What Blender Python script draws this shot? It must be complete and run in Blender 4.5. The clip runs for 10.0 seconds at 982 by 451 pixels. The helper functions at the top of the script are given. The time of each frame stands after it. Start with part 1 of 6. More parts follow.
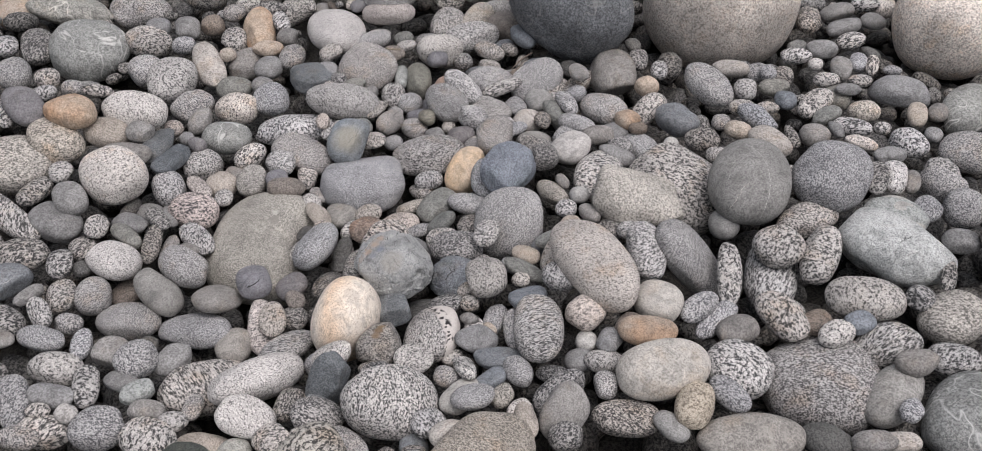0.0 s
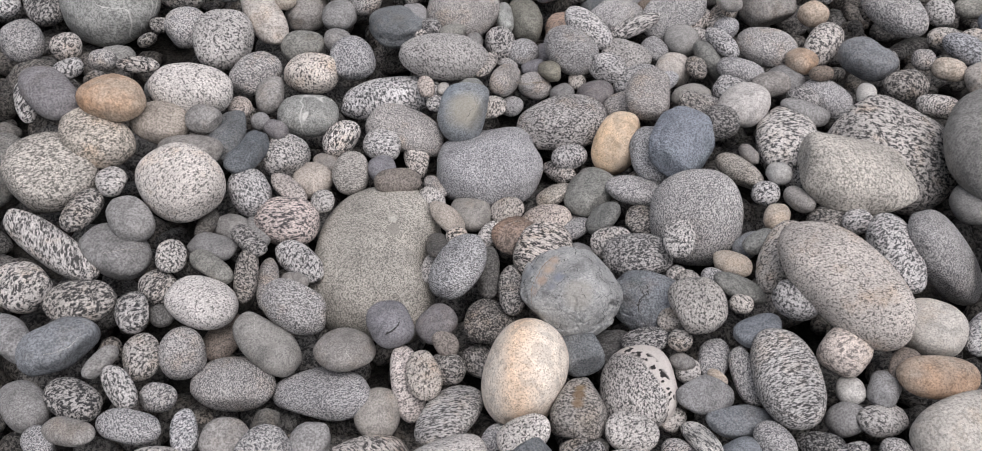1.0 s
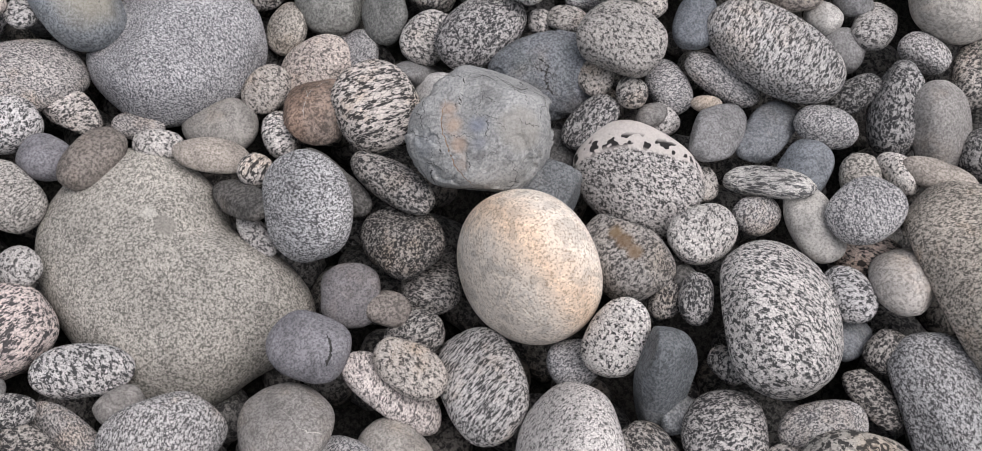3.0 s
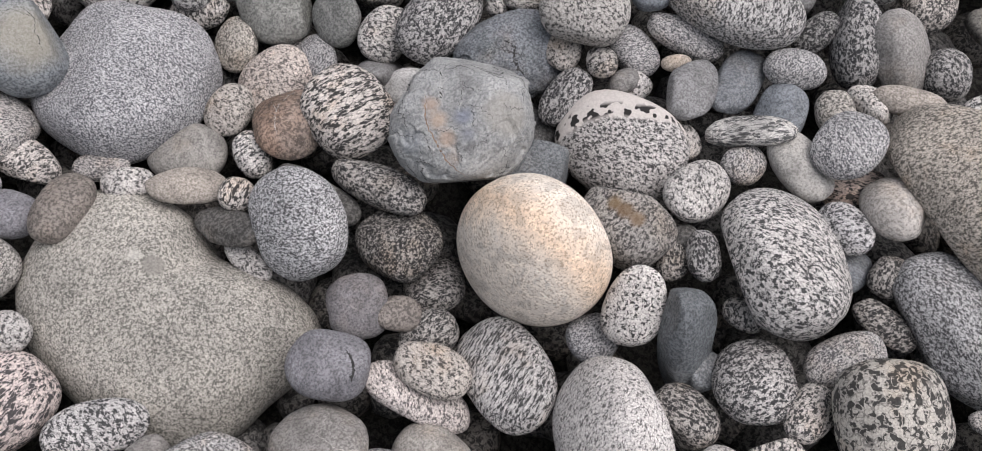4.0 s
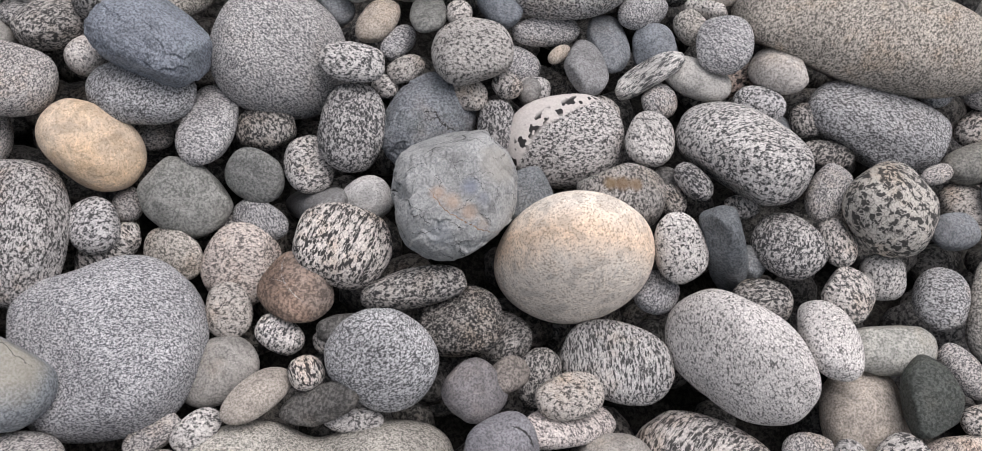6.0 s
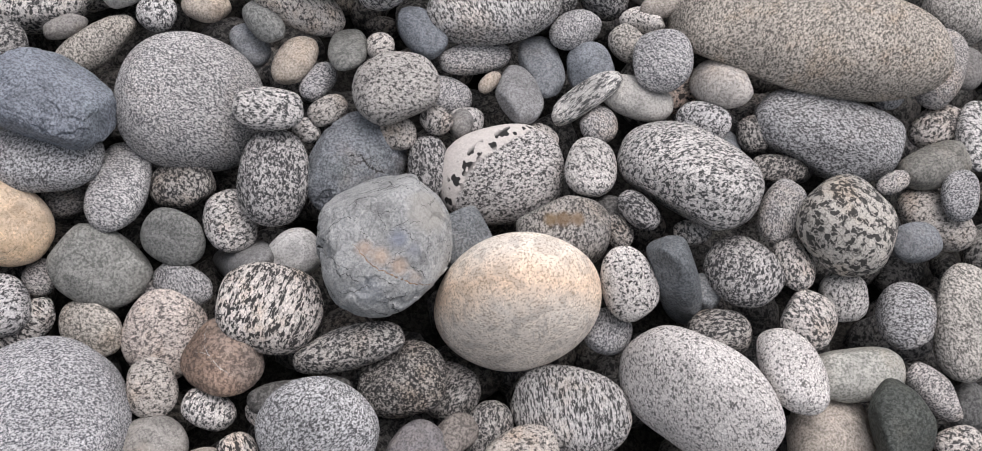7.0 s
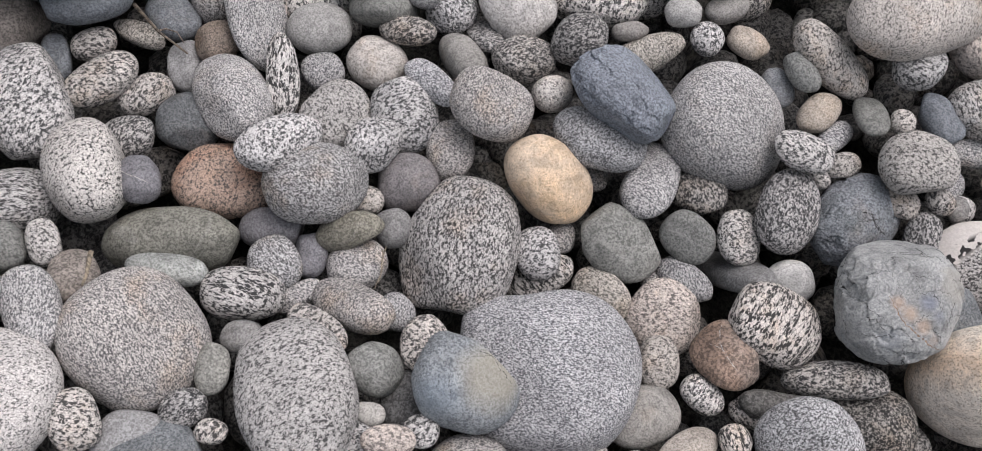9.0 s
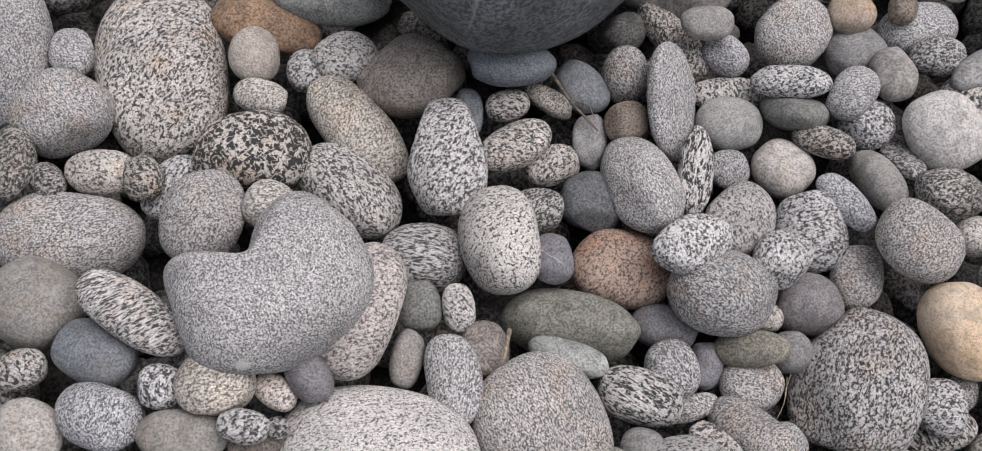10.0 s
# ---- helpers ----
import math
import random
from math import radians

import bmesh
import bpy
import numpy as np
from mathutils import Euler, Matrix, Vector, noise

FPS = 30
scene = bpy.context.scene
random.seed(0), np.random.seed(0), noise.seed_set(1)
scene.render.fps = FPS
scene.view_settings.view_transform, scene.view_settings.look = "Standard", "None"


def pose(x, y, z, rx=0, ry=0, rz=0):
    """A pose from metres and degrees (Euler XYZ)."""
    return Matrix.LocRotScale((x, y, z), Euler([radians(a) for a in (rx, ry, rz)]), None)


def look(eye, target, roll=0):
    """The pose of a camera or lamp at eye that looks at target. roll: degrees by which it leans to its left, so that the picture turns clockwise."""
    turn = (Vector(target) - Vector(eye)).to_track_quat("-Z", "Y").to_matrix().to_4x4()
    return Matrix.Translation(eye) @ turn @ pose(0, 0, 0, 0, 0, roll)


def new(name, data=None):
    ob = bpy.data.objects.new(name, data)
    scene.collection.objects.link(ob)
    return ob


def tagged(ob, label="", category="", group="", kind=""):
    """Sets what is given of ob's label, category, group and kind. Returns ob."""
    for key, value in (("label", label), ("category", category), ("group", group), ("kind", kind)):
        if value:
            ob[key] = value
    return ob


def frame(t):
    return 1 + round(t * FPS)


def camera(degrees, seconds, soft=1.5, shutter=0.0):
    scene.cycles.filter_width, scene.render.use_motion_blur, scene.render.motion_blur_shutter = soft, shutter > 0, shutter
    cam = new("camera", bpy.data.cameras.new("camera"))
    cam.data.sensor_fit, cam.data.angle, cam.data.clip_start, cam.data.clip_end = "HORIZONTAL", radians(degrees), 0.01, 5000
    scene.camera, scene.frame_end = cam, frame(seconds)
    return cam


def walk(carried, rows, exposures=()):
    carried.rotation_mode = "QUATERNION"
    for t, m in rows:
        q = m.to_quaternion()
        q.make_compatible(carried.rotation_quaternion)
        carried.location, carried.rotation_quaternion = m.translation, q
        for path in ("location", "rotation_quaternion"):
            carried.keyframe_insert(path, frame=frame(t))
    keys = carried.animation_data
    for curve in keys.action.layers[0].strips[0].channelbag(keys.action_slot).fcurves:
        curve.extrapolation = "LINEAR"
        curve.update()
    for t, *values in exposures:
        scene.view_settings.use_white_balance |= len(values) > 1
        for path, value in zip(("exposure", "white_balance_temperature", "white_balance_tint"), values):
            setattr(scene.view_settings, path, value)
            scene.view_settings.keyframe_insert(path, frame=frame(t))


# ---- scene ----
cam = camera(56.5, 10.0, soft=0.9)
PATH = [
    (0, (0.0000, 0.0000, 1.0755), (-0.0000, 1.5617, -0.1739), 0.18),
    (0.5, (-0.1264, 0.2143, 1.0159), (-0.1312, 1.7181, -0.3027), 0.09),
    (1, (-0.2959, 0.4250, 0.9643), (-0.2686, 1.8222, -0.4665), -2.35),
    (1.5, (-0.3789, 0.5999, 0.9209), (-0.2304, 1.7781, -0.6884), -3.96),
    (2, (-0.4033, 0.7676, 0.8269), (-0.0912, 1.7299, -0.8984), -1.75),
    (2.2, (-0.4263, 0.8062, 0.8006), (-0.0048, 1.6875, -0.9446), 0.64),
    (3.3, (-0.5323, 0.9666, 0.7300), (0.1699, 1.4519, -1.0787), 0.12),
    (3.5, (-0.5289, 0.9737, 0.7330), (0.1845, 1.4538, -1.0727), 0.06),
    (4, (-0.5514, 1.0041, 0.7343), (0.1874, 1.3801, -1.0858), 3.04),
    (4.5, (-0.6017, 1.0857, 0.7723), (0.2268, 1.2317, -1.0421), 8.97),
    (5, (-0.5805, 1.2015, 0.7413), (0.2813, 1.1617, -1.0631), 14.26),
    (5.2, (-0.5805, 1.2413, 0.7500), (0.2800, 1.0933, -1.0494), 17.28),
    (6.3, (-0.6092, 1.3333, 0.8081), (0.2509, 1.0250, -0.9710), 9.64),
    (6.5, (-0.5880, 1.3098, 0.7979), (0.2572, 0.9867, -0.9857), 9.90),
    (7, (-0.5408, 1.2706, 0.7777), (0.3008, 0.9424, -1.0066), 9.60),
    (7.5, (-0.5186, 1.3025, 0.7667), (0.3107, 0.9837, -1.0251), 13.58),
    (8, (-0.5150, 1.3927, 0.7837), (0.3169, 1.0987, -1.0112), 13.61),
    (8.5, (-0.5342, 1.5487, 0.8320), (0.2961, 1.2839, -0.9681), 15.17),
    (9, (-0.5630, 1.6941, 0.8507), (0.3175, 1.6154, -0.9433), 11.68),
    (9.5, (-0.5522, 1.8586, 0.8391), (0.3211, 1.9250, -0.9590), 10.42),
    (10, (-0.5213, 1.9999, 0.8427), (0.3213, 2.2095, -0.9589), 4.91),
]
EXPOSURES = ((0.0, -0.24), (1.0, -0.18), (2.0, -0.2), (3.5, -0.14), (5.0, -0.1), (7.0, -0.04), (8.5, -0.02), (10.0, -0.13))
walk(cam, [(t, look(eye, target, roll)) for t, eye, target, roll in PATH], EXPOSURES)

# ---- world and light: a bright overcast sky ----
SUN_HEIGHT, SUN_TURN = 70.0, 138.0
world = bpy.data.worlds.new("overcast_sky")
scene.world = world
world.use_nodes = True
sky = world.node_tree.nodes.new("ShaderNodeTexSky")
sky.sky_type, sky.sun_disc = "NISHITA", False
sky.sun_elevation, sky.sun_rotation = radians(SUN_HEIGHT), radians(SUN_TURN)
sky.air_density, sky.dust_density, sky.ozone_density = 1.0, 6.0, 1.0
back = world.node_tree.nodes["Background"]
back.inputs["Strength"].default_value = 0.15
cloud = world.node_tree.nodes.new("ShaderNodeHueSaturation")
cloud.inputs["Saturation"].default_value = 0.4
world.node_tree.links.new(sky.outputs["Color"], cloud.inputs["Color"])
world.node_tree.links.new(cloud.outputs["Color"], back.inputs["Color"])
sun = new("sun", bpy.data.lights.new("sun", "SUN"))
sun.data.energy, sun.data.angle, sun.data.color = 1.2, radians(62), (1.0, 0.908, 0.985)
sun.matrix_world = look((math.sin(radians(SUN_TURN)) * 5, math.cos(radians(SUN_TURN)) * 5, 5 * math.tan(radians(SUN_HEIGHT))), (0, 0, 0))


# ---- materials ----
def ramp(nodes, stops, constant=False):
    r = nodes.new("ShaderNodeValToRGB")
    e = r.color_ramp.elements
    r.color_ramp.interpolation = "CONSTANT" if constant else "LINEAR"
    while len(e) < len(stops):
        e.new(0.5)
    for el, (at, c) in zip(e, stops):
        el.position = at
        el.color = (*c, 1) if len(c) == 3 else (c[0], c[0], c[0], 1)
    return r


def mix(tree, kind, factor, a, b):
    n = tree.nodes.new("ShaderNodeMix")
    n.data_type, n.blend_type = "RGBA", kind
    for socket, value in ((n.inputs[0], factor), (n.inputs[6], a), (n.inputs[7], b)):
        if hasattr(value, "links"):
            tree.links.new(value, socket)
        elif isinstance(value, tuple):
            socket.default_value = (*value, 1)
        else:
            socket.default_value = value
    return n.outputs[2]


def stone_material(name, light, mid, dark, cell=0.0028, dark_share=0.3, mid_share=0.35, stretch=1.0, tint=None, tint_share=0.0,
                   vein=0.0, vein_color=(0.6, 0.58, 0.54), rough=0.75, vary=0.13, blotch=0.25, pits=0.5, island=False, flecks=0.0, band=None, marks=(), cracks=0.0):
    """Stone: grains of three minerals, each as large as cell, drawn out by stretch; tints, veins, bands, stains and a pitted skin."""
    m = bpy.data.materials.new(name)
    m.use_nodes = True
    tree = m.node_tree
    nodes, links = tree.nodes, tree.links
    bsdf = nodes["Principled BSDF"]
    where = nodes.new("ShaderNodeTexCoord")
    info = nodes.new("ShaderNodeNewGeometry" if island else "ShaderNodeObjectInfo")
    chance = info.outputs["Random Per Island" if island else "Random"]
    shift = nodes.new("ShaderNodeVectorMath")
    shift.operation = "MULTIPLY_ADD"
    spread = nodes.new("ShaderNodeCombineXYZ")
    for socket in spread.inputs:
        links.new(chance, socket)
    links.new(spread.outputs[0], shift.inputs[0])
    shift.inputs[1].default_value = (7.3, 3.1, 5.7)
    links.new(where.outputs["Object"], shift.inputs[2])
    warp = nodes.new("ShaderNodeTexNoise")
    warp.inputs["Scale"].default_value, warp.inputs["Detail"].default_value = 0.6 / cell, 2
    links.new(shift.outputs[0], warp.inputs["Vector"])
    bent = nodes.new("ShaderNodeVectorMath")
    bent.operation = "MULTIPLY_ADD"
    links.new(warp.outputs["Color"], bent.inputs[0])
    bent.inputs[1].default_value = (cell * 1.6,) * 3
    links.new(shift.outputs[0], bent.inputs[2])
    bunch = 0.5 if cell < 0.0012 else 0.7
    # the grain runs in a direction of its own in each stone
    turned = nodes.new("ShaderNodeVectorRotate")
    turned.rotation_type = "Z_AXIS"
    spin = nodes.new("ShaderNodeMath")
    spin.operation = "MULTIPLY"
    spin.inputs[1].default_value = 0.0 if marks else 43.0
    links.new(chance, spin.inputs[0])
    links.new(spin.outputs[0], turned.inputs["Angle"])
    links.new(bent.outputs[0], turned.inputs["Vector"])
    sized = nodes.new("ShaderNodeMapping")
    sized.inputs["Rotation"].default_value = (0.3, 0.2, 0.5)
    sized.inputs["Scale"].default_value = (1 / stretch, 1, 1)
    links.new(turned.outputs[0], sized.inputs["Vector"])
    grain = nodes.new("ShaderNodeTexVoronoi")
    grain.inputs["Scale"].default_value = 1 / cell
    links.new(sized.outputs[0], grain.inputs["Vector"])
    # flecks: smooth noise drawn out along the grain, roughened by single crystals
    fleck = nodes.new("ShaderNodeTexNoise")
    fleck.inputs["Scale"].default_value, fleck.inputs["Detail"].default_value, fleck.inputs["Roughness"].default_value = 0.47 / cell, 1.0, 0.6
    links.new(sized.outputs[0], fleck.inputs["Vector"])
    split = nodes.new("ShaderNodeSeparateColor")
    links.new(grain.outputs["Color"], split.inputs[0])
    level_in = nodes.new("ShaderNodeMath")
    level_in.operation = "MULTIPLY_ADD"
    links.new(split.outputs[0], level_in.inputs[0])
    level_in.inputs[1].default_value = 0.28
    # crystals gather in paler and darker zones
    zone = nodes.new("ShaderNodeTexNoise")
    zone.inputs["Scale"].default_value, zone.inputs["Detail"].default_value, zone.inputs["Roughness"].default_value = 34, 4, 0.65
    links.new(sized.outputs[0], zone.inputs["Vector"])
    drift = nodes.new("ShaderNodeMath")
    drift.operation = "MULTIPLY_ADD"
    links.new(zone.outputs["Fac"], drift.inputs[0])
    drift.inputs[1].default_value, drift.inputs[2].default_value = 0.4, -1.84 - bunch / 2
    links.new(drift.outputs[0], level_in.inputs[2])
    pick = nodes.new("ShaderNodeMath")
    pick.operation = "MULTIPLY_ADD"
    links.new(fleck.outputs["Fac"], pick.inputs[0])
    pick.inputs[1].default_value = 4.0
    links.new(level_in.outputs[0], pick.inputs[2])
    # and in loose clusters a few grains wide
    tuft = nodes.new("ShaderNodeTexNoise")
    tuft.inputs["Scale"].default_value, tuft.inputs["Detail"].default_value = 0.15 / cell, 1
    links.new(sized.outputs[0], tuft.inputs["Vector"])
    gather = nodes.new("ShaderNodeMath")
    gather.operation = "MULTIPLY_ADD"
    links.new(tuft.outputs["Fac"], gather.inputs[0])
    gather.inputs[1].default_value = bunch
    links.new(pick.outputs[0], gather.inputs[2])
    e = 0.028
    d1, d2 = dark_share, min(dark_share + mid_share, 0.97)
    minerals = ramp(nodes, [(max(d1 - e, 0), dark), (d1 + e, mid), (max(d2 - e, d1 + e + 0.01), mid), (min(d2 + e, 1), light)])
    links.new(gather.outputs[0], minerals.inputs[0])
    color = minerals.outputs[0]
    fine = nodes.new("ShaderNodeTexNoise")
    fine.inputs["Scale"].default_value, fine.inputs["Detail"].default_value = 650, 1.5
    links.new(shift.outputs[0], fine.inputs["Vector"])
    even = 0.35 if dark[1] > 0.58 * mid[1] else 1.0
    if even == 1:
        # thin threads of pale feldspar and of dark mica between the grains
        for gap, thread, amount in ((0.0, tuple(min(k * 1.12, 0.8) for k in light), 0.8), (4.7, tuple(k * 0.8 for k in dark), 0.55)):
            net = nodes.new("ShaderNodeTexNoise")
            net.inputs["Scale"].default_value, net.inputs["Detail"].default_value, net.inputs["Roughness"].default_value = 0.4 / cell, 1.0, 0.5
            apart = nodes.new("ShaderNodeVectorMath")
            apart.inputs[1].default_value = (gap, gap * 2.3, gap * 0.7)
            links.new(sized.outputs[0], apart.inputs[0])
            links.new(apart.outputs[0], net.inputs["Vector"])
            color = mix(tree, "MIX", ramp_out(tree, net.outputs["Fac"], [(0.462, (0.0,)), (0.482, (amount,)), (0.518, (amount,)), (0.538, (0.0,))]), color, thread)
    color = mix(tree, "MULTIPLY", even, color, ramp_out(tree, fine.outputs["Fac"], [(0.34, (0.76,)), (0.66, (1.2,))]))
    stain = nodes.new("ShaderNodeTexNoise")
    stain.inputs["Scale"].default_value, stain.inputs["Detail"].default_value, stain.inputs["Roughness"].default_value = 14, 6, 0.62
    links.new(shift.outputs[0], stain.inputs["Vector"])
    color = mix(tree, "MULTIPLY", 1.0, color, ramp_out(tree, stain.outputs["Fac"], [(0.3, (1 - blotch,)), (0.7, (1 + blotch * 0.5,))]))
    if tint:
        wide = nodes.new("ShaderNodeTexNoise")
        wide.inputs["Scale"].default_value, wide.inputs["Detail"].default_value, wide.inputs["Roughness"].default_value = 9, 5, 0.6
        off = nodes.new("ShaderNodeVectorMath")
        off.inputs[1].default_value = (3.1, 8.2, 1.7)
        links.new(shift.outputs[0], off.inputs[0])
        links.new(off.outputs[0], wide.inputs["Vector"])
        share = ramp_out(tree, wide.outputs["Fac"], [(0.62 - tint_share * 0.4, (0.0,)), (0.78 - tint_share * 0.4, (1.0,))])
        color = mix(tree, "MULTIPLY", share, color, tint)
    if vein:
        lines = nodes.new("ShaderNodeTexNoise")
        lines.inputs["Scale"].default_value, lines.inputs["Detail"].default_value, lines.inputs["Distortion"].default_value = 11, 2, 0.9
        links.new(shift.outputs[0], lines.inputs["Vector"])
        thin = ramp_out(tree, lines.outputs["Fac"], [(0.485, (0.0,)), (0.5, (vein,)), (0.515, (0.0,))])
        color = mix(tree, "MIX", thin, color, vein_color)
    if even < 1:
        # fine scratches of the smooth rocks
        hair = nodes.new("ShaderNodeTexNoise")
        hair.inputs["Scale"].default_value, hair.inputs["Detail"].default_value, hair.inputs["Distortion"].default_value = 46, 3, 0.6
        links.new(shift.outputs[0], hair.inputs["Vector"])
        color = mix(tree, "MULTIPLY", 1.0, color, ramp_out(tree, hair.outputs["Fac"], [(0.40, (0.8,)), (0.44, (1.0,)), (0.535, (1.0,)), (0.55, (1.28,)), (0.565, (1.0,)), (0.62, (1.0,)), (0.64, (0.72,)), (0.66, (1.06,))]))
    if band:
        wave = nodes.new("ShaderNodeTexNoise")
        wave.inputs["Scale"].default_value, wave.inputs["Detail"].default_value = 5, 3
        stretchy = nodes.new("ShaderNodeMapping")
        stretchy.inputs["Scale"].default_value = (1, 9, 1.5)
        links.new(shift.outputs[0], stretchy.inputs["Vector"])
        links.new(stretchy.outputs[0], wave.inputs["Vector"])
        color = mix(tree, "MULTIPLY", ramp_out(tree, wave.outputs["Fac"], [(0.42, (0.0,)), (0.62, (1.0,))]), color, band)
    for kind, (nx, ny, nz), low, high, edge, ragged, paint, strength in marks:
        if kind == "spot":
            far = nodes.new("ShaderNodeVectorMath")
            far.operation = "DISTANCE"
            value = far.outputs["Value"]
        else:
            far = nodes.new("ShaderNodeVectorMath")
            far.operation = "DOT_PRODUCT"
            value = far.outputs["Value"]
        far.inputs[1].default_value = (nx, ny, nz)
        links.new(where.outputs["Object"], far.inputs[0])
        shake = nodes.new("ShaderNodeMath")
        shake.operation = "MULTIPLY_ADD"
        torn = nodes.new("ShaderNodeTexNoise")
        torn.inputs["Scale"].default_value, torn.inputs["Detail"].default_value = 38, 7
        links.new(where.outputs["Object"], torn.inputs["Vector"])
        links.new(torn.outputs["Fac"], shake.inputs[0])
        shake.inputs[1].default_value = ragged
        links.new(value, shake.inputs[2])
        span = nodes.new("ShaderNodeMapRange")
        span.inputs[1].default_value, span.inputs[2].default_value = low + ragged / 2 - edge, high + ragged / 2 + edge
        links.new(shake.outputs[0], span.inputs[0])
        k = min(2 * edge / (high - low + 2 * edge), 0.49)
        area = ramp_out(tree, span.outputs[0], [(0.0, (0.0,)), (k, (strength,)), (1 - k, (strength,)), (1.0, (0.0,))] if kind != "spot" else [(1 - k, (strength,)), (1.0, (0.0,))])
        if kind == "specks":
            dots = nodes.new("ShaderNodeTexNoise")
            dots.inputs["Scale"].default_value, dots.inputs["Detail"].default_value = 110, 1
            links.new(where.outputs["Object"], dots.inputs["Vector"])
            area = mix(tree, "MULTIPLY", 1.0, area, ramp_out(tree, dots.outputs["Fac"], [(0.55, (0.0,)), (0.58, (1.0,))]))
        color = mix(tree, "MULTIPLY" if kind == "stain" else "MIX", area, color, paint)
    # each stone leans to a warmer or a cooler grey, some with a rusty bloom
    other = nodes.new("ShaderNodeMath")
    other.operation = "MULTIPLY"
    other.inputs[1].default_value = 13.7
    links.new(chance, other.inputs[0])
    lot = nodes.new("ShaderNodeMath")
    lot.operation = "FRACT"
    links.new(other.outputs[0], lot.inputs[0])
    if vary and not marks:
        color = mix(tree, "MULTIPLY", 1.0, color, ramp_out(tree, lot.outputs[0], [(0.0, (1.03, 0.995, 0.965)), (0.5, (1.0, 1.0, 1.0)), (1.0, (0.975, 0.995, 1.035))]))
        bloom = nodes.new("ShaderNodeTexNoise")
        bloom.inputs["Scale"].default_value, bloom.inputs["Detail"].default_value, bloom.inputs["Roughness"].default_value = 22, 5, 0.65
        links.new(shift.outputs[0], bloom.inputs["Vector"])
        rusty = mix(tree, "MULTIPLY", 1.0, ramp_out(tree, bloom.outputs["Fac"], [(0.52, (0.0,)), (0.7, (0.5 if even < 1 else 0.75,))]), ramp_out(tree, lot.outputs[0], [(0.35, (1.0,)), (0.6, (0.0,))]))
        color = mix(tree, "MULTIPLY", rusty, color, (1.0, 0.86, 0.72))
    tone = nodes.new("ShaderNodeMapRange")
    tone.inputs[3].default_value, tone.inputs[4].default_value = 1 - vary, 1 + vary
    links.new(chance, tone.inputs[0])
    hue = nodes.new("ShaderNodeHueSaturation")
    links.new(tone.outputs[0], hue.inputs["Value"])
    links.new(color, hue.inputs["Color"])
    links.new(hue.outputs[0], bsdf.inputs["Base Color"])
    links.new(ramp_out(tree, stain.outputs["Fac"], [(0.3, (rough - 0.1,)), (0.7, (min(rough + 0.1, 1),))]), bsdf.inputs["Roughness"])
    bsdf.inputs["Specular IOR Level"].default_value = 0.35
    rise = nodes.new("ShaderNodeTexNoise")
    rise.inputs["Scale"].default_value, rise.inputs["Detail"].default_value, rise.inputs["Roughness"].default_value = 70, 8, 0.68
    links.new(shift.outputs[0], rise.inputs["Vector"])
    bump = nodes.new("ShaderNodeBump")
    bump.inputs["Strength"].default_value, bump.inputs["Distance"].default_value = min(pits * (1.5 if even < 1 else 1.0), 1), 0.004
    height = rise.outputs["Fac"]
    if cracks:
        slabs = nodes.new("ShaderNodeTexNoise")
        slabs.inputs["Scale"].default_value, slabs.inputs["Detail"].default_value, slabs.inputs["Distortion"].default_value = 24, 2.5, 0.8
        links.new(shift.outputs[0], slabs.inputs["Vector"])
        terrace = nodes.new("ShaderNodeMath")
        terrace.operation = "SNAP"
        links.new(slabs.outputs["Fac"], terrace.inputs[0])
        terrace.inputs[1].default_value = 0.075
        steps_up = terrace.outputs[0]
        height = mix(tree, "ADD", 1.0, rise.outputs["Fac"], mix(tree, "MULTIPLY", 1.0, steps_up, (cracks, cracks, cracks)))
    links.new(height, bump.inputs["Height"])
    links.new(bump.outputs[0], bsdf.inputs["Normal"])
    return m


def ramp_out(tree, socket, stops):
    r = ramp(tree.nodes, stops)
    tree.links.new(socket, r.inputs[0])
    return r.outputs[0]


M = {}
COARSE = {}


def mineral(key, name, light, mid, dark, cell, *shares, **more):
    """A kind of rock, in a fine and in a coarse grain."""
    M[key] = stone_material(name, light, mid, dark, cell, *shares, **more)
    COARSE[key] = stone_material("coarse_" + name, light, mid, dark, cell * 1.5, *shares, **more)


mineral("gf", "fine_grey_granite", (0.540, 0.529, 0.518), (0.292, 0.286, 0.286), (0.093, 0.093, 0.099), 0.00082, 0.36, 0.3, stretch=1.5)
mineral("gb", "blue_grey_granite", (0.535, 0.535, 0.538), (0.290, 0.290, 0.295), (0.082, 0.082, 0.085), 0.00092, 0.4, 0.28, stretch=1.5)
mineral("gc", "coarse_granite", (0.605, 0.583, 0.562), (0.356, 0.346, 0.330), (0.062, 0.062, 0.063), 0.0015, 0.38, 0.2, stretch=1.5)
mineral("gl", "light_granite", (0.56, 0.535, 0.505), (0.41, 0.39, 0.365), (0.085, 0.082, 0.08), 0.0014, 0.24, 0.3, stretch=1.3)
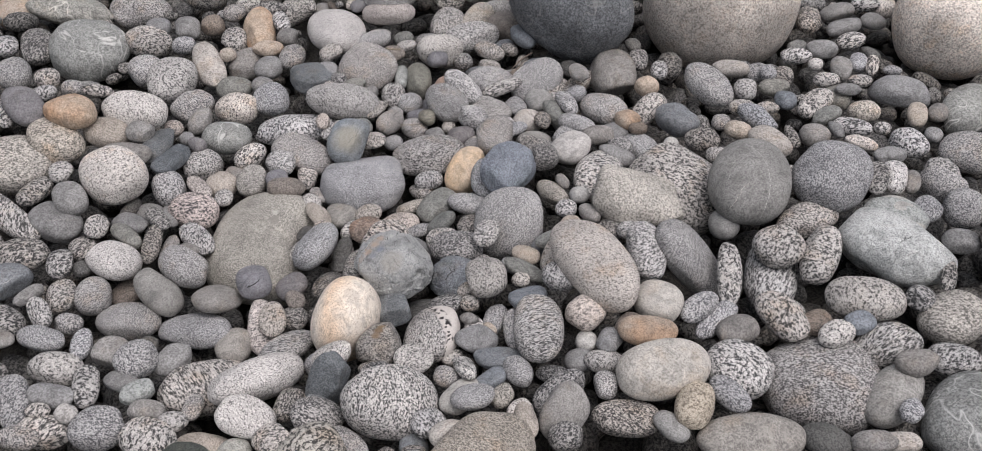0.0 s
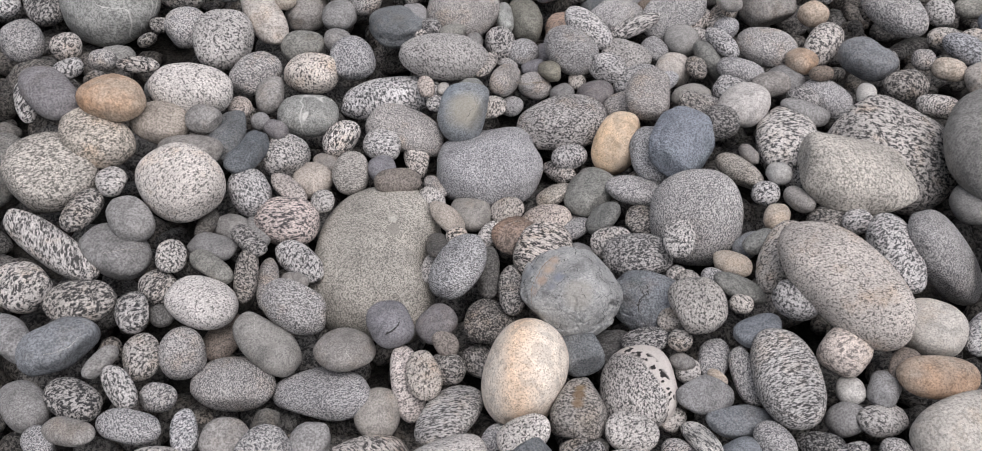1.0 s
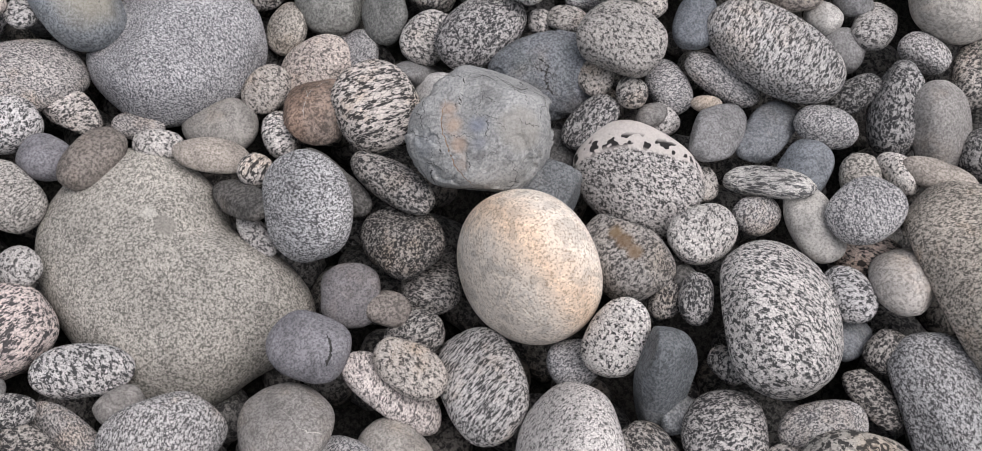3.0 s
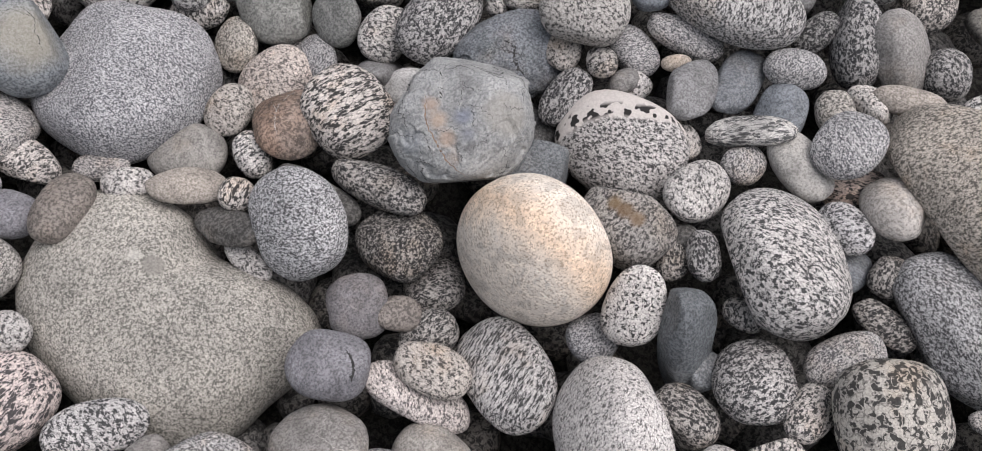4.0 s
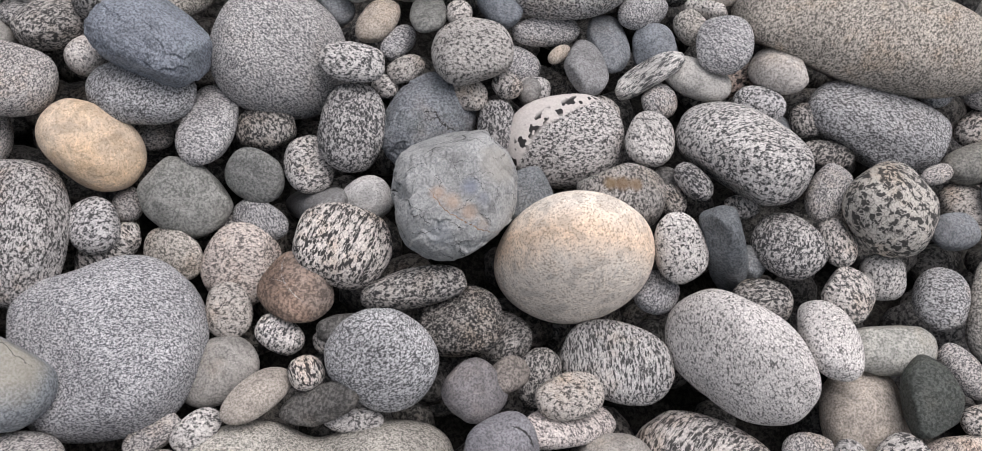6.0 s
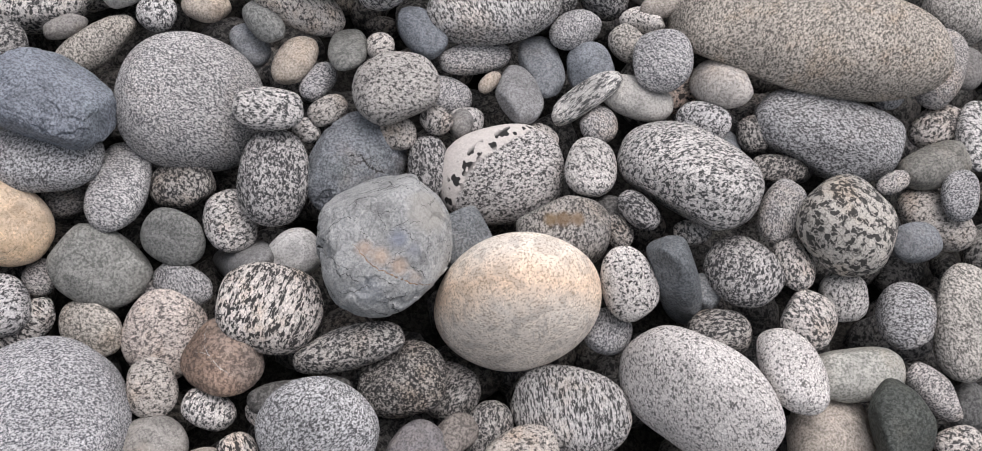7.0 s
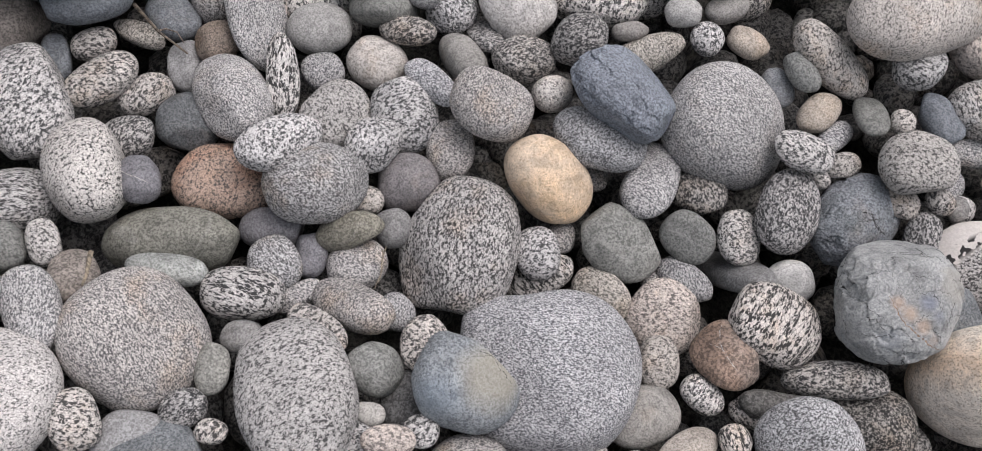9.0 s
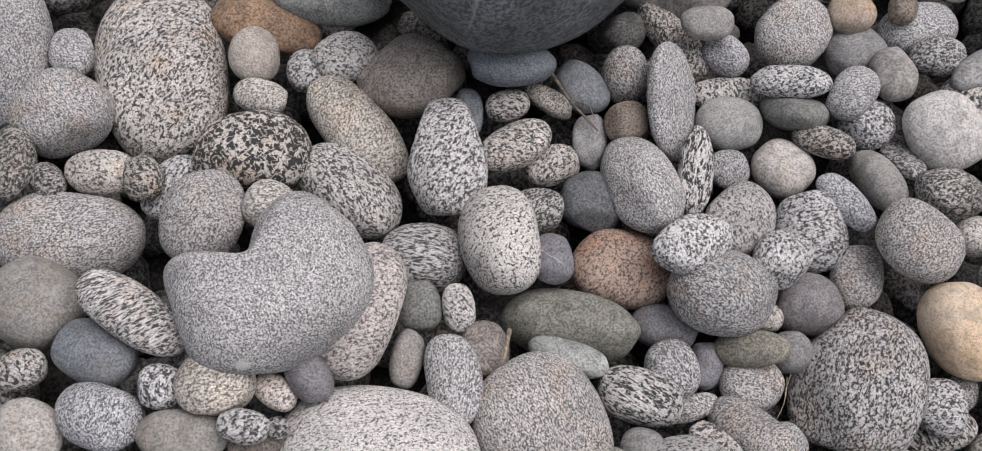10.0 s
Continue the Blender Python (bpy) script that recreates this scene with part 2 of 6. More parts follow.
mineral("gd", "dark_granite", (0.454, 0.432, 0.408), (0.173, 0.167, 0.160), (0.040, 0.040, 0.041), 0.0014, 0.46, 0.24, stretch=1.5)
mineral("ds", "black_speckled_rock", (0.367, 0.356, 0.341), (0.097, 0.097, 0.094), (0.027, 0.027, 0.028), 0.0015, 0.5, 0.32)
mineral("gs", "streaked_gneiss", (0.562, 0.551, 0.540), (0.313, 0.308, 0.303), (0.062, 0.062, 0.063), 0.0011, 0.4, 0.22, stretch=3.5)
mineral("bw", "black_and_white_gneiss", (0.655, 0.630, 0.605), (0.43, 0.412, 0.392), (0.045, 0.045, 0.046), 0.0015, 0.46, 0.14, stretch=3.0)
mineral("lp", "blotched_diorite", (0.540, 0.529, 0.496), (0.324, 0.313, 0.297), (0.062, 0.062, 0.061), 0.0032, 0.42, 0.12)
mineral("dl", "black_blotched_diorite", (0.50, 0.482, 0.455), (0.20, 0.19, 0.184), (0.036, 0.036, 0.037), 0.0030, 0.66, 0.08)
mineral("wg", "white_granite", (0.69, 0.656, 0.622), (0.59, 0.56, 0.53), (0.15, 0.142, 0.136), 0.00105, 0.2, 0.24, stretch=1.5)
mineral("wc", "white_black_flecked_rock", (0.64, 0.61, 0.575), (0.50, 0.475, 0.445), (0.05, 0.048, 0.047), 0.0013, 0.2, 0.1)
mineral("wh", "pale_plain_stone", (0.550, 0.533, 0.501), (0.473, 0.460, 0.431), (0.363, 0.352, 0.330), 0.0010, 0.2, 0.4, pits=0.3)
mineral("wb", "cream_stone", (0.55, 0.525, 0.495), (0.46, 0.438, 0.412), (0.32, 0.302, 0.282), 0.0012, 0.22, 0.4, pits=0.3)
mineral("pk", "pinkish_granite", (0.605, 0.551, 0.507), (0.432, 0.383, 0.353), (0.124, 0.112, 0.108), 0.0012, 0.28, 0.34, stretch=1.5)
mineral("pc", "coarse_pink_granite", (0.64, 0.585, 0.545), (0.50, 0.45, 0.415), (0.21, 0.192, 0.184), 0.0017, 0.28, 0.3, stretch=1.6)
mineral("pd", "pink_black_streaked_gneiss", (0.60, 0.515, 0.47), (0.43, 0.37, 0.34), (0.07, 0.064, 0.064), 0.0017, 0.42, 0.16, stretch=2.6)
mineral("be", "beige_stone", (0.52, 0.463, 0.402), (0.42, 0.373, 0.32), (0.30, 0.266, 0.226), 0.0010, 0.22, 0.42)
mineral("bg", "brownish_grey_granite", (0.586, 0.548, 0.494), (0.369, 0.345, 0.312), (0.132, 0.125, 0.112), 0.0011, 0.33, 0.34, stretch=1.5)
mineral("pe", "buff_grey_sandstone", (0.45, 0.428, 0.388), (0.315, 0.30, 0.27), (0.15, 0.145, 0.13), 0.0012, 0.3, 0.3, blotch=0.3, marks=(("spot", (-0.0294, 0.0287, 0.066), 0.0, 0.004, 0.003, 0.02, (0.56, 0.55, 0.51), 0.55), ("spot", (-0.010, 0.0314, 0.067), 0.0, 0.010, 0.002, 0.012, (0.215, 0.207, 0.187), 0.75)))
mineral("ps", "pale_slab_rock", (0.627, 0.594, 0.543), (0.470, 0.446, 0.403), (0.246, 0.233, 0.211), 0.0012, 0.26, 0.32, blotch=0.3, vary=0.0, pits=1.0, cracks=2.0)
mineral("gy", "plain_grey_stone", (0.320, 0.314, 0.307), (0.259, 0.254, 0.248), (0.185, 0.181, 0.176), 0.0010, 0.25, 0.45, vein=0.12, rough=0.62, pits=0.3, vary=0.16)
mineral("bl", "blue_grey_slate", (0.252, 0.271, 0.294), (0.200, 0.217, 0.237), (0.135, 0.148, 0.164), 0.0010, 0.25, 0.45, vein=0.18, vein_color=(0.32, 0.33, 0.34), rough=0.58, pits=0.35, cracks=1.0)
mineral("pl", "purple_grey_stone", (0.244, 0.236, 0.246), (0.2, 0.194, 0.202), (0.135, 0.13, 0.137), 0.0010, 0.25, 0.45, vein=0.1, rough=0.58, pits=0.3)
mineral("gn", "green_grey_stone", (0.290, 0.290, 0.269), (0.225, 0.227, 0.214), (0.148, 0.151, 0.139), 0.0012, 0.26, 0.45, vein=0.16, rough=0.62, pits=0.4)
mineral("gr", "smooth_dull_grey_stone", (0.342, 0.333, 0.316), (0.285, 0.279, 0.265), (0.206, 0.201, 0.193), 0.0010, 0.25, 0.45, vein=0.6, vein_color=(0.36, 0.35, 0.33), rough=0.6, pits=0.3)
mineral("pn", "pale_green_grey_stone", (0.455, 0.465, 0.440), (0.37, 0.38, 0.358), (0.245, 0.256, 0.238), 0.0011, 0.25, 0.45, vein=0.2, rough=0.62)
mineral("bu", "slate_blue_stone", (0.285, 0.308, 0.342), (0.220, 0.238, 0.266), (0.135, 0.147, 0.167), 0.0011, 0.28, 0.42, tint=(0.8, 0.84, 0.8), tint_share=0.3, rough=0.58, pits=1.0, blotch=0.35, cracks=2.5)
mineral("bk", "blue_green_cracked_rock", (0.349, 0.372, 0.388), (0.270, 0.292, 0.311), (0.159, 0.174, 0.190), 0.0011, 0.25, 0.42, vein=0.3, vein_color=(0.08, 0.085, 0.09), rough=0.6, pits=0.8, cracks=3.0, marks=(("spot", (0.012, 0.018, 0.034), 0.0, 0.03, 0.012, 0.02, (0.37, 0.34, 0.27), 0.65), ("spot", (-0.03, -0.028, 0.024), 0.0, 0.022, 0.01, 0.02, (0.2, 0.245, 0.29), 0.55)))
mineral("rk", "scaly_grey_rock", (0.42, 0.428, 0.423), (0.372, 0.379, 0.377), (0.292, 0.30, 0.302), 0.0011, 0.2, 0.42, vein=0.4, vein_color=(0.1, 0.105, 0.11), rough=0.6, pits=0.8, cracks=2.5, marks=(("spot", (-0.020, 0.015, 0.047), 0.0, 0.006, 0.004, 0.012, (0.42, 0.31, 0.235), 0.7), ("spot", (-0.026, 0.000, 0.047), 0.0, 0.008, 0.004, 0.012, (0.44, 0.33, 0.25), 0.75), ("spot", (-0.033, -0.016, 0.042), 0.0, 0.007, 0.004, 0.012, (0.42, 0.31, 0.235), 0.7), ("spot", (-0.038, -0.031, 0.031), 0.0, 0.006, 0.004, 0.012, (0.40, 0.30, 0.23), 0.6), ("spot", (-0.010, -0.014, 0.049), 0.0, 0.008, 0.004, 0.012, (0.22, 0.25, 0.32), 0.65), ("spot", (-0.017, -0.027, 0.043), 0.0, 0.006, 0.004, 0.012, (0.24, 0.265, 0.32), 0.5), ("spot", (-0.053, 0.008, 0.028), 0.0, 0.012, 0.004, 0.012, (0.25, 0.275, 0.31), 0.4), ("spot", (0.018, -0.035, 0.038), 0.0, 0.02, 0.004, 0.012, (0.37, 0.355, 0.32), 0.6)))
mineral("bd", "dark_slate", (0.212, 0.229, 0.242), (0.161, 0.174, 0.185), (0.101, 0.112, 0.121), 0.0011, 0.28, 0.42, vein=0.1, rough=0.55, pits=0.7)
mineral("dg", "dark_green_rock", (0.110, 0.122, 0.112), (0.078, 0.087, 0.079), (0.048, 0.054, 0.049), 0.0012, 0.28, 0.42, rough=0.55, pits=0.7)
mineral("dk", "dark_stone", (0.169, 0.165, 0.159), (0.111, 0.108, 0.103), (0.065, 0.064, 0.061), 0.0013, 0.3, 0.4, rough=0.62, pits=0.5)
mineral("bx", "dark_blue_grey_boulder_rock", (0.215, 0.224, 0.232), (0.163, 0.169, 0.176), (0.098, 0.103, 0.109), 0.0013, 0.28, 0.42, vein=0.2, blotch=0.4, pits=0.8)
mineral("pb", "pink_beige_boulder_granite", (0.80, 0.725, 0.665), (0.67, 0.595, 0.54), (0.34, 0.305, 0.275), 0.0015, 0.28, 0.36, blotch=0.35, pits=0.8)
mineral("br", "brown_stone", (0.279, 0.232, 0.195), (0.204, 0.172, 0.145), (0.107, 0.092, 0.079), 0.0012, 0.26, 0.42, rough=0.62)
mineral("ro", "rusty_orange_stone", (0.37, 0.245, 0.155), (0.285, 0.185, 0.115), (0.165, 0.11, 0.075), 0.0013, 0.26, 0.42, blotch=0.4, rough=0.6, pits=0.8)
mineral("go", "olive_grey_stone", (0.315, 0.305, 0.255), (0.248, 0.240, 0.200), (0.155, 0.150, 0.125), 0.0012, 0.26, 0.42, vein=0.16, rough=0.62, pits=0.7)
mineral("bn", "brown_grey_stone", (0.320, 0.285, 0.256), (0.245, 0.218, 0.196), (0.142, 0.127, 0.114), 0.0012, 0.26, 0.42, blotch=0.35, rough=0.62)
mineral("rs", "rusty_stone", (0.335, 0.275, 0.232), (0.242, 0.198, 0.167), (0.14, 0.115, 0.098), 0.0015, 0.28, 0.4, tint=(1.05, 0.9, 0.8), tint_share=0.5, rough=0.6, pits=1.0, blotch=0.5)
mineral("rb", "rusty_speckled_granite", (0.45, 0.335, 0.272), (0.33, 0.246, 0.2), (0.10, 0.088, 0.08), 0.0014, 0.27, 0.36, tint=(1.1, 0.84, 0.7), tint_share=0.35)
mineral("bo", "orange_tan_stone", (0.53, 0.443, 0.36), (0.46, 0.382, 0.307), (0.34, 0.28, 0.224), 0.0012, 0.24, 0.42, tint=(1.05, 0.86, 0.72), tint_share=0.4, rough=0.62)
mineral("yb", "yellowish_speckled_stone", (0.66, 0.585, 0.48), (0.53, 0.462, 0.37), (0.26, 0.22, 0.175), 0.0014, 0.24, 0.4)
mineral("yl", "cream_granite_with_orange_stain", (0.88, 0.805, 0.715), (0.82, 0.742, 0.652), (0.55, 0.47, 0.385), 0.0010, 0.16, 0.34, vary=0.0, blotch=0.1, pits=0.3, marks=(("stain", (0.217, 0.34, -0.915), -0.010, 0.022, 0.016, 0.036, (1.0, 0.83, 0.68), 0.8),))
mineral("y2", "tan_yellow_stone", (0.74, 0.605, 0.465), (0.69, 0.56, 0.425), (0.56, 0.44, 0.325), 0.0012, 0.16, 0.4, tint=(1.02, 0.93, 0.8), tint_share=0.4, vary=0.0, vein=0.2, vein_color=(0.3, 0.2, 0.11), rough=0.58, pits=0.5)
mineral("sw", "swirled_grey_rock", (0.390, 0.390, 0.365), (0.305, 0.307, 0.289), (0.195, 0.198, 0.186), 0.0012, 0.26, 0.42, vein=1.0, vein_color=(0.6, 0.59, 0.56), rough=0.6, pits=0.5)
mineral("sl", "banded_schist", (0.68, 0.665, 0.635), (0.47, 0.46, 0.44), (0.124, 0.124, 0.124), 0.0013, 0.34, 0.25, stretch=4.0, band=(0.62, 0.62, 0.62), pits=0.9)
mineral("wa", "white_and_black_granite", (0.62, 0.595, 0.575), (0.36, 0.345, 0.335), (0.065, 0.063, 0.063), 0.0013, 0.36, 0.2, stretch=1.4, marks=(("band", (-0.312, 0.508, -0.803), -0.008, 0.3, 0.0015, 0.008, (0.68, 0.635, 0.60), 0.85), ("specks", (-0.312, 0.508, -0.803), -0.007, 0.006, 0.0025, 0.010, (0.022, 0.02, 0.02), 1.0)))
mineral("hk", "rust_hollowed_granite", (0.432, 0.410, 0.386), (0.259, 0.248, 0.234), (0.075, 0.072, 0.070), 0.0013, 0.36, 0.28, tint=(1.03, 0.95, 0.86), tint_share=0.25, pits=0.8, marks=(("spot", (0.003, 0.016, 0.024), 0.0, 0.007, 0.003, 0.016, (0.21, 0.145, 0.08), 0.85), ("spot", (0.004, 0.004, 0.025), 0.0, 0.008, 0.003, 0.016, (0.17, 0.11, 0.06), 0.85), ("spot", (0.005, -0.009, 0.024), 0.0, 0.006, 0.003, 0.016, (0.2, 0.135, 0.08), 0.8)), stretch=1.5)
mineral("lm", "humped_granite", (0.585, 0.583, 0.585), (0.300, 0.300, 0.303), (0.055, 0.056, 0.058), 0.0013, 0.4, 0.24, stretch=1.6, pits=0.8)
mineral("cr", "notched_fine_granite", (0.610, 0.596, 0.594), (0.376, 0.370, 0.367), (0.134, 0.131, 0.132), 0.00090, 0.34, 0.32, marks=(("spot", (-0.061, 0.048, 0.021), 0.0, 0.006, 0.002, 0.012, (0.66, 0.65, 0.62), 0.7),))
mineral("bi", "pale_ridged_rock", (0.62, 0.635, 0.625), (0.52, 0.535, 0.525), (0.33, 0.342, 0.338), 0.0013, 0.2, 0.42, vary=0.0, vein=0.2, pits=1.0, cracks=4.0)
M["dw"] = M["bd"]
# fill between the cobbles: colours darkened for crevice shade, SHORE has them paler
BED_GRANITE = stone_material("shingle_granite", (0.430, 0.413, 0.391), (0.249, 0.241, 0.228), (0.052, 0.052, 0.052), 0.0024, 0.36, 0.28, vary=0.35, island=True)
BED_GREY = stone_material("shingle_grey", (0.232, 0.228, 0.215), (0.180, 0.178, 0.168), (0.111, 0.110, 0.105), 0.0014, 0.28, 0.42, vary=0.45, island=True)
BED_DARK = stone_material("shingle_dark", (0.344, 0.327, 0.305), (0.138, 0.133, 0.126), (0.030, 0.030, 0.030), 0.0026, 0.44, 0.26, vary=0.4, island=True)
# the deepest stones: the shade of the gaps is put into their colour
BED_SHADED = stone_material("shaded_deep_shingle", (0.19, 0.182, 0.170), (0.095, 0.091, 0.086), (0.028, 0.028, 0.028), 0.0024, 0.4, 0.28, vary=0.35, island=True, rough=0.6)
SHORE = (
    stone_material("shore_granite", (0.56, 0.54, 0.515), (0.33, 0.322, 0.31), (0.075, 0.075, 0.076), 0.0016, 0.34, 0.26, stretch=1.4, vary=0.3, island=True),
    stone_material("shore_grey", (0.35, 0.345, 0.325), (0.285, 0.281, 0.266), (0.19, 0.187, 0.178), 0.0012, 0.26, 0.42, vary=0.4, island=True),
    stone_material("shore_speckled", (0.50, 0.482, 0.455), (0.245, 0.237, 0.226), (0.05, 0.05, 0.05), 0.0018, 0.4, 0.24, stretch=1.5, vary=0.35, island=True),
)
# ground grit, nearly black so that the gaps read as deep shade
GRIT = stone_material("shaded_grit", (0.06, 0.057, 0.051), (0.035, 0.033, 0.03), (0.015, 0.014, 0.013), 0.0025, 0.35, 0.3, pits=1.0)
VEINS = {
    "pale": stone_material("quartz_vein", (0.52, 0.51, 0.48), (0.44, 0.43, 0.405), (0.34, 0.33, 0.31), 0.0016, 0.25, 0.4),
    "dark": stone_material("crack_filling", (0.06, 0.06, 0.058), (0.042, 0.042, 0.041), (0.028, 0.028, 0.028), 0.0016, 0.25, 0.4),
    "rust": stone_material("rust_vein", (0.37, 0.25, 0.165), (0.30, 0.205, 0.14), (0.22, 0.155, 0.11), 0.0016, 0.25, 0.4),
}
BARK = stone_material("weathered_twig_bark", (0.26, 0.21, 0.165), (0.19, 0.155, 0.125), (0.11, 0.09, 0.075), 0.0012, 0.3, 0.35, stretch=3.0)
STRAW = stone_material("dry_straw", (0.36, 0.30, 0.22), (0.28, 0.235, 0.175), (0.19, 0.16, 0.12), 0.0012, 0.3, 0.35, stretch=3.0)


# ---- the beach ----
def level(x, y):
    """The height of the bed of the shingle."""
    y = max(min(y - 1.4, 1.6), -1.6)
    x = max(min(x, 1.8), -1.8)
    c = (-0.042, 0.0165, -0.0157, 0.0274, -0.0343, 0.0343, -0.0014, -0.0147, -0.0129, -0.0025)
    return sum(k * v for k, v in zip(c, (1, x, y, x * x, x * y, y * y, x ** 3, x * x * y, x * y * y, y ** 3)))


def ball(steps):
    """A unit ball of small triangles."""
    bm = bmesh.new()
    bmesh.ops.create_icosphere(bm, subdivisions=steps, radius=1)
    verts = np.array([v.co for v in bm.verts])
    verts /= np.linalg.norm(verts, axis=1, keepdims=True)
    faces = np.array([[v.index for v in f.verts] for f in bm.faces])
    bm.free()
    return verts, faces


BALLS = {n: ball(n) for n in (2, 3, 4, 5, 6, 7)}


def worn(u, rng, square=2.3, lumps=0.05, cuts=(), dents=(), facets=0, scaly=0.0, bites=()):
    """The distance from the middle to the skin of a worn stone, in the directions u."""
    r = (np.abs(u) ** square).sum(1) ** (-1 / square)
    r *= 1 - 0.35 * (3 ** (0.5 - 1 / square) - 1)
    for scale, size in ((1.1, lumps * 1.3), (2.3, lumps * 0.75), (5.0, lumps * 0.2)):
        turn = rng.normal(size=(7, 3)) * scale
        phase = rng.uniform(0, 6.28, 7)
        r *= 1 + size * np.sin(u @ turn.T + phase).sum(1) / 2.6
    if scaly:
        turn = rng.normal(size=(12, 3))
        turn *= (rng.uniform(3.0, 6.0, 12) / np.linalg.norm(turn, axis=1))[:, None]
        n = np.sin(u @ turn.T + rng.uniform(0, 6.28, 12)).sum(1) / 4.0
        edge = n * 1.9 + 0.25 * np.sin(u @ (turn[:5] * 4).T).sum(1)
        part_of = edge - np.floor(edge)
        cliff = np.minimum(part_of / 0.88, (1 - part_of) / 0.12)
        # flakes broken off to slightly different depths, each with its own slope
        bend = u + 0.05 * np.sin(u @ (turn[5:8] * 1.7).T + 1.0) + 0.02 * np.sin(u @ (turn[8:11] * 4.0).T)
        seeds = rng.normal(size=(34, 3))
        seeds /= np.linalg.norm(seeds, axis=1, keepdims=True)
        near = (bend @ seeds.T).argmax(1)
        depth = rng.uniform(-0.5, 0.5, 34)[near]
        slope = ((u - seeds[near]) * rng.normal(0, 0.9, (34, 3))[near]).sum(1)
        if scaly > 0.05:
            # crescent scars of hard knocks
            for _ in range(70):
                at, way = rng.normal(size=3), rng.normal(size=3)
                at /= np.linalg.norm(at)
                way -= at * (way @ at)
                way /= np.linalg.norm(way)
                reach, deep = rng.uniform(0.07, 0.24), rng.uniform(0.03, 0.075)
                off = u - at
                along, far = (off @ way) / reach, np.linalg.norm(off, axis=1) / reach
                rim = 1 + 0.12 * np.sin(off @ turn[3] * 6)
                r *= 1 - deep * np.clip(along + 0.2, 0, 1) * np.clip((rim - far) / 0.08, 0, 1)
        r *= 1 + scaly * ((0.25 if scaly > 0.025 else 0.8) * (cliff - 0.5) + (0.8 if scaly > 0.025 else 0.4) * (0.7 * depth + slope))
    planes = list(cuts)
    for _ in range(facets):
        n = rng.normal(size=3)
        planes.append((*(n / np.linalg.norm(n)), rng.uniform(0.8, 0.94)))
    for x, y, z, d in planes:
        n = np.array((x, y, z), float)
        n /= np.linalg.norm(n)
        c = np.maximum(u @ n, 1e-3)
        flat = d / c
        r = -np.log(np.exp(-26 * r) + np.exp(-26 * np.minimum(flat, 4))) / 26
    for x, y, z, depth, width in dents:
        n = np.array((x, y, z), float)
        n /= np.linalg.norm(n)
        a = np.arccos(np.clip(u @ n, -1, 1))
        r *= 1 - depth * np.exp(-((a / width) ** 2))
    flat_on = np.clip((np.hypot(u[:, 0], u[:, 1]) - 0.2) / 0.4, 0, 1)
    for turn, depth, width in bites:
        a = np.arctan2(u[:, 1], u[:, 0]) - radians(turn)
        a = (a + math.pi) % math.tau - math.pi
        r *= 1 - depth * flat_on * np.exp(-((a / width) ** 2))
    return r


def mesh_of(name, verts, faces, material):
    me = bpy.data.meshes.new(name)
    me.from_pydata(verts.tolist(), [], faces.tolist())
    me.materials.append(material)
    me.polygons.foreach_set("use_smooth", [True] * len(me.polygons))
    me.update()
    return me


PLACED = []


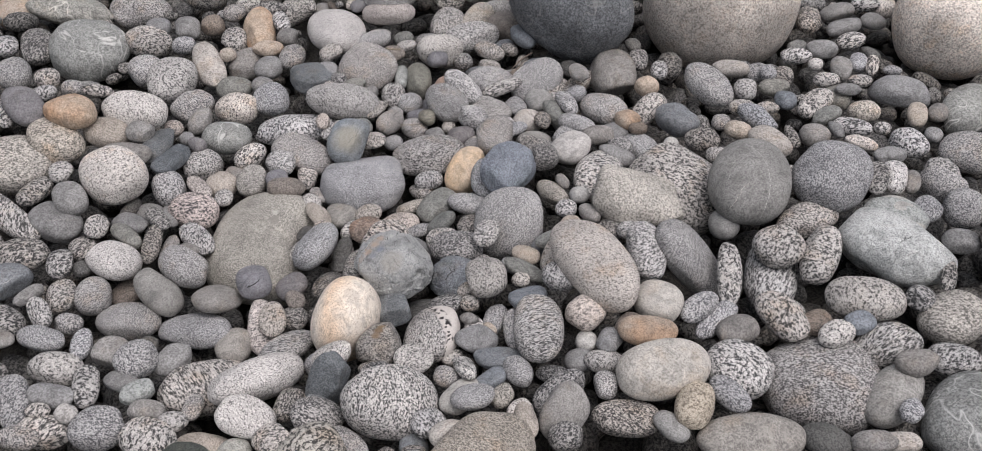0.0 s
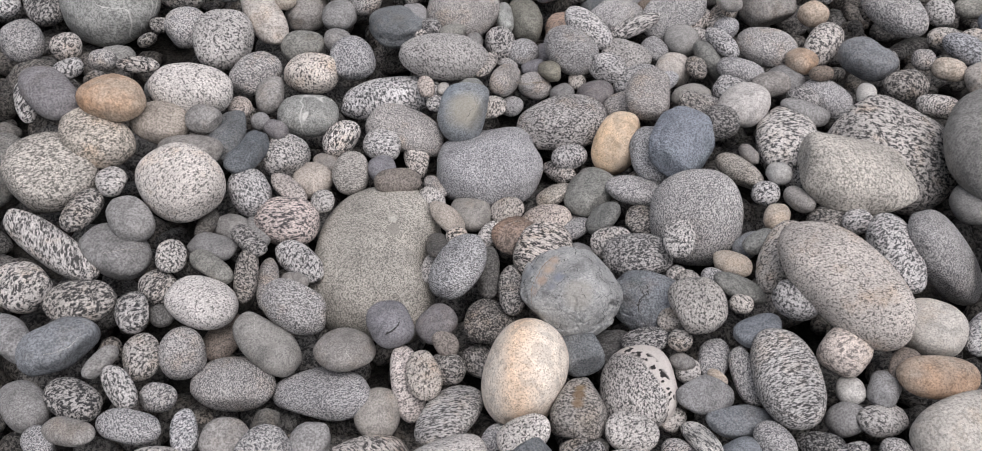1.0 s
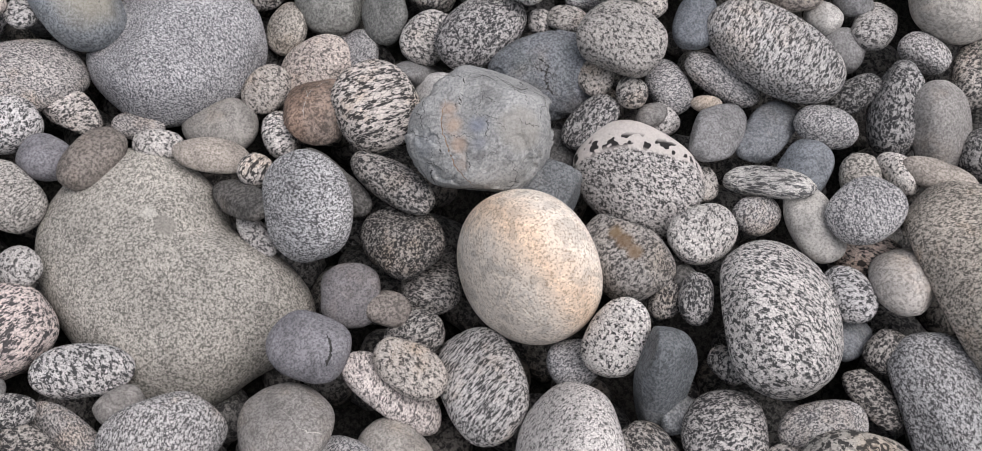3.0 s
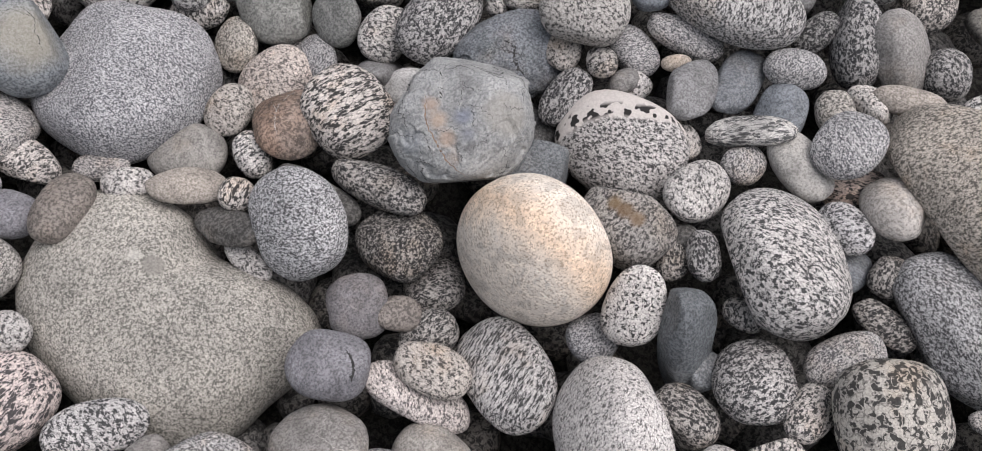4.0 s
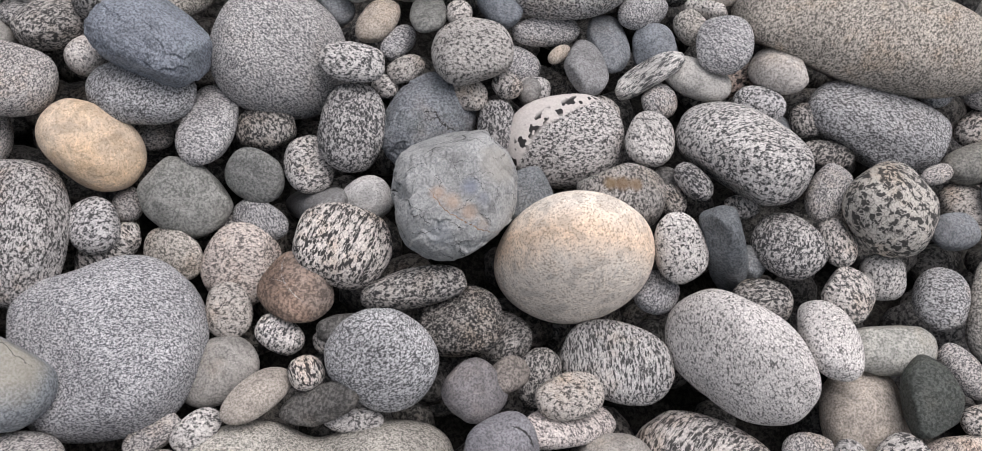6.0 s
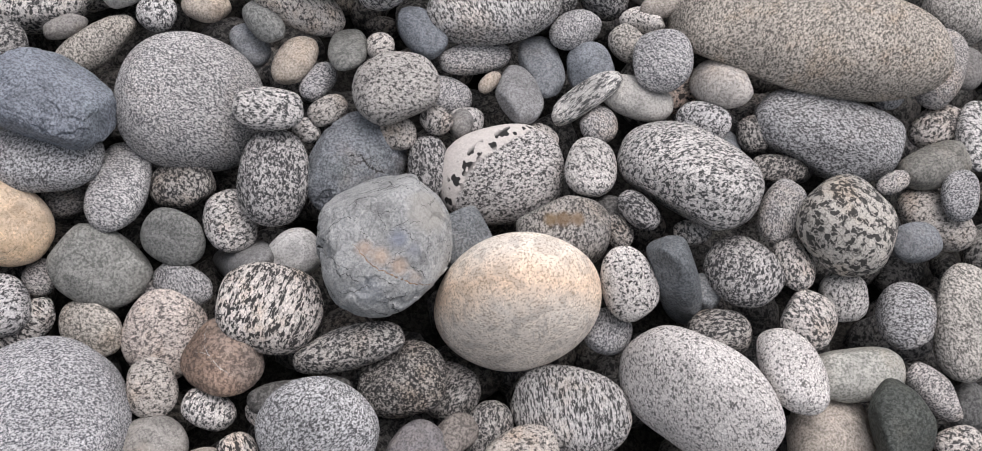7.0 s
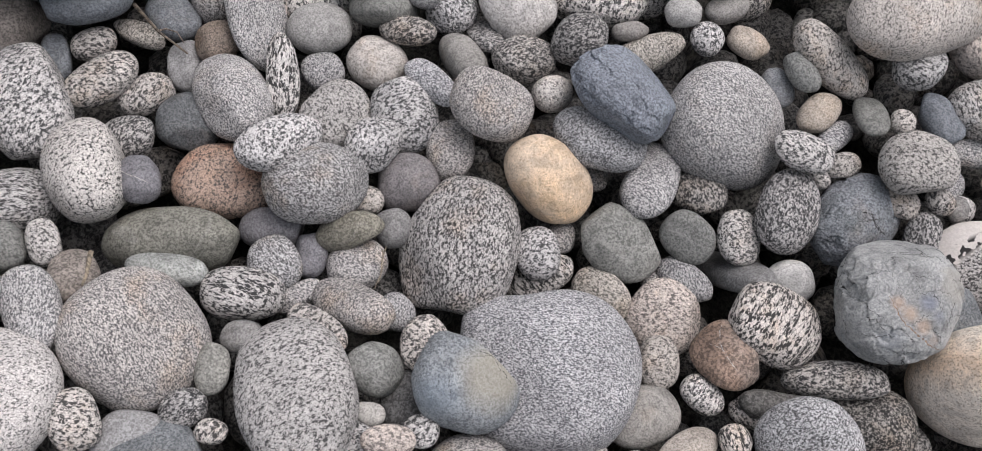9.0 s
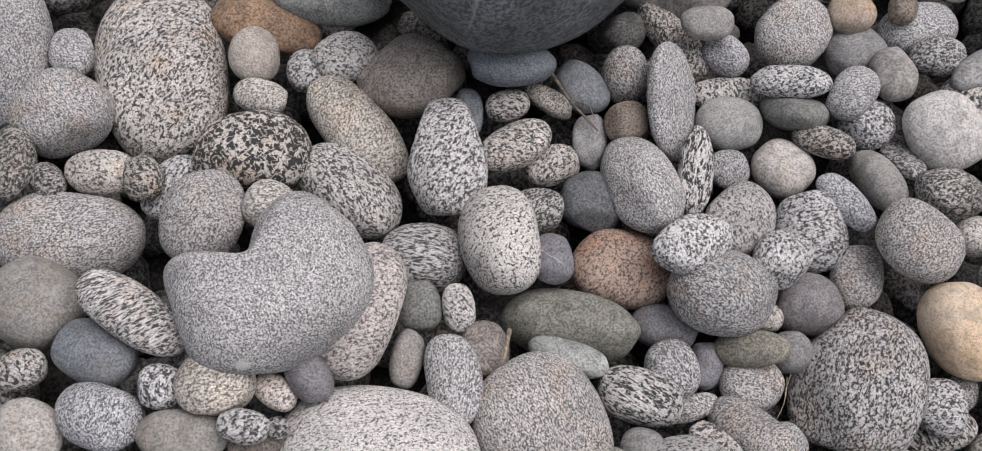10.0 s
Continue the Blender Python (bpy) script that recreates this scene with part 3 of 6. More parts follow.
def stone(kind, x, y, z, a, b, c, heading=0.0, tip=0.0, lean=0.0, label="", coarse=False, square=0.0, lumps=0.0, facets=-1, cuts=(), dents=(), bites=(), veins=()):
    """One stone of a kind, with half lengths a, b, c, turned by heading about the upright and tipped."""
    name, words, category, material, sq, lu, fa = KINDS[kind]
    if coarse:
        material = COARSE.get(kind, material)
    seed = int(abs(x * 7919 + y * 104729) * 1000) % 1000003
    size = max(a, b)
    u, faces = BALLS[6 if size > 0.13 else 5 if size > 0.07 else 4 if size > 0.025 else 3]
    rough = SCALY.get(kind, 0.0)
    if rough:
        u, faces = BALLS[5 if size < 0.05 else 7 if rough > 0.018 else 6]

    def skin(u):
        return worn(u, np.random.default_rng(seed), square or sq, lumps or lu, cuts, dents, fa if facets < 0 else facets, rough, bites)

    r = skin(u)
    ob = new(name, mesh_of(name, u * r[:, None] * (a, b, c), faces, material))
    ob.matrix_world = Matrix.Translation((x, y, z)) @ Matrix.Rotation(radians(heading), 4, "Z") @ Matrix.Rotation(radians(lean), 4, "Y") @ Matrix.Rotation(radians(tip), 4, "X")
    PLACED.append((x, y, z, (a * b) ** 0.5, c, a, b, radians(heading)))
    veins = list(veins)
    if kind == "rk":
        # short curved cracks all over the skin
        some = np.random.default_rng(seed + 7)
        for _ in range(44):
            p, q = some.normal(size=3), some.normal(size=3)
            p /= np.linalg.norm(p)
            q = p + some.uniform(0.12, 0.3) * (q - p * (q @ p)) / np.linalg.norm(q - p * (q @ p))
            veins.append((tuple(p), tuple(q), some.uniform(0.0006, 0.0013), "dark"))
    for first, last, width, color in veins:
        p, q = Vector(first).normalized(), Vector(last).normalized()
        n = p.cross(q).normalized()
        side = n.cross(p)
        wide = np.random.default_rng(seed + len(ob.children))
        turns = np.linspace(-0.06, p.angle(q) + 0.06, 40)
        wander = np.cumsum(wide.normal(0, 0.012, 40))
        wander -= np.linspace(wander[0], wander[-1], 40)
        wander += wide.normal(0, 0.12) * p.angle(q) * np.sin(np.linspace(0, math.pi, 40))
        thick = width / size * np.clip(np.sin(np.linspace(0.05, 3.09, 40)) * 1.6, 0.15, 1) * wide.uniform(0.6, 1.3, 40)
        rim = []
        for sign, lift in ((-1, 0.99), (0, 1.004), (1, 0.99)):
            d = np.array([p * math.cos(k) + side * math.sin(k) + n * (w + sign * h) for k, w, h in zip(turns, wander, thick)])
            d /= np.linalg.norm(d, axis=1, keepdims=True)
            rim.append(d * (skin(d) * lift)[:, None] * (a, b, c))
        verts = np.concatenate(rim)
        quads = np.array([(i + o, i + 1 + o, i + 41 + o, i + 40 + o) for o in (0, 40) for i in range(39)])
        strip = new("vein" if color != "dark" else "crack", mesh_of("vein", verts, quads, VEINS[color]))
        strip.parent = ob
    how = "large " if size > 0.09 else "small " if size < 0.03 else ""
    shape = "long " if max(a, b) > 1.65 * min(a, b) else "flat " if c < 0.5 * min(a, b) else "rounded "
    return tagged(ob, label or f"{how}{shape}{words} among beach stones", category, "stones on the beach")


# name, words, category, material, squareness, lumpiness, flat sides
KINDS = {
    "gf": ("granite_cobble", "fine-grained grey granite cobble", "cobble", M["gf"], 2.3, 0.04, 1),
    "gb": ("granite_cobble", "blue-grey fine granite cobble", "cobble", M["gb"], 2.3, 0.04, 1),
    "gc": ("granite_cobble", "coarse black-speckled grey granite cobble", "cobble", M["gc"], 2.3, 0.045, 1),
    "gl": ("granite_cobble", "light grey dark-flecked granite cobble", "cobble", M["gl"], 2.3, 0.045, 1),
    "gd": ("granite_cobble", "dark speckled granite cobble", "cobble", M["gd"], 2.3, 0.05, 1),
    "ds": ("speckled_cobble", "nearly black cobble with pale specks", "cobble", M["ds"], 2.3, 0.05, 1),
    "gs": ("gneiss_cobble", "finely streaked grey gneiss cobble", "cobble", M["gs"], 2.3, 0.04, 0),
    "bw": ("gneiss_cobble", "black and white streaked gneiss cobble", "cobble", M["bw"], 2.3, 0.04, 0),
    "lp": ("diorite_cobble", "black and grey blotched diorite cobble", "cobble", M["lp"], 2.3, 0.05, 0),
    "dl": ("diorite_cobble", "black cobble with pale crystal blotches", "cobble", M["dl"], 2.3, 0.05, 0),
    "wg": ("granite_cobble", "white finely flecked granite cobble", "cobble", M["wg"], 2.3, 0.04, 0),
    "wc": ("flecked_cobble", "white cobble with black flecks", "cobble", M["wc"], 2.4, 0.06, 1),
    "wh": ("pale_pebble", "smooth pale grey pebble", "pebble", M["wh"], 2.3, 0.05, 0),
    "wb": ("cream_cobble", "smooth cream-coloured cobble", "cobble", M["wb"], 2.3, 0.045, 1),
    "pk": ("granite_cobble", "pinkish speckled granite cobble", "cobble", M["pk"], 2.3, 0.045, 1),
    "pc": ("granite_cobble", "pink and black coarse granite cobble", "cobble", M["pc"], 2.3, 0.045, 0),
    "pd": ("gneiss_cobble", "pinkish black-streaked gneiss cobble", "cobble", M["pd"], 2.3, 0.045, 0),
    "be": ("beige_pebble", "plain beige pebble", "pebble", M["be"], 2.3, 0.045, 1),
    "bg": ("granite_cobble", "brownish grey granite cobble", "cobble", M["bg"], 2.3, 0.05, 1),
    "pe": ("sandstone_slab", "broad buff-grey sandstone slab", "stone", M["pe"], 2.5, 0.05, 0),
    "ps": ("stone_slab", "flat angular buff-grey slab", "stone", M["ps"], 2.6, 0.05, 2),
    "gy": ("grey_pebble", "smooth plain grey pebble", "pebble", M["gy"], 2.4, 0.06, 1),
    "bl": ("slate_pebble", "smooth blue-grey slate pebble", "pebble", M["bl"], 2.4, 0.06, 1),
    "pl": ("mudstone_pebble", "smooth purple-grey pebble", "pebble", M["pl"], 2.4, 0.06, 1),
    "gn": ("greenstone_pebble", "green-grey veined pebble", "pebble", M["gn"], 2.4, 0.06, 1),
    "gr": ("grey_cobble", "dull grey faintly veined cobble", "cobble", M["gr"], 2.2, 0.03, 0),
    "pn": ("greenstone_pebble", "pale green-grey pebble", "pebble", M["pn"], 2.4, 0.06, 1),
    "bu": ("slate_cobble", "slate-blue rough cobble", "cobble", M["bu"], 2.4, 0.06, 1),
    "bk": ("slate_cobble", "cracked blue-green cobble", "cobble", M["bk"], 2.4, 0.06, 2),
    "rk": ("scaly_cobble", "scaly cracked grey rust-veined cobble", "cobble", M["rk"], 2.3, 0.06, 2),
    "bd": ("slate_cobble", "dark angular slate cobble", "cobble", M["bd"], 2.6, 0.07, 3),
    "dg": ("greenstone_cobble", "dark green angular cobble", "cobble", M["dg"], 2.6, 0.07, 4),
    "dk": ("dark_pebble", "dark worn pebble", "pebble", M["dk"], 2.4, 0.07, 2),
    "bx": ("boulder", "dark blue-grey boulder", "boulder", M["bx"], 2.3, 0.05, 2),
    "pb": ("boulder", "pinkish beige granite boulder", "boulder", M["pb"], 2.3, 0.05, 1),
    "br": ("brown_pebble", "brown worn pebble", "pebble", M["br"], 2.4, 0.06, 1),
    "ro": ("rusty_cobble", "rusty orange-brown smooth cobble", "cobble", M["ro"], 2.3, 0.05, 1),
    "go": ("greenstone_cobble", "olive-grey pitted smooth cobble", "cobble", M["go"], 2.4, 0.05, 1),
    "bn": ("brown_cobble", "brown-grey smooth cobble", "cobble", M["bn"], 2.3, 0.05, 1),
    "rs": ("rusty_cobble", "rust-brown rough cobble", "cobble", M["rs"], 2.3, 0.06, 2),
    "rb": ("granite_cobble", "rusty brown speckled granite cobble", "cobble", M["rb"], 2.3, 0.04, 0),
    "bo": ("tan_pebble", "orange-tan smooth pebble", "pebble", M["bo"], 2.3, 0.05, 1),
    "yb": ("yellow_pebble", "yellowish speckled pebble", "pebble", M["yb"], 2.3, 0.04, 0),
    "yl": ("yellow_cobble", "cream granite cobble with orange stain", "cobble", M["yl"], 2.15, 0.015, 0),
    "y2": ("yellow_cobble", "tan-yellow smooth pitted cobble", "cobble", M["y2"], 2.3, 0.035, 1),
    "sw": ("swirled_cobble", "grey cobble with swirling pale veins", "cobble", M["sw"], 2.3, 0.05, 1),
    "sl": ("schist_slab", "flat banded schist sliver", "stone", M["sl"], 2.4, 0.07, 1),
    "wa": ("granite_cobble", "white-capped black-spotted granite cobble", "cobble", M["wa"], 2.3, 0.04, 0),
    "hk": ("granite_cobble", "blocky granite cobble with rusty hollow", "cobble", M["hk"], 2.7, 0.06, 2),
    "lm": ("granite_cobble", "humped dark granite cobble", "cobble", M["lm"], 2.4, 0.05, 1),
    "cr": ("granite_cobble", "notched broad fine granite cobble", "cobble", M["cr"], 2.4, 0.05, 0),
    "bi": ("ridged_cobble", "pale ridged rock with dark crevice", "cobble", M["bi"], 2.4, 0.07, 2),
}
SCALY = {"rk": 0.06, "bk": 0.014, "bi": 0.01, "bu": 0.052, "rs": 0.02, "hk": 0.02, "bd": 0.014, "dg": 0.016, "sl": 0.03, "ps": 0.008, "bx": 0.008, "sw": 0.012, "y2": 0.006}


# ---- the stones, one by one ----
stone("pe", -0.458, 1.405, -0.106, 0.151, 0.102, 0.070, 265, 0, 4, lumps=.05, square=2.5, label="broad buff-grey sandstone slab with a chipped pale spot", cuts=((-0.93, -0.36, 0.00, 0.93),), bites=((84, 0.2, 0.26), (43, -0.12, 0.36),))
stone("sw", -1.023, 2.089, -0.032, 0.096, 0.117, 0.072, 44, 2, 1, coarse=True, cuts=((-0.73, 0.67, -0.12, 0.90),), veins=(((-0.58, -0.04, 0.82), (0.57, -0.31, 0.76), 0.0018, "pale"), ((-0.89, -0.22, 0.39), (-0.38, -0.92, 0.08), 0.0014, "pale"), ((0.36, -0.19, 0.91), (0.57, -0.78, 0.26), 0.0012, "pale"), ((-0.62, -0.31, 0.72), (-0.55, -0.76, 0.34), 0.0012, "pale"),))
stone("bg", -0.027, 0.749, 0.023, 0.069, 0.146, 0.050, 336, -8, 3, cuts=((-0.70, 0.53, -0.47, 0.84),))
stone("bi", 0.742, 1.301, -0.014, 0.087, 0.108, 0.061, 71, 0, 9, square=2.4, facets=0, cuts=((0.40, -0.71, 0.58, 0.78), (0.30, 0.93, 0.21, 0.90)), dents=((-0.52, 0.63, -0.58, 0.32, 0.38), (-0.58, -0.12, 0.80, 0.16, 0.16)), veins=(((-0.638, -0.054, 0.768), (-0.514, -0.184, 0.838), 0.004, "dark"),))
stone("gc", -0.038, 2.527, -0.053, 0.119, 0.079, 0.058, 217, 0, 2, veins=(((0.08, 0.29, 0.95), (0.16, 0.91, 0.39), 0.0011, "dark"),))
stone("gf", -0.268, 1.580, -0.073, 0.098, 0.090, 0.055, 265, 0, -14, dents=((-0.80, 0.52, 0.30, -0.14, 0.34), (-0.30, 0.90, 0.20, 0.05, 0.30)))
stone("gb", 0.543, 1.009, -0.065, 0.103, 0.086, 0.063, 13, 0, -1, coarse=True)
stone("gr", 0.508, 1.450, 0.027, 0.079, 0.109, 0.058, 343, 4, -2, coarse=True, veins=(((-0.24, 0.36, 0.90), (0.27, -0.96, 0.04), 0.0021, "pale"), ((-0.84, -0.03, 0.54), (-0.09, -0.35, 0.93), 0.0015, "pale"), ((-0.05, -0.58, 0.81), (-0.44, -0.89, 0.11), 0.0018, "pale"), ((0.05, -0.68, 0.73), (0.61, -0.37, 0.71), 0.0012, "pale"), ((-0.39, -0.08, 0.92), (-0.55, -0.55, 0.63), 0.0012, "pale"),))
stone("ps", 0.288, 1.434, -0.001, 0.077, 0.099, 0.051, 76, 19, 6, coarse=True, label="flat angular buff-grey stone slab", facets=1, cuts=((0.61, -0.25, 0.75, 0.95), (-0.38, -0.84, -0.39, 0.74), (-0.03, 0.99, -0.11, 0.90), (0.60, 0.35, 0.72, 0.86)), dents=((0.24, -0.84, 0.48, 0.22, 0.30), (0.55, -0.44, 0.71, -0.14, 0.26), (-0.14, -0.99, 0.02, -0.14, 0.26)))
stone("cr", -0.284, 2.259, 0.064, 0.078, 0.095, 0.058, 48, 0, 0, lumps=.03, label="broad notched fine grey granite cobble with pale chip", cuts=((-0.79, 0.52, -0.32, 0.94),), bites=((10, 0.5, 0.42), (44, -0.16, 0.3), (-36, -0.12, 0.3),))
stone("gf", 0.666, 1.467, 0.031, 0.096, 0.077, 0.057, 64, 0, -2, coarse=True)
stone("sw", -1.139, 2.291, -0.016, 0.114, 0.059, 0.039, 3, -10, 10, coarse=True)
stone("gc", 0.386, 1.523, -0.041, 0.092, 0.110, 0.060, 47, 21, -9, coarse=True)
stone("sw", 0.740, 0.910, -0.041, 0.098, 0.068, 0.050, 234, 0, 2, coarse=True, veins=(((0.26, -0.81, 0.52), (0.02, -0.18, 0.98), 0.0018, "pale"), ((0.71, -0.50, 0.49), (0.32, 0.04, 0.95), 0.0016, "pale"), ((-0.09, -0.63, 0.78), (0.70, 0.00, 0.71), 0.0014, "pale"),))
stone("wg", -0.392, 2.122, 0.009, 0.096, 0.076, 0.043, 278, -12, -4)
stone("lm", -0.135, 1.686, -0.072, 0.085, 0.073, 0.042, 177, 19, 5, cuts=((-0.56, -0.80, 0.21, 0.82), (-0.35, 0.93, -0.05, 0.97), (0.97, -0.16, -0.16, 0.95)), dents=((0.37, 0.92, -0.12, 0.05, 0.30), (0.79, -0.61, -0.04, -0.09, 0.34)), veins=(((0.56, -0.61, 0.57), (0.41, 0.91, 0.07), 0.0012, "dark"),))
stone("gf", 0.038, 1.395, -0.034, 0.071, 0.080, 0.052, 336, 28, -11)
stone("wg", -0.367, 0.977, -0.019, 0.059, 0.088, 0.038, 322, -21, -50)
stone("bg", -0.978, 1.542, -0.008, 0.085, 0.067, 0.050, 311, 3, 2, coarse=True)
stone("gf", 0.362, 1.268, -0.014, 0.055, 0.101, 0.032, 76, 52, -9)
stone("gb", -0.968, 2.336, -0.044, 0.074, 0.084, 0.050, 117, 12, 4, coarse=True)
stone("wg", 0.180, 1.182, 0.051, 0.057, 0.105, 0.041, 27, 6, -11)
stone("gc", -0.154, 0.916, -0.001, 0.085, 0.062, 0.041, 205, -20, -24)
stone("gs", 0.518, 1.263, -0.057, 0.050, 0.102, 0.036, 342, -5, 0, coarse=True)
stone("yl", -0.246, 1.117, -0.025, 0.089, 0.073, 0.055, 267, 71, -59)
stone("wg", -0.752, 1.479, 0.015, 0.077, 0.064, 0.048, 313, 0, 1, coarse=True)
stone("gy", 0.303, 2.003, -0.042, 0.084, 0.057, 0.042, 264, 0, 4, coarse=True)
stone("sw", 1.104, 1.824, -0.034, 0.053, 0.088, 0.040, 141, -5, 1, coarse=True)
stone("gl", -0.757, 1.912, -0.017, 0.080, 0.056, 0.042, 93, -1, -3, coarse=True)
stone("gc", -0.446, 1.752, -0.051, 0.046, 0.095, 0.033, 101, 0, 2, coarse=True)
stone("gf", -0.083, 2.690, -0.028, 0.044, 0.100, 0.032, 299, 4, -1)
stone("gl", -0.341, 1.826, -0.019, 0.059, 0.090, 0.038, 296, -18, -4)
stone("gc", 0.258, 1.524, -0.061, 0.079, 0.055, 0.040, 256, -1, 0)
stone("gf", -0.303, 1.983, -0.023, 0.072, 0.066, 0.042, 239, -13, 7)
stone("rk", -0.177, 1.231, -0.001, 0.064, 0.058, 0.051, 346, 1, -4, lumps=.06, veins=(((-0.26, 0.39, 0.88), (-0.59, -0.70, 0.40), 0.0018, "rust"), ((-0.75, 0.51, 0.43), (-0.77, 0.17, 0.61), 0.0008, "dark"), ((0.81, -0.19, 0.55), (0.55, -0.55, 0.63), 0.0008, "dark"), ((0.25, 0.53, 0.81), (0.48, 0.29, 0.83), 0.0007, "dark"), ((0.20, 0.15, 0.97), (0.24, -0.11, 0.96), 0.0007, "dark"), ((-0.40, 0.69, 0.60), (-0.53, 0.39, 0.75), 0.0007, "dark"), ((-0.91, -0.24, 0.33), (-0.88, -0.47, -0.05), 0.0008, "dark"), ((-0.13, -0.78, 0.61), (-0.21, -0.97, -0.10), 0.0007, "dark"), ((-0.04, 0.72, 0.69), (0.11, 0.43, 0.90), 0.0007, "dark"), ((-0.34, -0.61, 0.71), (0.01, -0.67, 0.74), 0.0006, "dark"), ((-0.04, -0.12, 0.99), (0.07, -0.49, 0.87), 0.0007, "dark"), ((0.69, 0.25, 0.68), (0.68, -0.02, 0.74), 0.0007, "dark")))
stone("gb", -0.129, 0.750, -0.014, 0.050, 0.079, 0.037, 332, -1, 1, cuts=((0.93, -0.12, 0.35, 0.86), (-0.87, 0.38, -0.32, 0.86), (-0.02, -1.00, -0.04, 0.94),))
stone("wh", 0.271, 0.969, 0.021, 0.079, 0.049, 0.036, 14, -1, -1, coarse=True)
stone("gf", 0.509, 1.889, -0.008, 0.082, 0.046, 0.034, 291, -2, 5, coarse=True)
stone("bo", -0.599, 2.164, -0.008, 0.042, 0.090, 0.031, 12, 8, 0, coarse=True)
stone("gs", -0.464, 1.009, -0.076, 0.050, 0.083, 0.035, 130, 18, -3, coarse=True)
stone("gs", 0.078, 1.072, 0.005, 0.079, 0.045, 0.032, 267, -4, 0)
stone("gf", -0.269, 2.507, -0.027, 0.047, 0.076, 0.035, 17, 1, 1, veins=(((-0.59, 0.49, 0.64), (-0.32, -0.86, 0.39), 0.0012, "dark"), ((-0.65, 0.59, 0.47), (-0.20, -0.95, -0.23), 0.0010, "dark"),))
stone("gc", -0.050, 2.173, -0.032, 0.048, 0.074, 0.036, 297, 1, 0, cuts=((-0.84, 0.54, 0.04, 0.74), (0.96, 0.24, 0.13, 0.85), (-0.09, -0.97, -0.22, 0.93),))
stone("bn", 0.046, 2.251, -0.045, 0.063, 0.056, 0.041, 305, 0, 0, cuts=((-0.54, 0.75, 0.38, 0.84), (0.61, -0.74, -0.26, 0.86), (0.75, 0.54, 0.38, 0.88)))
stone("wg", -0.768, 1.689, 0.036, 0.050, 0.070, 0.037, 69, 2, 1, coarse=True)
stone("gf", -0.519, 1.142, -0.079, 0.079, 0.044, 0.027, 336, -13, -15, cuts=((-0.18, -0.86, -0.49, 0.90), (-0.79, 0.48, 0.39, 0.86), (0.92, 0.37, 0.10, 0.93),))
stone("bg", 0.793, 1.128, -0.030, 0.050, 0.069, 0.037, 131, -2, 0, coarse=True)
stone("wa", -0.099, 1.096, -0.041, 0.065, 0.054, 0.028, 269, 24, -6)
stone("gl", 0.654, 1.161, -0.015, 0.072, 0.046, 0.034, 350, -1, -1, coarse=True)
stone("bo", -1.295, 2.298, -0.030, 0.070, 0.047, 0.035, 111, -1, -5, coarse=True)
stone("gc", -0.871, 2.110, -0.017, 0.049, 0.067, 0.036, 66, 3, 1, coarse=True)
stone("bg", -0.901, 1.584, 0.029, 0.046, 0.068, 0.035, 53, 9, 0, coarse=True)
stone("wb", -0.699, 2.009, -0.024, 0.035, 0.091, 0.026, 25, 10, 1, coarse=True)
stone("bu", 0.038, 1.524, 0.007, 0.068, 0.051, 0.037, 234, -18, 9, facets=1, lumps=.06, cuts=((-0.67, 0.68, 0.30, 0.90), (0.26, -0.89, -0.37, 0.88), (0.25, 0.50, 0.83, 0.80), (0.98, 0.04, 0.18, 0.90)))
stone("gf", -0.006, 1.961, -0.041, 0.043, 0.071, 0.034, 305, -16, 2)
stone("dl", -0.124, 2.370, -0.013, 0.063, 0.048, 0.036, 288, 0, 0, cuts=((0.04, -0.94, -0.34, 0.85),))
stone("gy", 0.971, 1.887, -0.027, 0.066, 0.046, 0.034, 335, -1, 0, coarse=True)
stone("gd", -1.158, 2.108, -0.030, 0.042, 0.072, 0.031, 20, 6, -1, coarse=True)
stone("gr", 0.389, 0.862, -0.019, 0.083, 0.041, 0.028, 1, 5, -2, coarse=True)
stone("bu", -0.064, 1.243, -0.048, 0.061, 0.049, 0.033, 139, -18, -2, veins=(((-0.06, -0.09, 0.99), (-0.11, 0.52, 0.85), 0.004, "dark"), ((0.07, -0.26, 0.96), (-0.08, -0.06, 0.99), 0.002, "dark"), ((0.41, -0.13, 0.90), (0.10, -0.14, 0.99), 0.0014, "dark"), ((0.15, -0.17, 0.98), (-0.15, 0.13, 0.98), 0.0019, "dark"), ((-0.11, 0.12, 0.99), (-0.10, 0.57, 0.81), 0.0010, "dark"), ((0.19, 0.04, 0.98), (-0.10, 0.35, 0.93), 0.0007, "pale"),))
stone("gc", 0.398, 0.999, -0.020, 0.055, 0.054, 0.040, 73, 0, 0, coarse=True)
stone("go", -0.182, 1.987, -0.059, 0.034, 0.074, 0.042, 3, -8, 13)
stone("lp", -0.248, 0.795, 0.023, 0.048, 0.048, 0.037, 217, -5, 8)
stone("gs", -0.939, 1.391, -0.014, 0.102, 0.028, 0.021, 323, -2, 8, coarse=True)
stone("gb", -0.101, 1.850, -0.038, 0.056, 0.051, 0.035, 113, 18, -9)
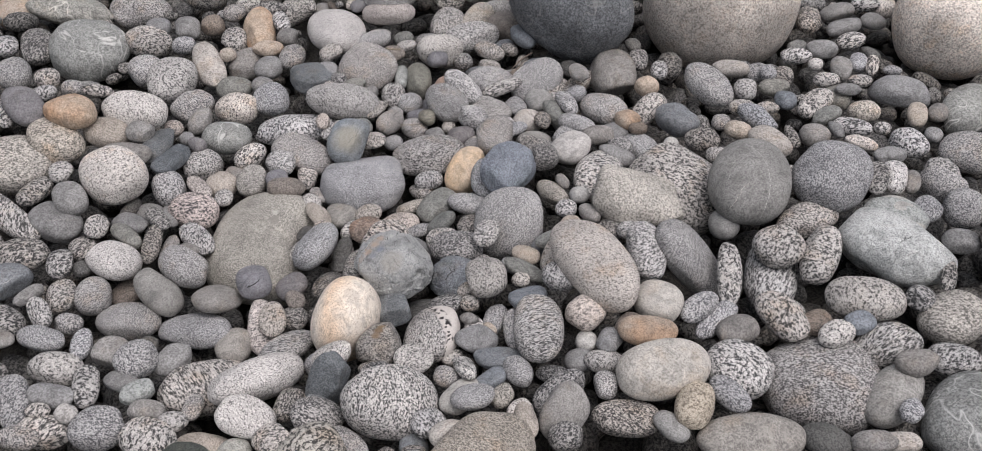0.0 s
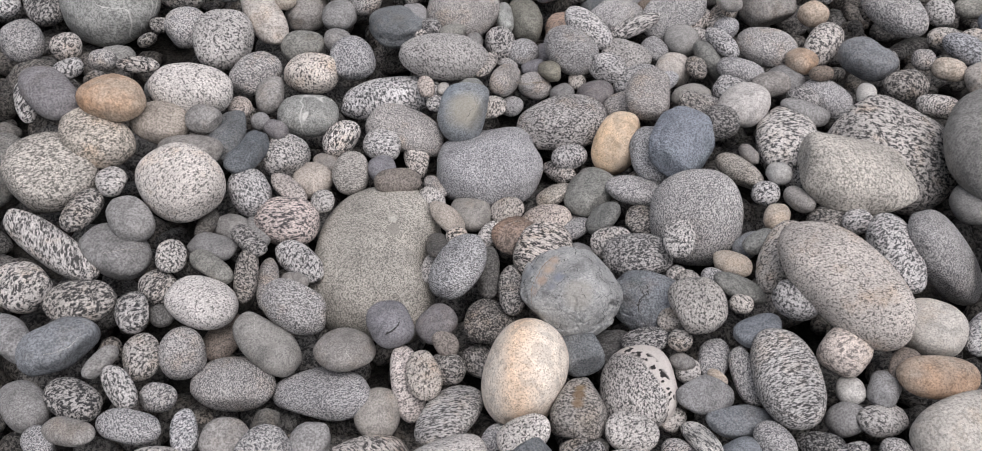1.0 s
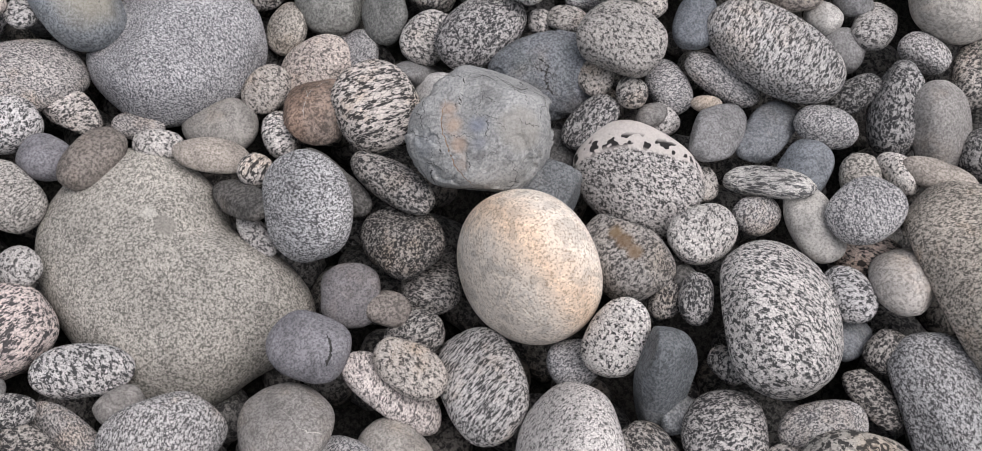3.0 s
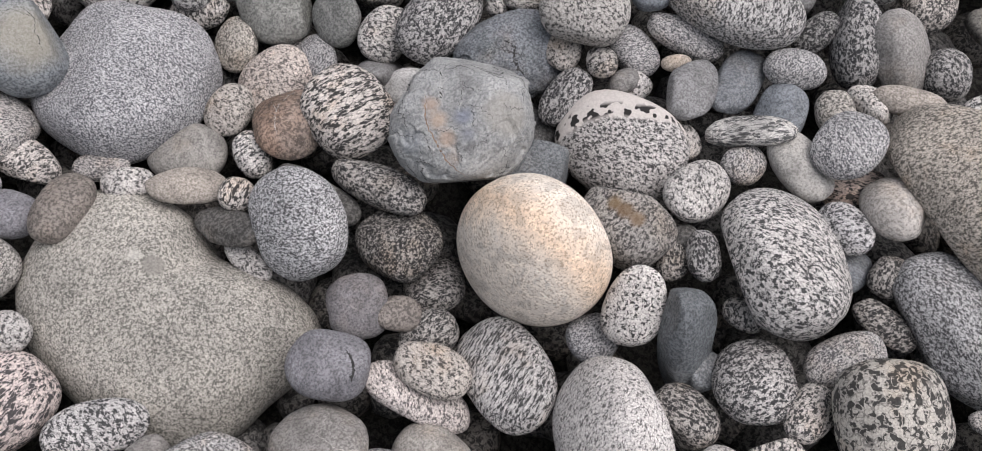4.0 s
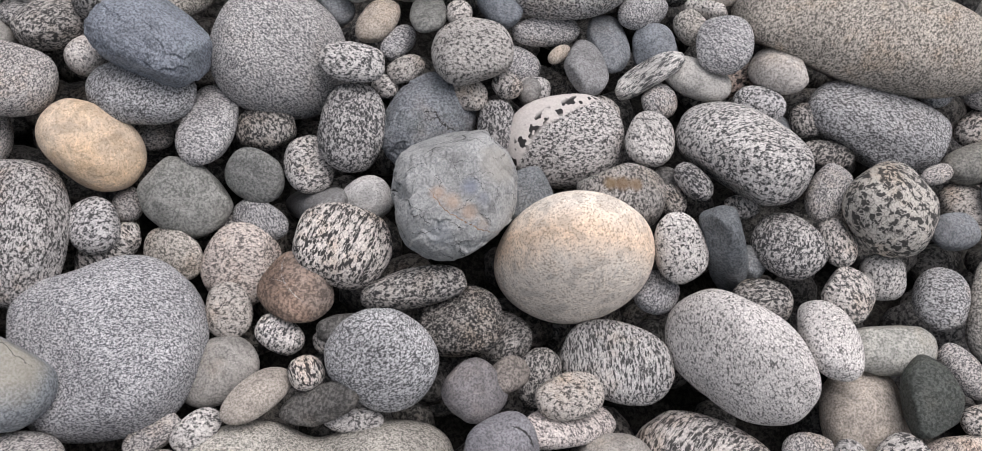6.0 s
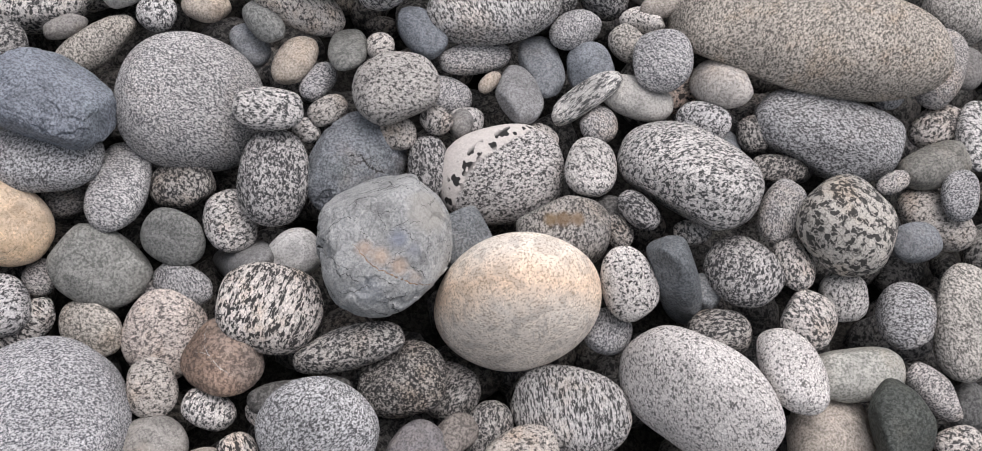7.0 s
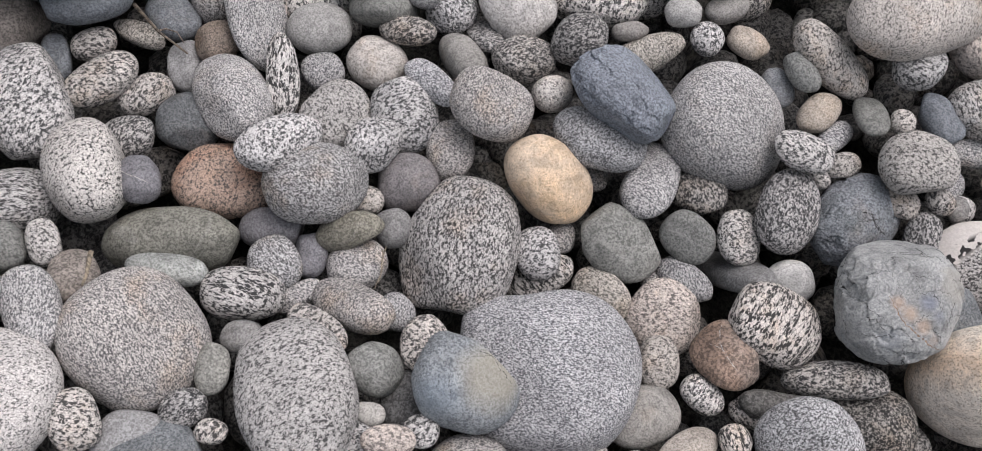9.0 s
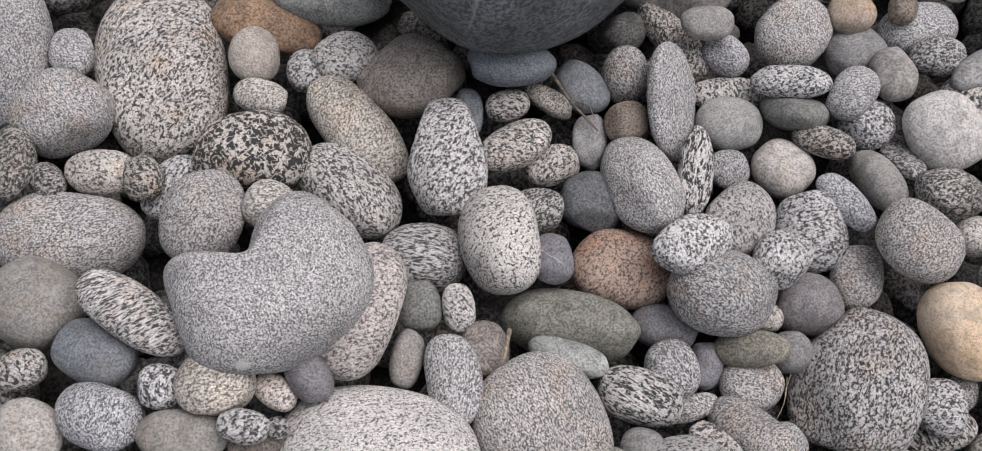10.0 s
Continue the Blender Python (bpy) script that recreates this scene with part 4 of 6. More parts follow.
stone("bk", -0.311, 1.667, -0.023, 0.056, 0.048, 0.038, 254, 9, 25, facets=1, cuts=((0.31, 0.94, 0.13, 0.82), (-0.64, -0.61, -0.47, 0.90)), dents=((-0.76, 0.65, -0.04, -0.10, 0.30),), veins=(((-0.22, 0.66, 0.72), (0.49, 0.42, 0.76), 0.0012, "dark"), ((-0.54, 0.00, 0.84), (-0.33, -0.39, 0.86), 0.0009, "dark"), ((-0.67, -0.09, 0.73), (-0.48, -0.43, 0.76), 0.0007, "dark"), ((-0.40, 0.34, 0.85), (0.02, 0.66, 0.75), 0.0006, "dark"),))
stone("gf", -0.646, 1.165, -0.076, 0.065, 0.046, 0.029, 340, -12, -12)
stone("wc", -0.130, 2.087, -0.025, 0.043, 0.065, 0.046, 293, -9, -1)
stone("gf", 0.263, 1.837, -0.044, 0.046, 0.060, 0.029, 70, 6, -10)
stone("gy", -0.620, 2.057, -0.049, 0.061, 0.045, 0.034, 82, -1, -3, coarse=True)
stone("gf", -0.144, 2.584, -0.019, 0.054, 0.051, 0.038, 309, 0, 0, cuts=((-0.69, 0.71, 0.13, 0.82), (0.77, 0.57, 0.29, 0.90),))
stone("bg", -0.041, 2.286, -0.044, 0.073, 0.040, 0.026, 241, -24, 14)
stone("pk", -0.269, 2.179, 0.031, 0.038, 0.071, 0.028, 273, 1, 0)
stone("pl", -0.987, 1.664, 0.063, 0.038, 0.070, 0.028, 42, 6, 1, coarse=True)
stone("gn", 0.166, 1.811, -0.067, 0.040, 0.066, 0.021, 89, 53, 14)
stone("rb", -0.096, 1.954, -0.072, 0.058, 0.046, 0.034, 283, 0, 0)
stone("gb", -0.329, 1.316, -0.030, 0.055, 0.051, 0.029, 236, 39, 21)
stone("gf", 1.024, 1.626, -0.020, 0.059, 0.065, 0.036, 51, -14, -6, coarse=True)
stone("be", -0.431, 0.850, -0.059, 0.056, 0.047, 0.035, 172, -1, 0)
stone("gf", -1.153, 1.948, -0.018, 0.044, 0.059, 0.033, 25, 3, 0, coarse=True)
stone("gs", 0.663, 1.067, -0.029, 0.043, 0.059, 0.032, 111, -2, 1, coarse=True)
stone("gy", -0.113, 1.372, -0.109, 0.027, 0.094, 0.018, 295, -55, 3)
stone("gl", 0.129, 1.279, -0.001, 0.064, 0.031, 0.025, 240, 4, 20, dents=((-0.08, 0.99, -0.09, 0.22, 0.80),))
stone("bo", -0.873, 1.632, 0.072, 0.059, 0.043, 0.031, 345, -1, 2, coarse=True)
stone("gc", 0.597, 1.260, 0.002, 0.071, 0.035, 0.027, 245, 0, 12, coarse=True)
stone("gc", -0.120, 2.260, -0.039, 0.042, 0.064, 0.028, 344, 12, 15)
stone("gs", -0.349, 1.086, -0.062, 0.059, 0.041, 0.020, 239, 20, -13)
stone("y2", -0.053, 1.597, -0.052, 0.042, 0.059, 0.036, 325, 30, -3, square=2.5, cuts=((0.53, 0.84, -0.13, 0.92),), veins=(((-0.73, -0.07, 0.68), (-0.22, -0.52, 0.82), 0.0008, "rust"),))
stone("gf", -0.510, 1.845, -0.023, 0.055, 0.043, 0.032, 103, 0, -2, coarse=True)
stone("bl", 0.416, 1.750, -0.022, 0.053, 0.044, 0.033, 117, 1, -1, coarse=True)
stone("sw", -0.581, 1.686, -0.031, 0.052, 0.044, 0.032, 359, 1, 7, veins=(((-0.50, -0.48, 0.72), (0.93, -0.29, 0.24), 0.0014, "pale"), ((-0.18, -0.25, 0.95), (0.74, -0.64, -0.20), 0.0012, "pale"),))
stone("wb", 0.170, 1.651, -0.029, 0.051, 0.045, 0.028, 223, 15, 14)
stone("gr", 0.633, 0.958, -0.030, 0.038, 0.064, 0.029, 137, -10, 0, coarse=True)
stone("ro", 0.047, 2.438, -0.036, 0.068, 0.034, 0.025, 273, -1, 2)
stone("gr", -0.351, 2.489, -0.006, 0.051, 0.044, 0.033, 53, 0, 0, cuts=((-0.96, -0.21, -0.18, 0.86), (0.44, -0.85, 0.29, 0.90),))
stone("gy", -0.844, 1.378, -0.023, 0.039, 0.057, 0.028, 59, 4, -3, coarse=True, veins=(((-0.62, -0.05, 0.78), (0.59, -0.74, 0.33), 0.0009, "pale"),))
stone("pd", -0.594, 1.445, -0.048, 0.052, 0.043, 0.032, 336, 0, 0)
stone("wc", -0.588, 1.815, -0.034, 0.042, 0.053, 0.031, 73, 1, 1, coarse=True)
stone("wg", -0.697, 1.277, -0.032, 0.055, 0.040, 0.029, 336, 4, 0)
stone("gf", -0.224, 2.369, 0.023, 0.054, 0.040, 0.030, 194, 0, 1)
stone("bw", -0.203, 1.345, -0.038, 0.042, 0.052, 0.023, 341, 6, -3)
stone("gc", 0.276, 1.252, 0.016, 0.035, 0.062, 0.026, 2, 13, 5)
stone("gf", 0.919, 1.408, -0.004, 0.052, 0.041, 0.031, 53, 0, -2, coarse=True)
stone("gf", -0.688, 1.815, -0.027, 0.052, 0.041, 0.030, 57, -1, -1, coarse=True)
stone("gf", -0.841, 1.971, -0.020, 0.041, 0.052, 0.031, 19, 2, 0, coarse=True)
stone("bl", -0.883, 1.211, -0.028, 0.037, 0.056, 0.027, 123, 0, 1, coarse=True, veins=(((-0.64, 0.28, 0.71), (-0.51, -0.55, 0.67), 0.0009, "pale"),))
stone("gc", 0.488, 1.100, 0.004, 0.058, 0.036, 0.026, 299, -1, 2, coarse=True)
stone("gf", 0.911, 1.493, -0.010, 0.048, 0.042, 0.031, 294, 0, 1, coarse=True)
stone("gc", -0.656, 1.503, -0.035, 0.048, 0.035, 0.030, 293, 2, 0)
stone("be", -0.814, 1.624, 0.022, 0.039, 0.052, 0.029, 61, 2, 1, coarse=True)
stone("gf", 0.109, 1.956, -0.035, 0.046, 0.071, 0.017, 313, 32, 44)
stone("gf", 0.010, 1.668, -0.010, 0.040, 0.050, 0.026, 348, 19, -3)
stone("gn", -0.111, 1.508, -0.077, 0.049, 0.041, 0.023, 244, 18, 8, cuts=((-0.84, -0.53, -0.09, 0.88), (0.60, 0.79, 0.10, 0.90),))
stone("gr", -0.595, 1.205, -0.045, 0.033, 0.059, 0.024, 46, 14, -3, cuts=((0.88, 0.38, 0.29, 0.85), (0.07, -1.00, 0.02, 0.90),), veins=(((0.78, 0.61, 0.16), (-0.23, 0.25, 0.94), 0.0010, "pale"),))
stone("gf", 0.331, 1.689, -0.055, 0.036, 0.054, 0.027, 37, -2, 1)
stone("gs", -0.161, 2.162, -0.055, 0.040, 0.048, 0.030, 18, 0, 0)
stone("gb", -0.006, 1.541, -0.033, 0.056, 0.040, 0.027, 265, -16, 7, cuts=((0.06, -0.90, -0.43, 0.95),))
stone("gc", 0.366, 1.832, -0.042, 0.032, 0.060, 0.024, 145, -5, 1, coarse=True)
stone("wb", 0.601, 1.649, -0.013, 0.038, 0.051, 0.028, 32, 2, 1, coarse=True)
stone("gc", 0.741, 1.813, -0.013, 0.031, 0.060, 0.023, 140, -6, 1, coarse=True)
stone("gc", 0.012, 1.768, -0.060, 0.040, 0.046, 0.029, 283, 4, -2)
stone("gb", -0.558, 1.253, -0.026, 0.036, 0.051, 0.027, 64, 13, -4)
stone("gf", -0.035, 1.476, -0.053, 0.054, 0.034, 0.018, 350, -11, 8)
stone("bg", 0.007, 0.524, -0.022, 0.045, 0.041, 0.030, 320, 0, 0)
stone("gc", 0.524, 1.279, 0.005, 0.045, 0.047, 0.031, 112, -5, -9, coarse=True)
stone("gd", 0.853, 2.272, -0.029, 0.033, 0.055, 0.025, 346, 6, 1, coarse=True)
stone("gl", -0.003, 1.845, -0.055, 0.048, 0.037, 0.023, 334, 8, 12)
stone("wh", 0.284, 1.127, 0.008, 0.042, 0.043, 0.030, 59, -4, -4)
stone("gc", -0.964, 1.322, -0.030, 0.050, 0.036, 0.027, 316, 0, 2, coarse=True)
stone("gd", -0.064, 1.324, -0.036, 0.049, 0.036, 0.024, 170, -11, 9)
stone("gl", -0.009, 1.190, 0.009, 0.039, 0.045, 0.025, 4, 1, -8)
stone("gc", 0.420, 1.208, -0.000, 0.023, 0.078, 0.017, 350, 8, 1, coarse=True)
stone("bg", -0.350, 0.696, -0.017, 0.059, 0.030, 0.022, 153, -1, 3)
stone("bl", 0.081, 2.146, -0.014, 0.032, 0.054, 0.024, 24, 0, 1)
stone("hk", -0.184, 1.053, -0.017, 0.036, 0.046, 0.027, 344, -5, -11, cuts=((0.77, 0.60, 0.21, 0.80), (-0.92, 0.36, 0.17, 0.82), (-0.09, -0.93, -0.36, 0.90),), dents=((0.02, 0.57, 0.82, 0.06, 0.30),))
stone("gc", -0.067, 1.894, -0.021, 0.053, 0.032, 0.023, 327, -16, 24)
stone("gs", -0.341, 2.376, 0.043, 0.028, 0.061, 0.021, 347, 3, 0)
stone("gc", -0.610, 1.591, -0.039, 0.042, 0.040, 0.029, 63, 8, 0)
stone("gc", 0.901, 1.656, -0.017, 0.038, 0.045, 0.028, 17, 1, 1, coarse=True)
stone("gy", -0.490, 1.188, -0.044, 0.046, 0.043, 0.019, 321, -22, -8, cuts=((-0.77, -0.59, -0.25, 0.90), (0.77, 0.59, 0.25, 0.92),), veins=(((0.20, 0.03, 0.98), (0.78, -0.42, 0.47), 0.0007, "pale"),))
stone("gd", 0.207, 0.895, -0.015, 0.056, 0.030, 0.021, 190, -18, -12)
stone("gf", -0.079, 0.609, 0.005, 0.030, 0.055, 0.023, 233, 4, 1)
stone("gc", 0.756, 1.026, -0.023, 0.047, 0.035, 0.026, 354, -1, -1, coarse=True)
stone("ds", -0.290, 1.234, -0.061, 0.044, 0.037, 0.024, 259, 1, -12)
stone("gf", -0.600, 0.894, -0.037, 0.038, 0.043, 0.028, 87, 0, 0, coarse=True)
stone("bd", -0.255, 0.962, -0.011, 0.033, 0.059, 0.022, 352, 70, 16, label="dark grey-green wedge-shaped cobble with flat faces", square=2.8, cuts=((0.63, -0.55, 0.55, 0.76), (0.39, 0.91, -0.14, 0.86), (-0.89, -0.24, -0.38, 0.86),))
stone("gn", -0.609, 1.892, -0.028, 0.037, 0.044, 0.027, 86, 1, 1, coarse=True)
stone("gc", -0.507, 0.855, -0.017, 0.047, 0.034, 0.025, 335, -1, 1, coarse=True)
stone("gn", 0.824, 1.896, -0.050, 0.037, 0.043, 0.028, 335, 1, 0, coarse=True)
stone("gf", -0.493, 2.031, -0.017, 0.046, 0.034, 0.025, 83, -1, -3, coarse=True)
stone("gd", -0.864, 1.279, -0.021, 0.033, 0.049, 0.022, 93, 3, -1, coarse=True)
stone("gb", 0.591, 1.733, -0.002, 0.051, 0.030, 0.022, 304, -2, 3, coarse=True)
stone("bd", -0.698, 1.610, 0.003, 0.054, 0.028, 0.020, 263, -6, 0, square=2.8)
stone("gy", 0.939, 2.310, -0.025, 0.030, 0.049, 0.022, 106, -4, 2, coarse=True)
stone("gc", 0.144, 1.960, -0.064, 0.030, 0.049, 0.022, 118, -3, 1, coarse=True)
stone("wg", -0.367, 0.887, -0.004, 0.034, 0.046, 0.021, 256, -16, 16)
stone("bg", -0.502, 1.552, -0.050, 0.033, 0.045, 0.024, 360, 13, 5, cuts=((-0.85, -0.46, -0.23, 0.87), (0.98, 0.03, 0.19, 0.92),))
stone("gd", 0.214, 1.975, -0.056, 0.060, 0.024, 0.018, 233, -2, 3)
stone("gd", 0.107, 0.942, -0.009, 0.050, 0.029, 0.031, 33, -1, -28, cuts=((0.65, -0.76, -0.04, 0.74), (0.60, 0.80, 0.01, 0.74),))
stone("gf", -0.746, 0.944, -0.033, 0.027, 0.055, 0.020, 25, 5, -1, coarse=True)
stone("gy", 0.936, 2.225, -0.024, 0.028, 0.053, 0.020, 111, -6, 2, coarse=True)
stone("gf", -0.433, 2.367, 0.016, 0.032, 0.045, 0.024, 0, 1, 0, cuts=((-0.47, 0.88, -0.12, 0.85), (-0.49, -0.85, -0.21, 0.88),))
stone("gy", -0.547, 1.986, -0.024, 0.035, 0.042, 0.026, 352, 1, -1, coarse=True)
stone("wg", 1.087, 2.362, -0.034, 0.036, 0.040, 0.027, 341, 1, 0, coarse=True)
stone("gd", 0.091, 1.639, -0.026, 0.034, 0.043, 0.025, 26, 14, 10)
stone("gc", -0.657, 2.118, -0.016, 0.045, 0.032, 0.024, 102, 0, -4, coarse=True)
stone("wb", 0.588, 2.000, -0.028, 0.048, 0.029, 0.020, 169, 5, 2, coarse=True)
stone("bo", 0.254, 1.041, 0.025, 0.049, 0.029, 0.020, 351, 2, -1)
stone("pl", -0.067, 1.754, -0.073, 0.039, 0.036, 0.025, 279, 8, -2)
stone("gd", -0.263, 0.895, -0.011, 0.038, 0.042, 0.022, 297, -19, 3)
stone("gb", 0.138, 2.017, -0.055, 0.036, 0.030, 0.027, 14, -3, -3)
stone("bd", -0.035, 2.009, -0.060, 0.038, 0.036, 0.026, 269, 3, -10)
stone("gy", 0.276, 1.755, -0.067, 0.039, 0.035, 0.026, 298, 0, 0)
stone("wb", 0.084, 1.811, -0.067, 0.036, 0.038, 0.029, 331, 1, -5)
stone("gy", -0.652, 1.741, -0.023, 0.028, 0.043, 0.023, 0, -1, -12, coarse=True)
stone("dg", -0.431, 0.807, -0.006, 0.029, 0.046, 0.022, 241, 1, 1, cuts=((0.52, 0.84, 0.16, 0.66), (-0.79, -0.61, -0.10, 0.74), (0.60, -0.77, -0.20, 0.82),))
stone("pk", -0.404, 1.142, -0.069, 0.025, 0.054, 0.015, 14, 22, 14)
stone("gd", 0.461, 1.674, -0.020, 0.040, 0.033, 0.024, 5, -1, -1, coarse=True)
stone("gr", -0.306, 1.475, -0.079, 0.041, 0.033, 0.020, 293, 9, -6, cuts=((0.18, -0.96, -0.20, 0.85),))
stone("yb", 0.306, 0.903, 0.012, 0.045, 0.030, 0.022, 245, 0, 2, coarse=True)
stone("gl", -0.706, 1.012, -0.036, 0.031, 0.043, 0.023, 73, 2, 1, coarse=True)
stone("gy", -0.905, 1.123, -0.042, 0.046, 0.029, 0.022, 303, 0, 2)
stone("gf", -0.575, 1.019, -0.021, 0.038, 0.035, 0.026, 53, 0, 0, coarse=True)
stone("gd", 0.145, 1.684, -0.062, 0.056, 0.024, 0.012, 12, 3, 35)
stone("gf", -0.715, 1.204, -0.054, 0.032, 0.041, 0.026, 16, 12, 1)
stone("gd", -0.843, 1.127, -0.041, 0.046, 0.029, 0.021, 327, -1, 2, coarse=True)
stone("rs", -0.238, 1.394, -0.048, 0.041, 0.036, 0.018, 230, 3, -5, cuts=((0.77, 0.62, 0.11, 0.85),), dents=((-0.83, 0.18, 0.53, 0.15, 0.50),), veins=(((-0.51, -0.27, 0.82), (0.48, -0.36, 0.80), 0.0012, "pale"), ((-0.55, 0.43, 0.71), (0.07, -0.27, 0.96), 0.0009, "pale"), ((-0.35, -0.68, 0.64), (0.05, 0.04, 1.00), 0.0008, "rust"),))
stone("gr", 0.114, 1.884, -0.053, 0.040, 0.032, 0.024, 283, 5, 2)
stone("bw", -0.236, 1.903, -0.049, 0.029, 0.044, 0.023, 3, -5, 5)
stone("pn", -0.377, 0.818, -0.023, 0.028, 0.045, 0.021, 354, -2, 1, cuts=((0.94, 0.03, 0.35, 0.78),))
stone("gy", -0.875, 2.195, -0.020, 0.032, 0.040, 0.024, 16, 2, 0, coarse=True)
stone("bl", -0.379, 2.399, 0.015, 0.040, 0.032, 0.024, 277, 0, 0)
stone("gy", -0.950, 1.231, -0.031, 0.026, 0.049, 0.019, 35, 4, 0, coarse=True)
stone("br", -0.670, 1.253, -0.088, 0.046, 0.028, 0.020, 56, -1, -1)
stone("gy", -0.794, 2.182, -0.017, 0.032, 0.039, 0.024, 15, 2, 0, coarse=True)
stone("wc", 0.798, 1.474, 0.021, 0.028, 0.045, 0.021, 339, 4, 0, coarse=True)
stone("gl", -0.236, 0.661, -0.036, 0.030, 0.042, 0.022, 310, 0, 1)
stone("gc", -0.005, 2.107, -0.038, 0.046, 0.027, 0.020, 318, -1, -1)
stone("bd", -0.662, 1.572, -0.008, 0.050, 0.025, 0.017, 248, 0, 1, square=2.8)
stone("gy", -0.814, 1.414, 0.010, 0.041, 0.030, 0.022, 304, 0, 8, coarse=True)
stone("gl", 0.034, 2.329, -0.029, 0.032, 0.038, 0.024, 53, 0, 0)
stone("bg", 0.849, 1.788, -0.019, 0.031, 0.038, 0.023, 97, -1, 1, coarse=True)
stone("gd", -0.589, 2.257, 0.004, 0.045, 0.026, 0.019, 4, -1, 1, coarse=True)
stone("gf", -0.293, 2.080, 0.007, 0.027, 0.044, 0.020, 299, 1, 0)
stone("gy", 0.858, 1.995, -0.024, 0.027, 0.044, 0.021, 158, -5, 0, coarse=True)
stone("gf", -0.233, 1.789, -0.051, 0.025, 0.048, 0.024, 338, -13, 2)
stone("gf", 0.384, 1.111, -0.015, 0.053, 0.022, 0.016, 44, -1, -5, coarse=True)
stone("dk", -0.119, 1.187, -0.081, 0.035, 0.033, 0.025, 356, 0, 0)
stone("gc", -0.039, 1.796, -0.044, 0.039, 0.030, 0.026, 334, -9, 11)
stone("gr", -0.443, 1.103, -0.077, 0.031, 0.038, 0.023, 351, 0, 0)
stone("bw", -0.524, 1.642, -0.048, 0.029, 0.041, 0.021, 334, 4, 1)
stone("bl", 0.014, 1.027, -0.023, 0.025, 0.046, 0.013, 93, 4, -4)
stone("br", -0.732, 2.202, -0.014, 0.036, 0.032, 0.024, 105, 0, -1, coarse=True)
stone("gc", -1.227, 2.083, -0.018, 0.029, 0.039, 0.022, 23, 3, -1, coarse=True)
stone("pc", 0.157, 1.097, 0.013, 0.036, 0.032, 0.025, 51, 4, -2)
stone("gd", -0.895, 1.448, 0.001, 0.044, 0.026, 0.019, 69, -2, -3, coarse=True)
stone("gd", -0.252, 1.282, -0.047, 0.020, 0.056, 0.017, 360, -13, -2, cuts=((0.21, 0.97, 0.09, 0.90), (0.72, 0.64, 0.27, 0.90),))
stone("gf", -0.754, 1.076, -0.030, 0.025, 0.046, 0.018, 77, 1, 1)
stone("pk", -0.190, 1.450, -0.089, 0.041, 0.044, 0.020, 321, 4, -19)
stone("gf", 0.659, 2.002, -0.043, 0.031, 0.036, 0.023, 134, -1, 1, coarse=True)
stone("bw", 0.927, 2.142, -0.023, 0.026, 0.043, 0.019, 115, -4, 2, coarse=True)
stone("gr", 0.095, 1.708, -0.050, 0.047, 0.024, 0.022, 212, 0, -19)
stone("gc", -0.567, 1.361, -0.048, 0.025, 0.045, 0.016, 50, 14, -5)
stone("gf", 0.194, 1.758, -0.037, 0.026, 0.042, 0.020, 69, 10, 2)
stone("pl", -0.363, 1.232, -0.054, 0.034, 0.031, 0.018, 205, 0, 19)
stone("pl", -0.425, 1.215, -0.030, 0.031, 0.035, 0.021, 18, 4, 1, veins=(((0.33, -0.33, 0.88), (-0.42, -0.62, 0.66), 0.003, "dark"),))
stone("pk", -0.493, 0.786, -0.024, 0.024, 0.044, 0.018, 353, -2, 0)
stone("gy", -0.023, 1.061, -0.014, 0.027, 0.038, 0.013, 86, 0, -12, cuts=((0.62, -0.77, 0.13, 0.93), (0.79, 0.61, 0.00, 0.80), (-0.73, 0.67, -0.13, 0.90), (0.80, -0.60, 0.01, 0.86), (-0.75, -0.63, 0.20, 0.86),))
stone("bg", -0.377, 2.271, 0.052, 0.028, 0.038, 0.021, 20, 0, 0)
stone("gc", -0.685, 0.894, -0.048, 0.027, 0.040, 0.020, 80, 2, 1, coarse=True)
stone("bw", 0.795, 1.712, -0.011, 0.045, 0.023, 0.017, 339, -2, 0, coarse=True)
stone("gy", 0.873, 1.308, -0.004, 0.038, 0.028, 0.021, 357, -1, -1, coarse=True)
stone("gc", 0.167, 1.729, -0.055, 0.032, 0.033, 0.025, 41, -3, 5)
stone("bl", 0.109, 2.064, -0.061, 0.028, 0.037, 0.021, 323, 1, 1)
stone("gy", 0.112, 0.900, -0.003, 0.035, 0.044, 0.019, 330, 34, 27)
stone("bo", -0.562, 2.064, -0.010, 0.040, 0.026, 0.019, 3, -1, 1, coarse=True)
stone("gc", -1.051, 1.903, -0.005, 0.035, 0.030, 0.022, 118, 0, -1, coarse=True)
stone("gd", 0.371, 2.060, -0.035, 0.040, 0.026, 0.019, 263, 0, 4, coarse=True)
stone("bg", 0.125, 1.487, -0.031, 0.047, 0.024, 0.018, 298, -14, -3)
stone("gy", -0.527, 1.042, -0.045, 0.037, 0.028, 0.020, 69, -1, -1, coarse=True)
stone("gf", -0.024, 1.710, -0.064, 0.029, 0.036, 0.019, 272, 6, 3)
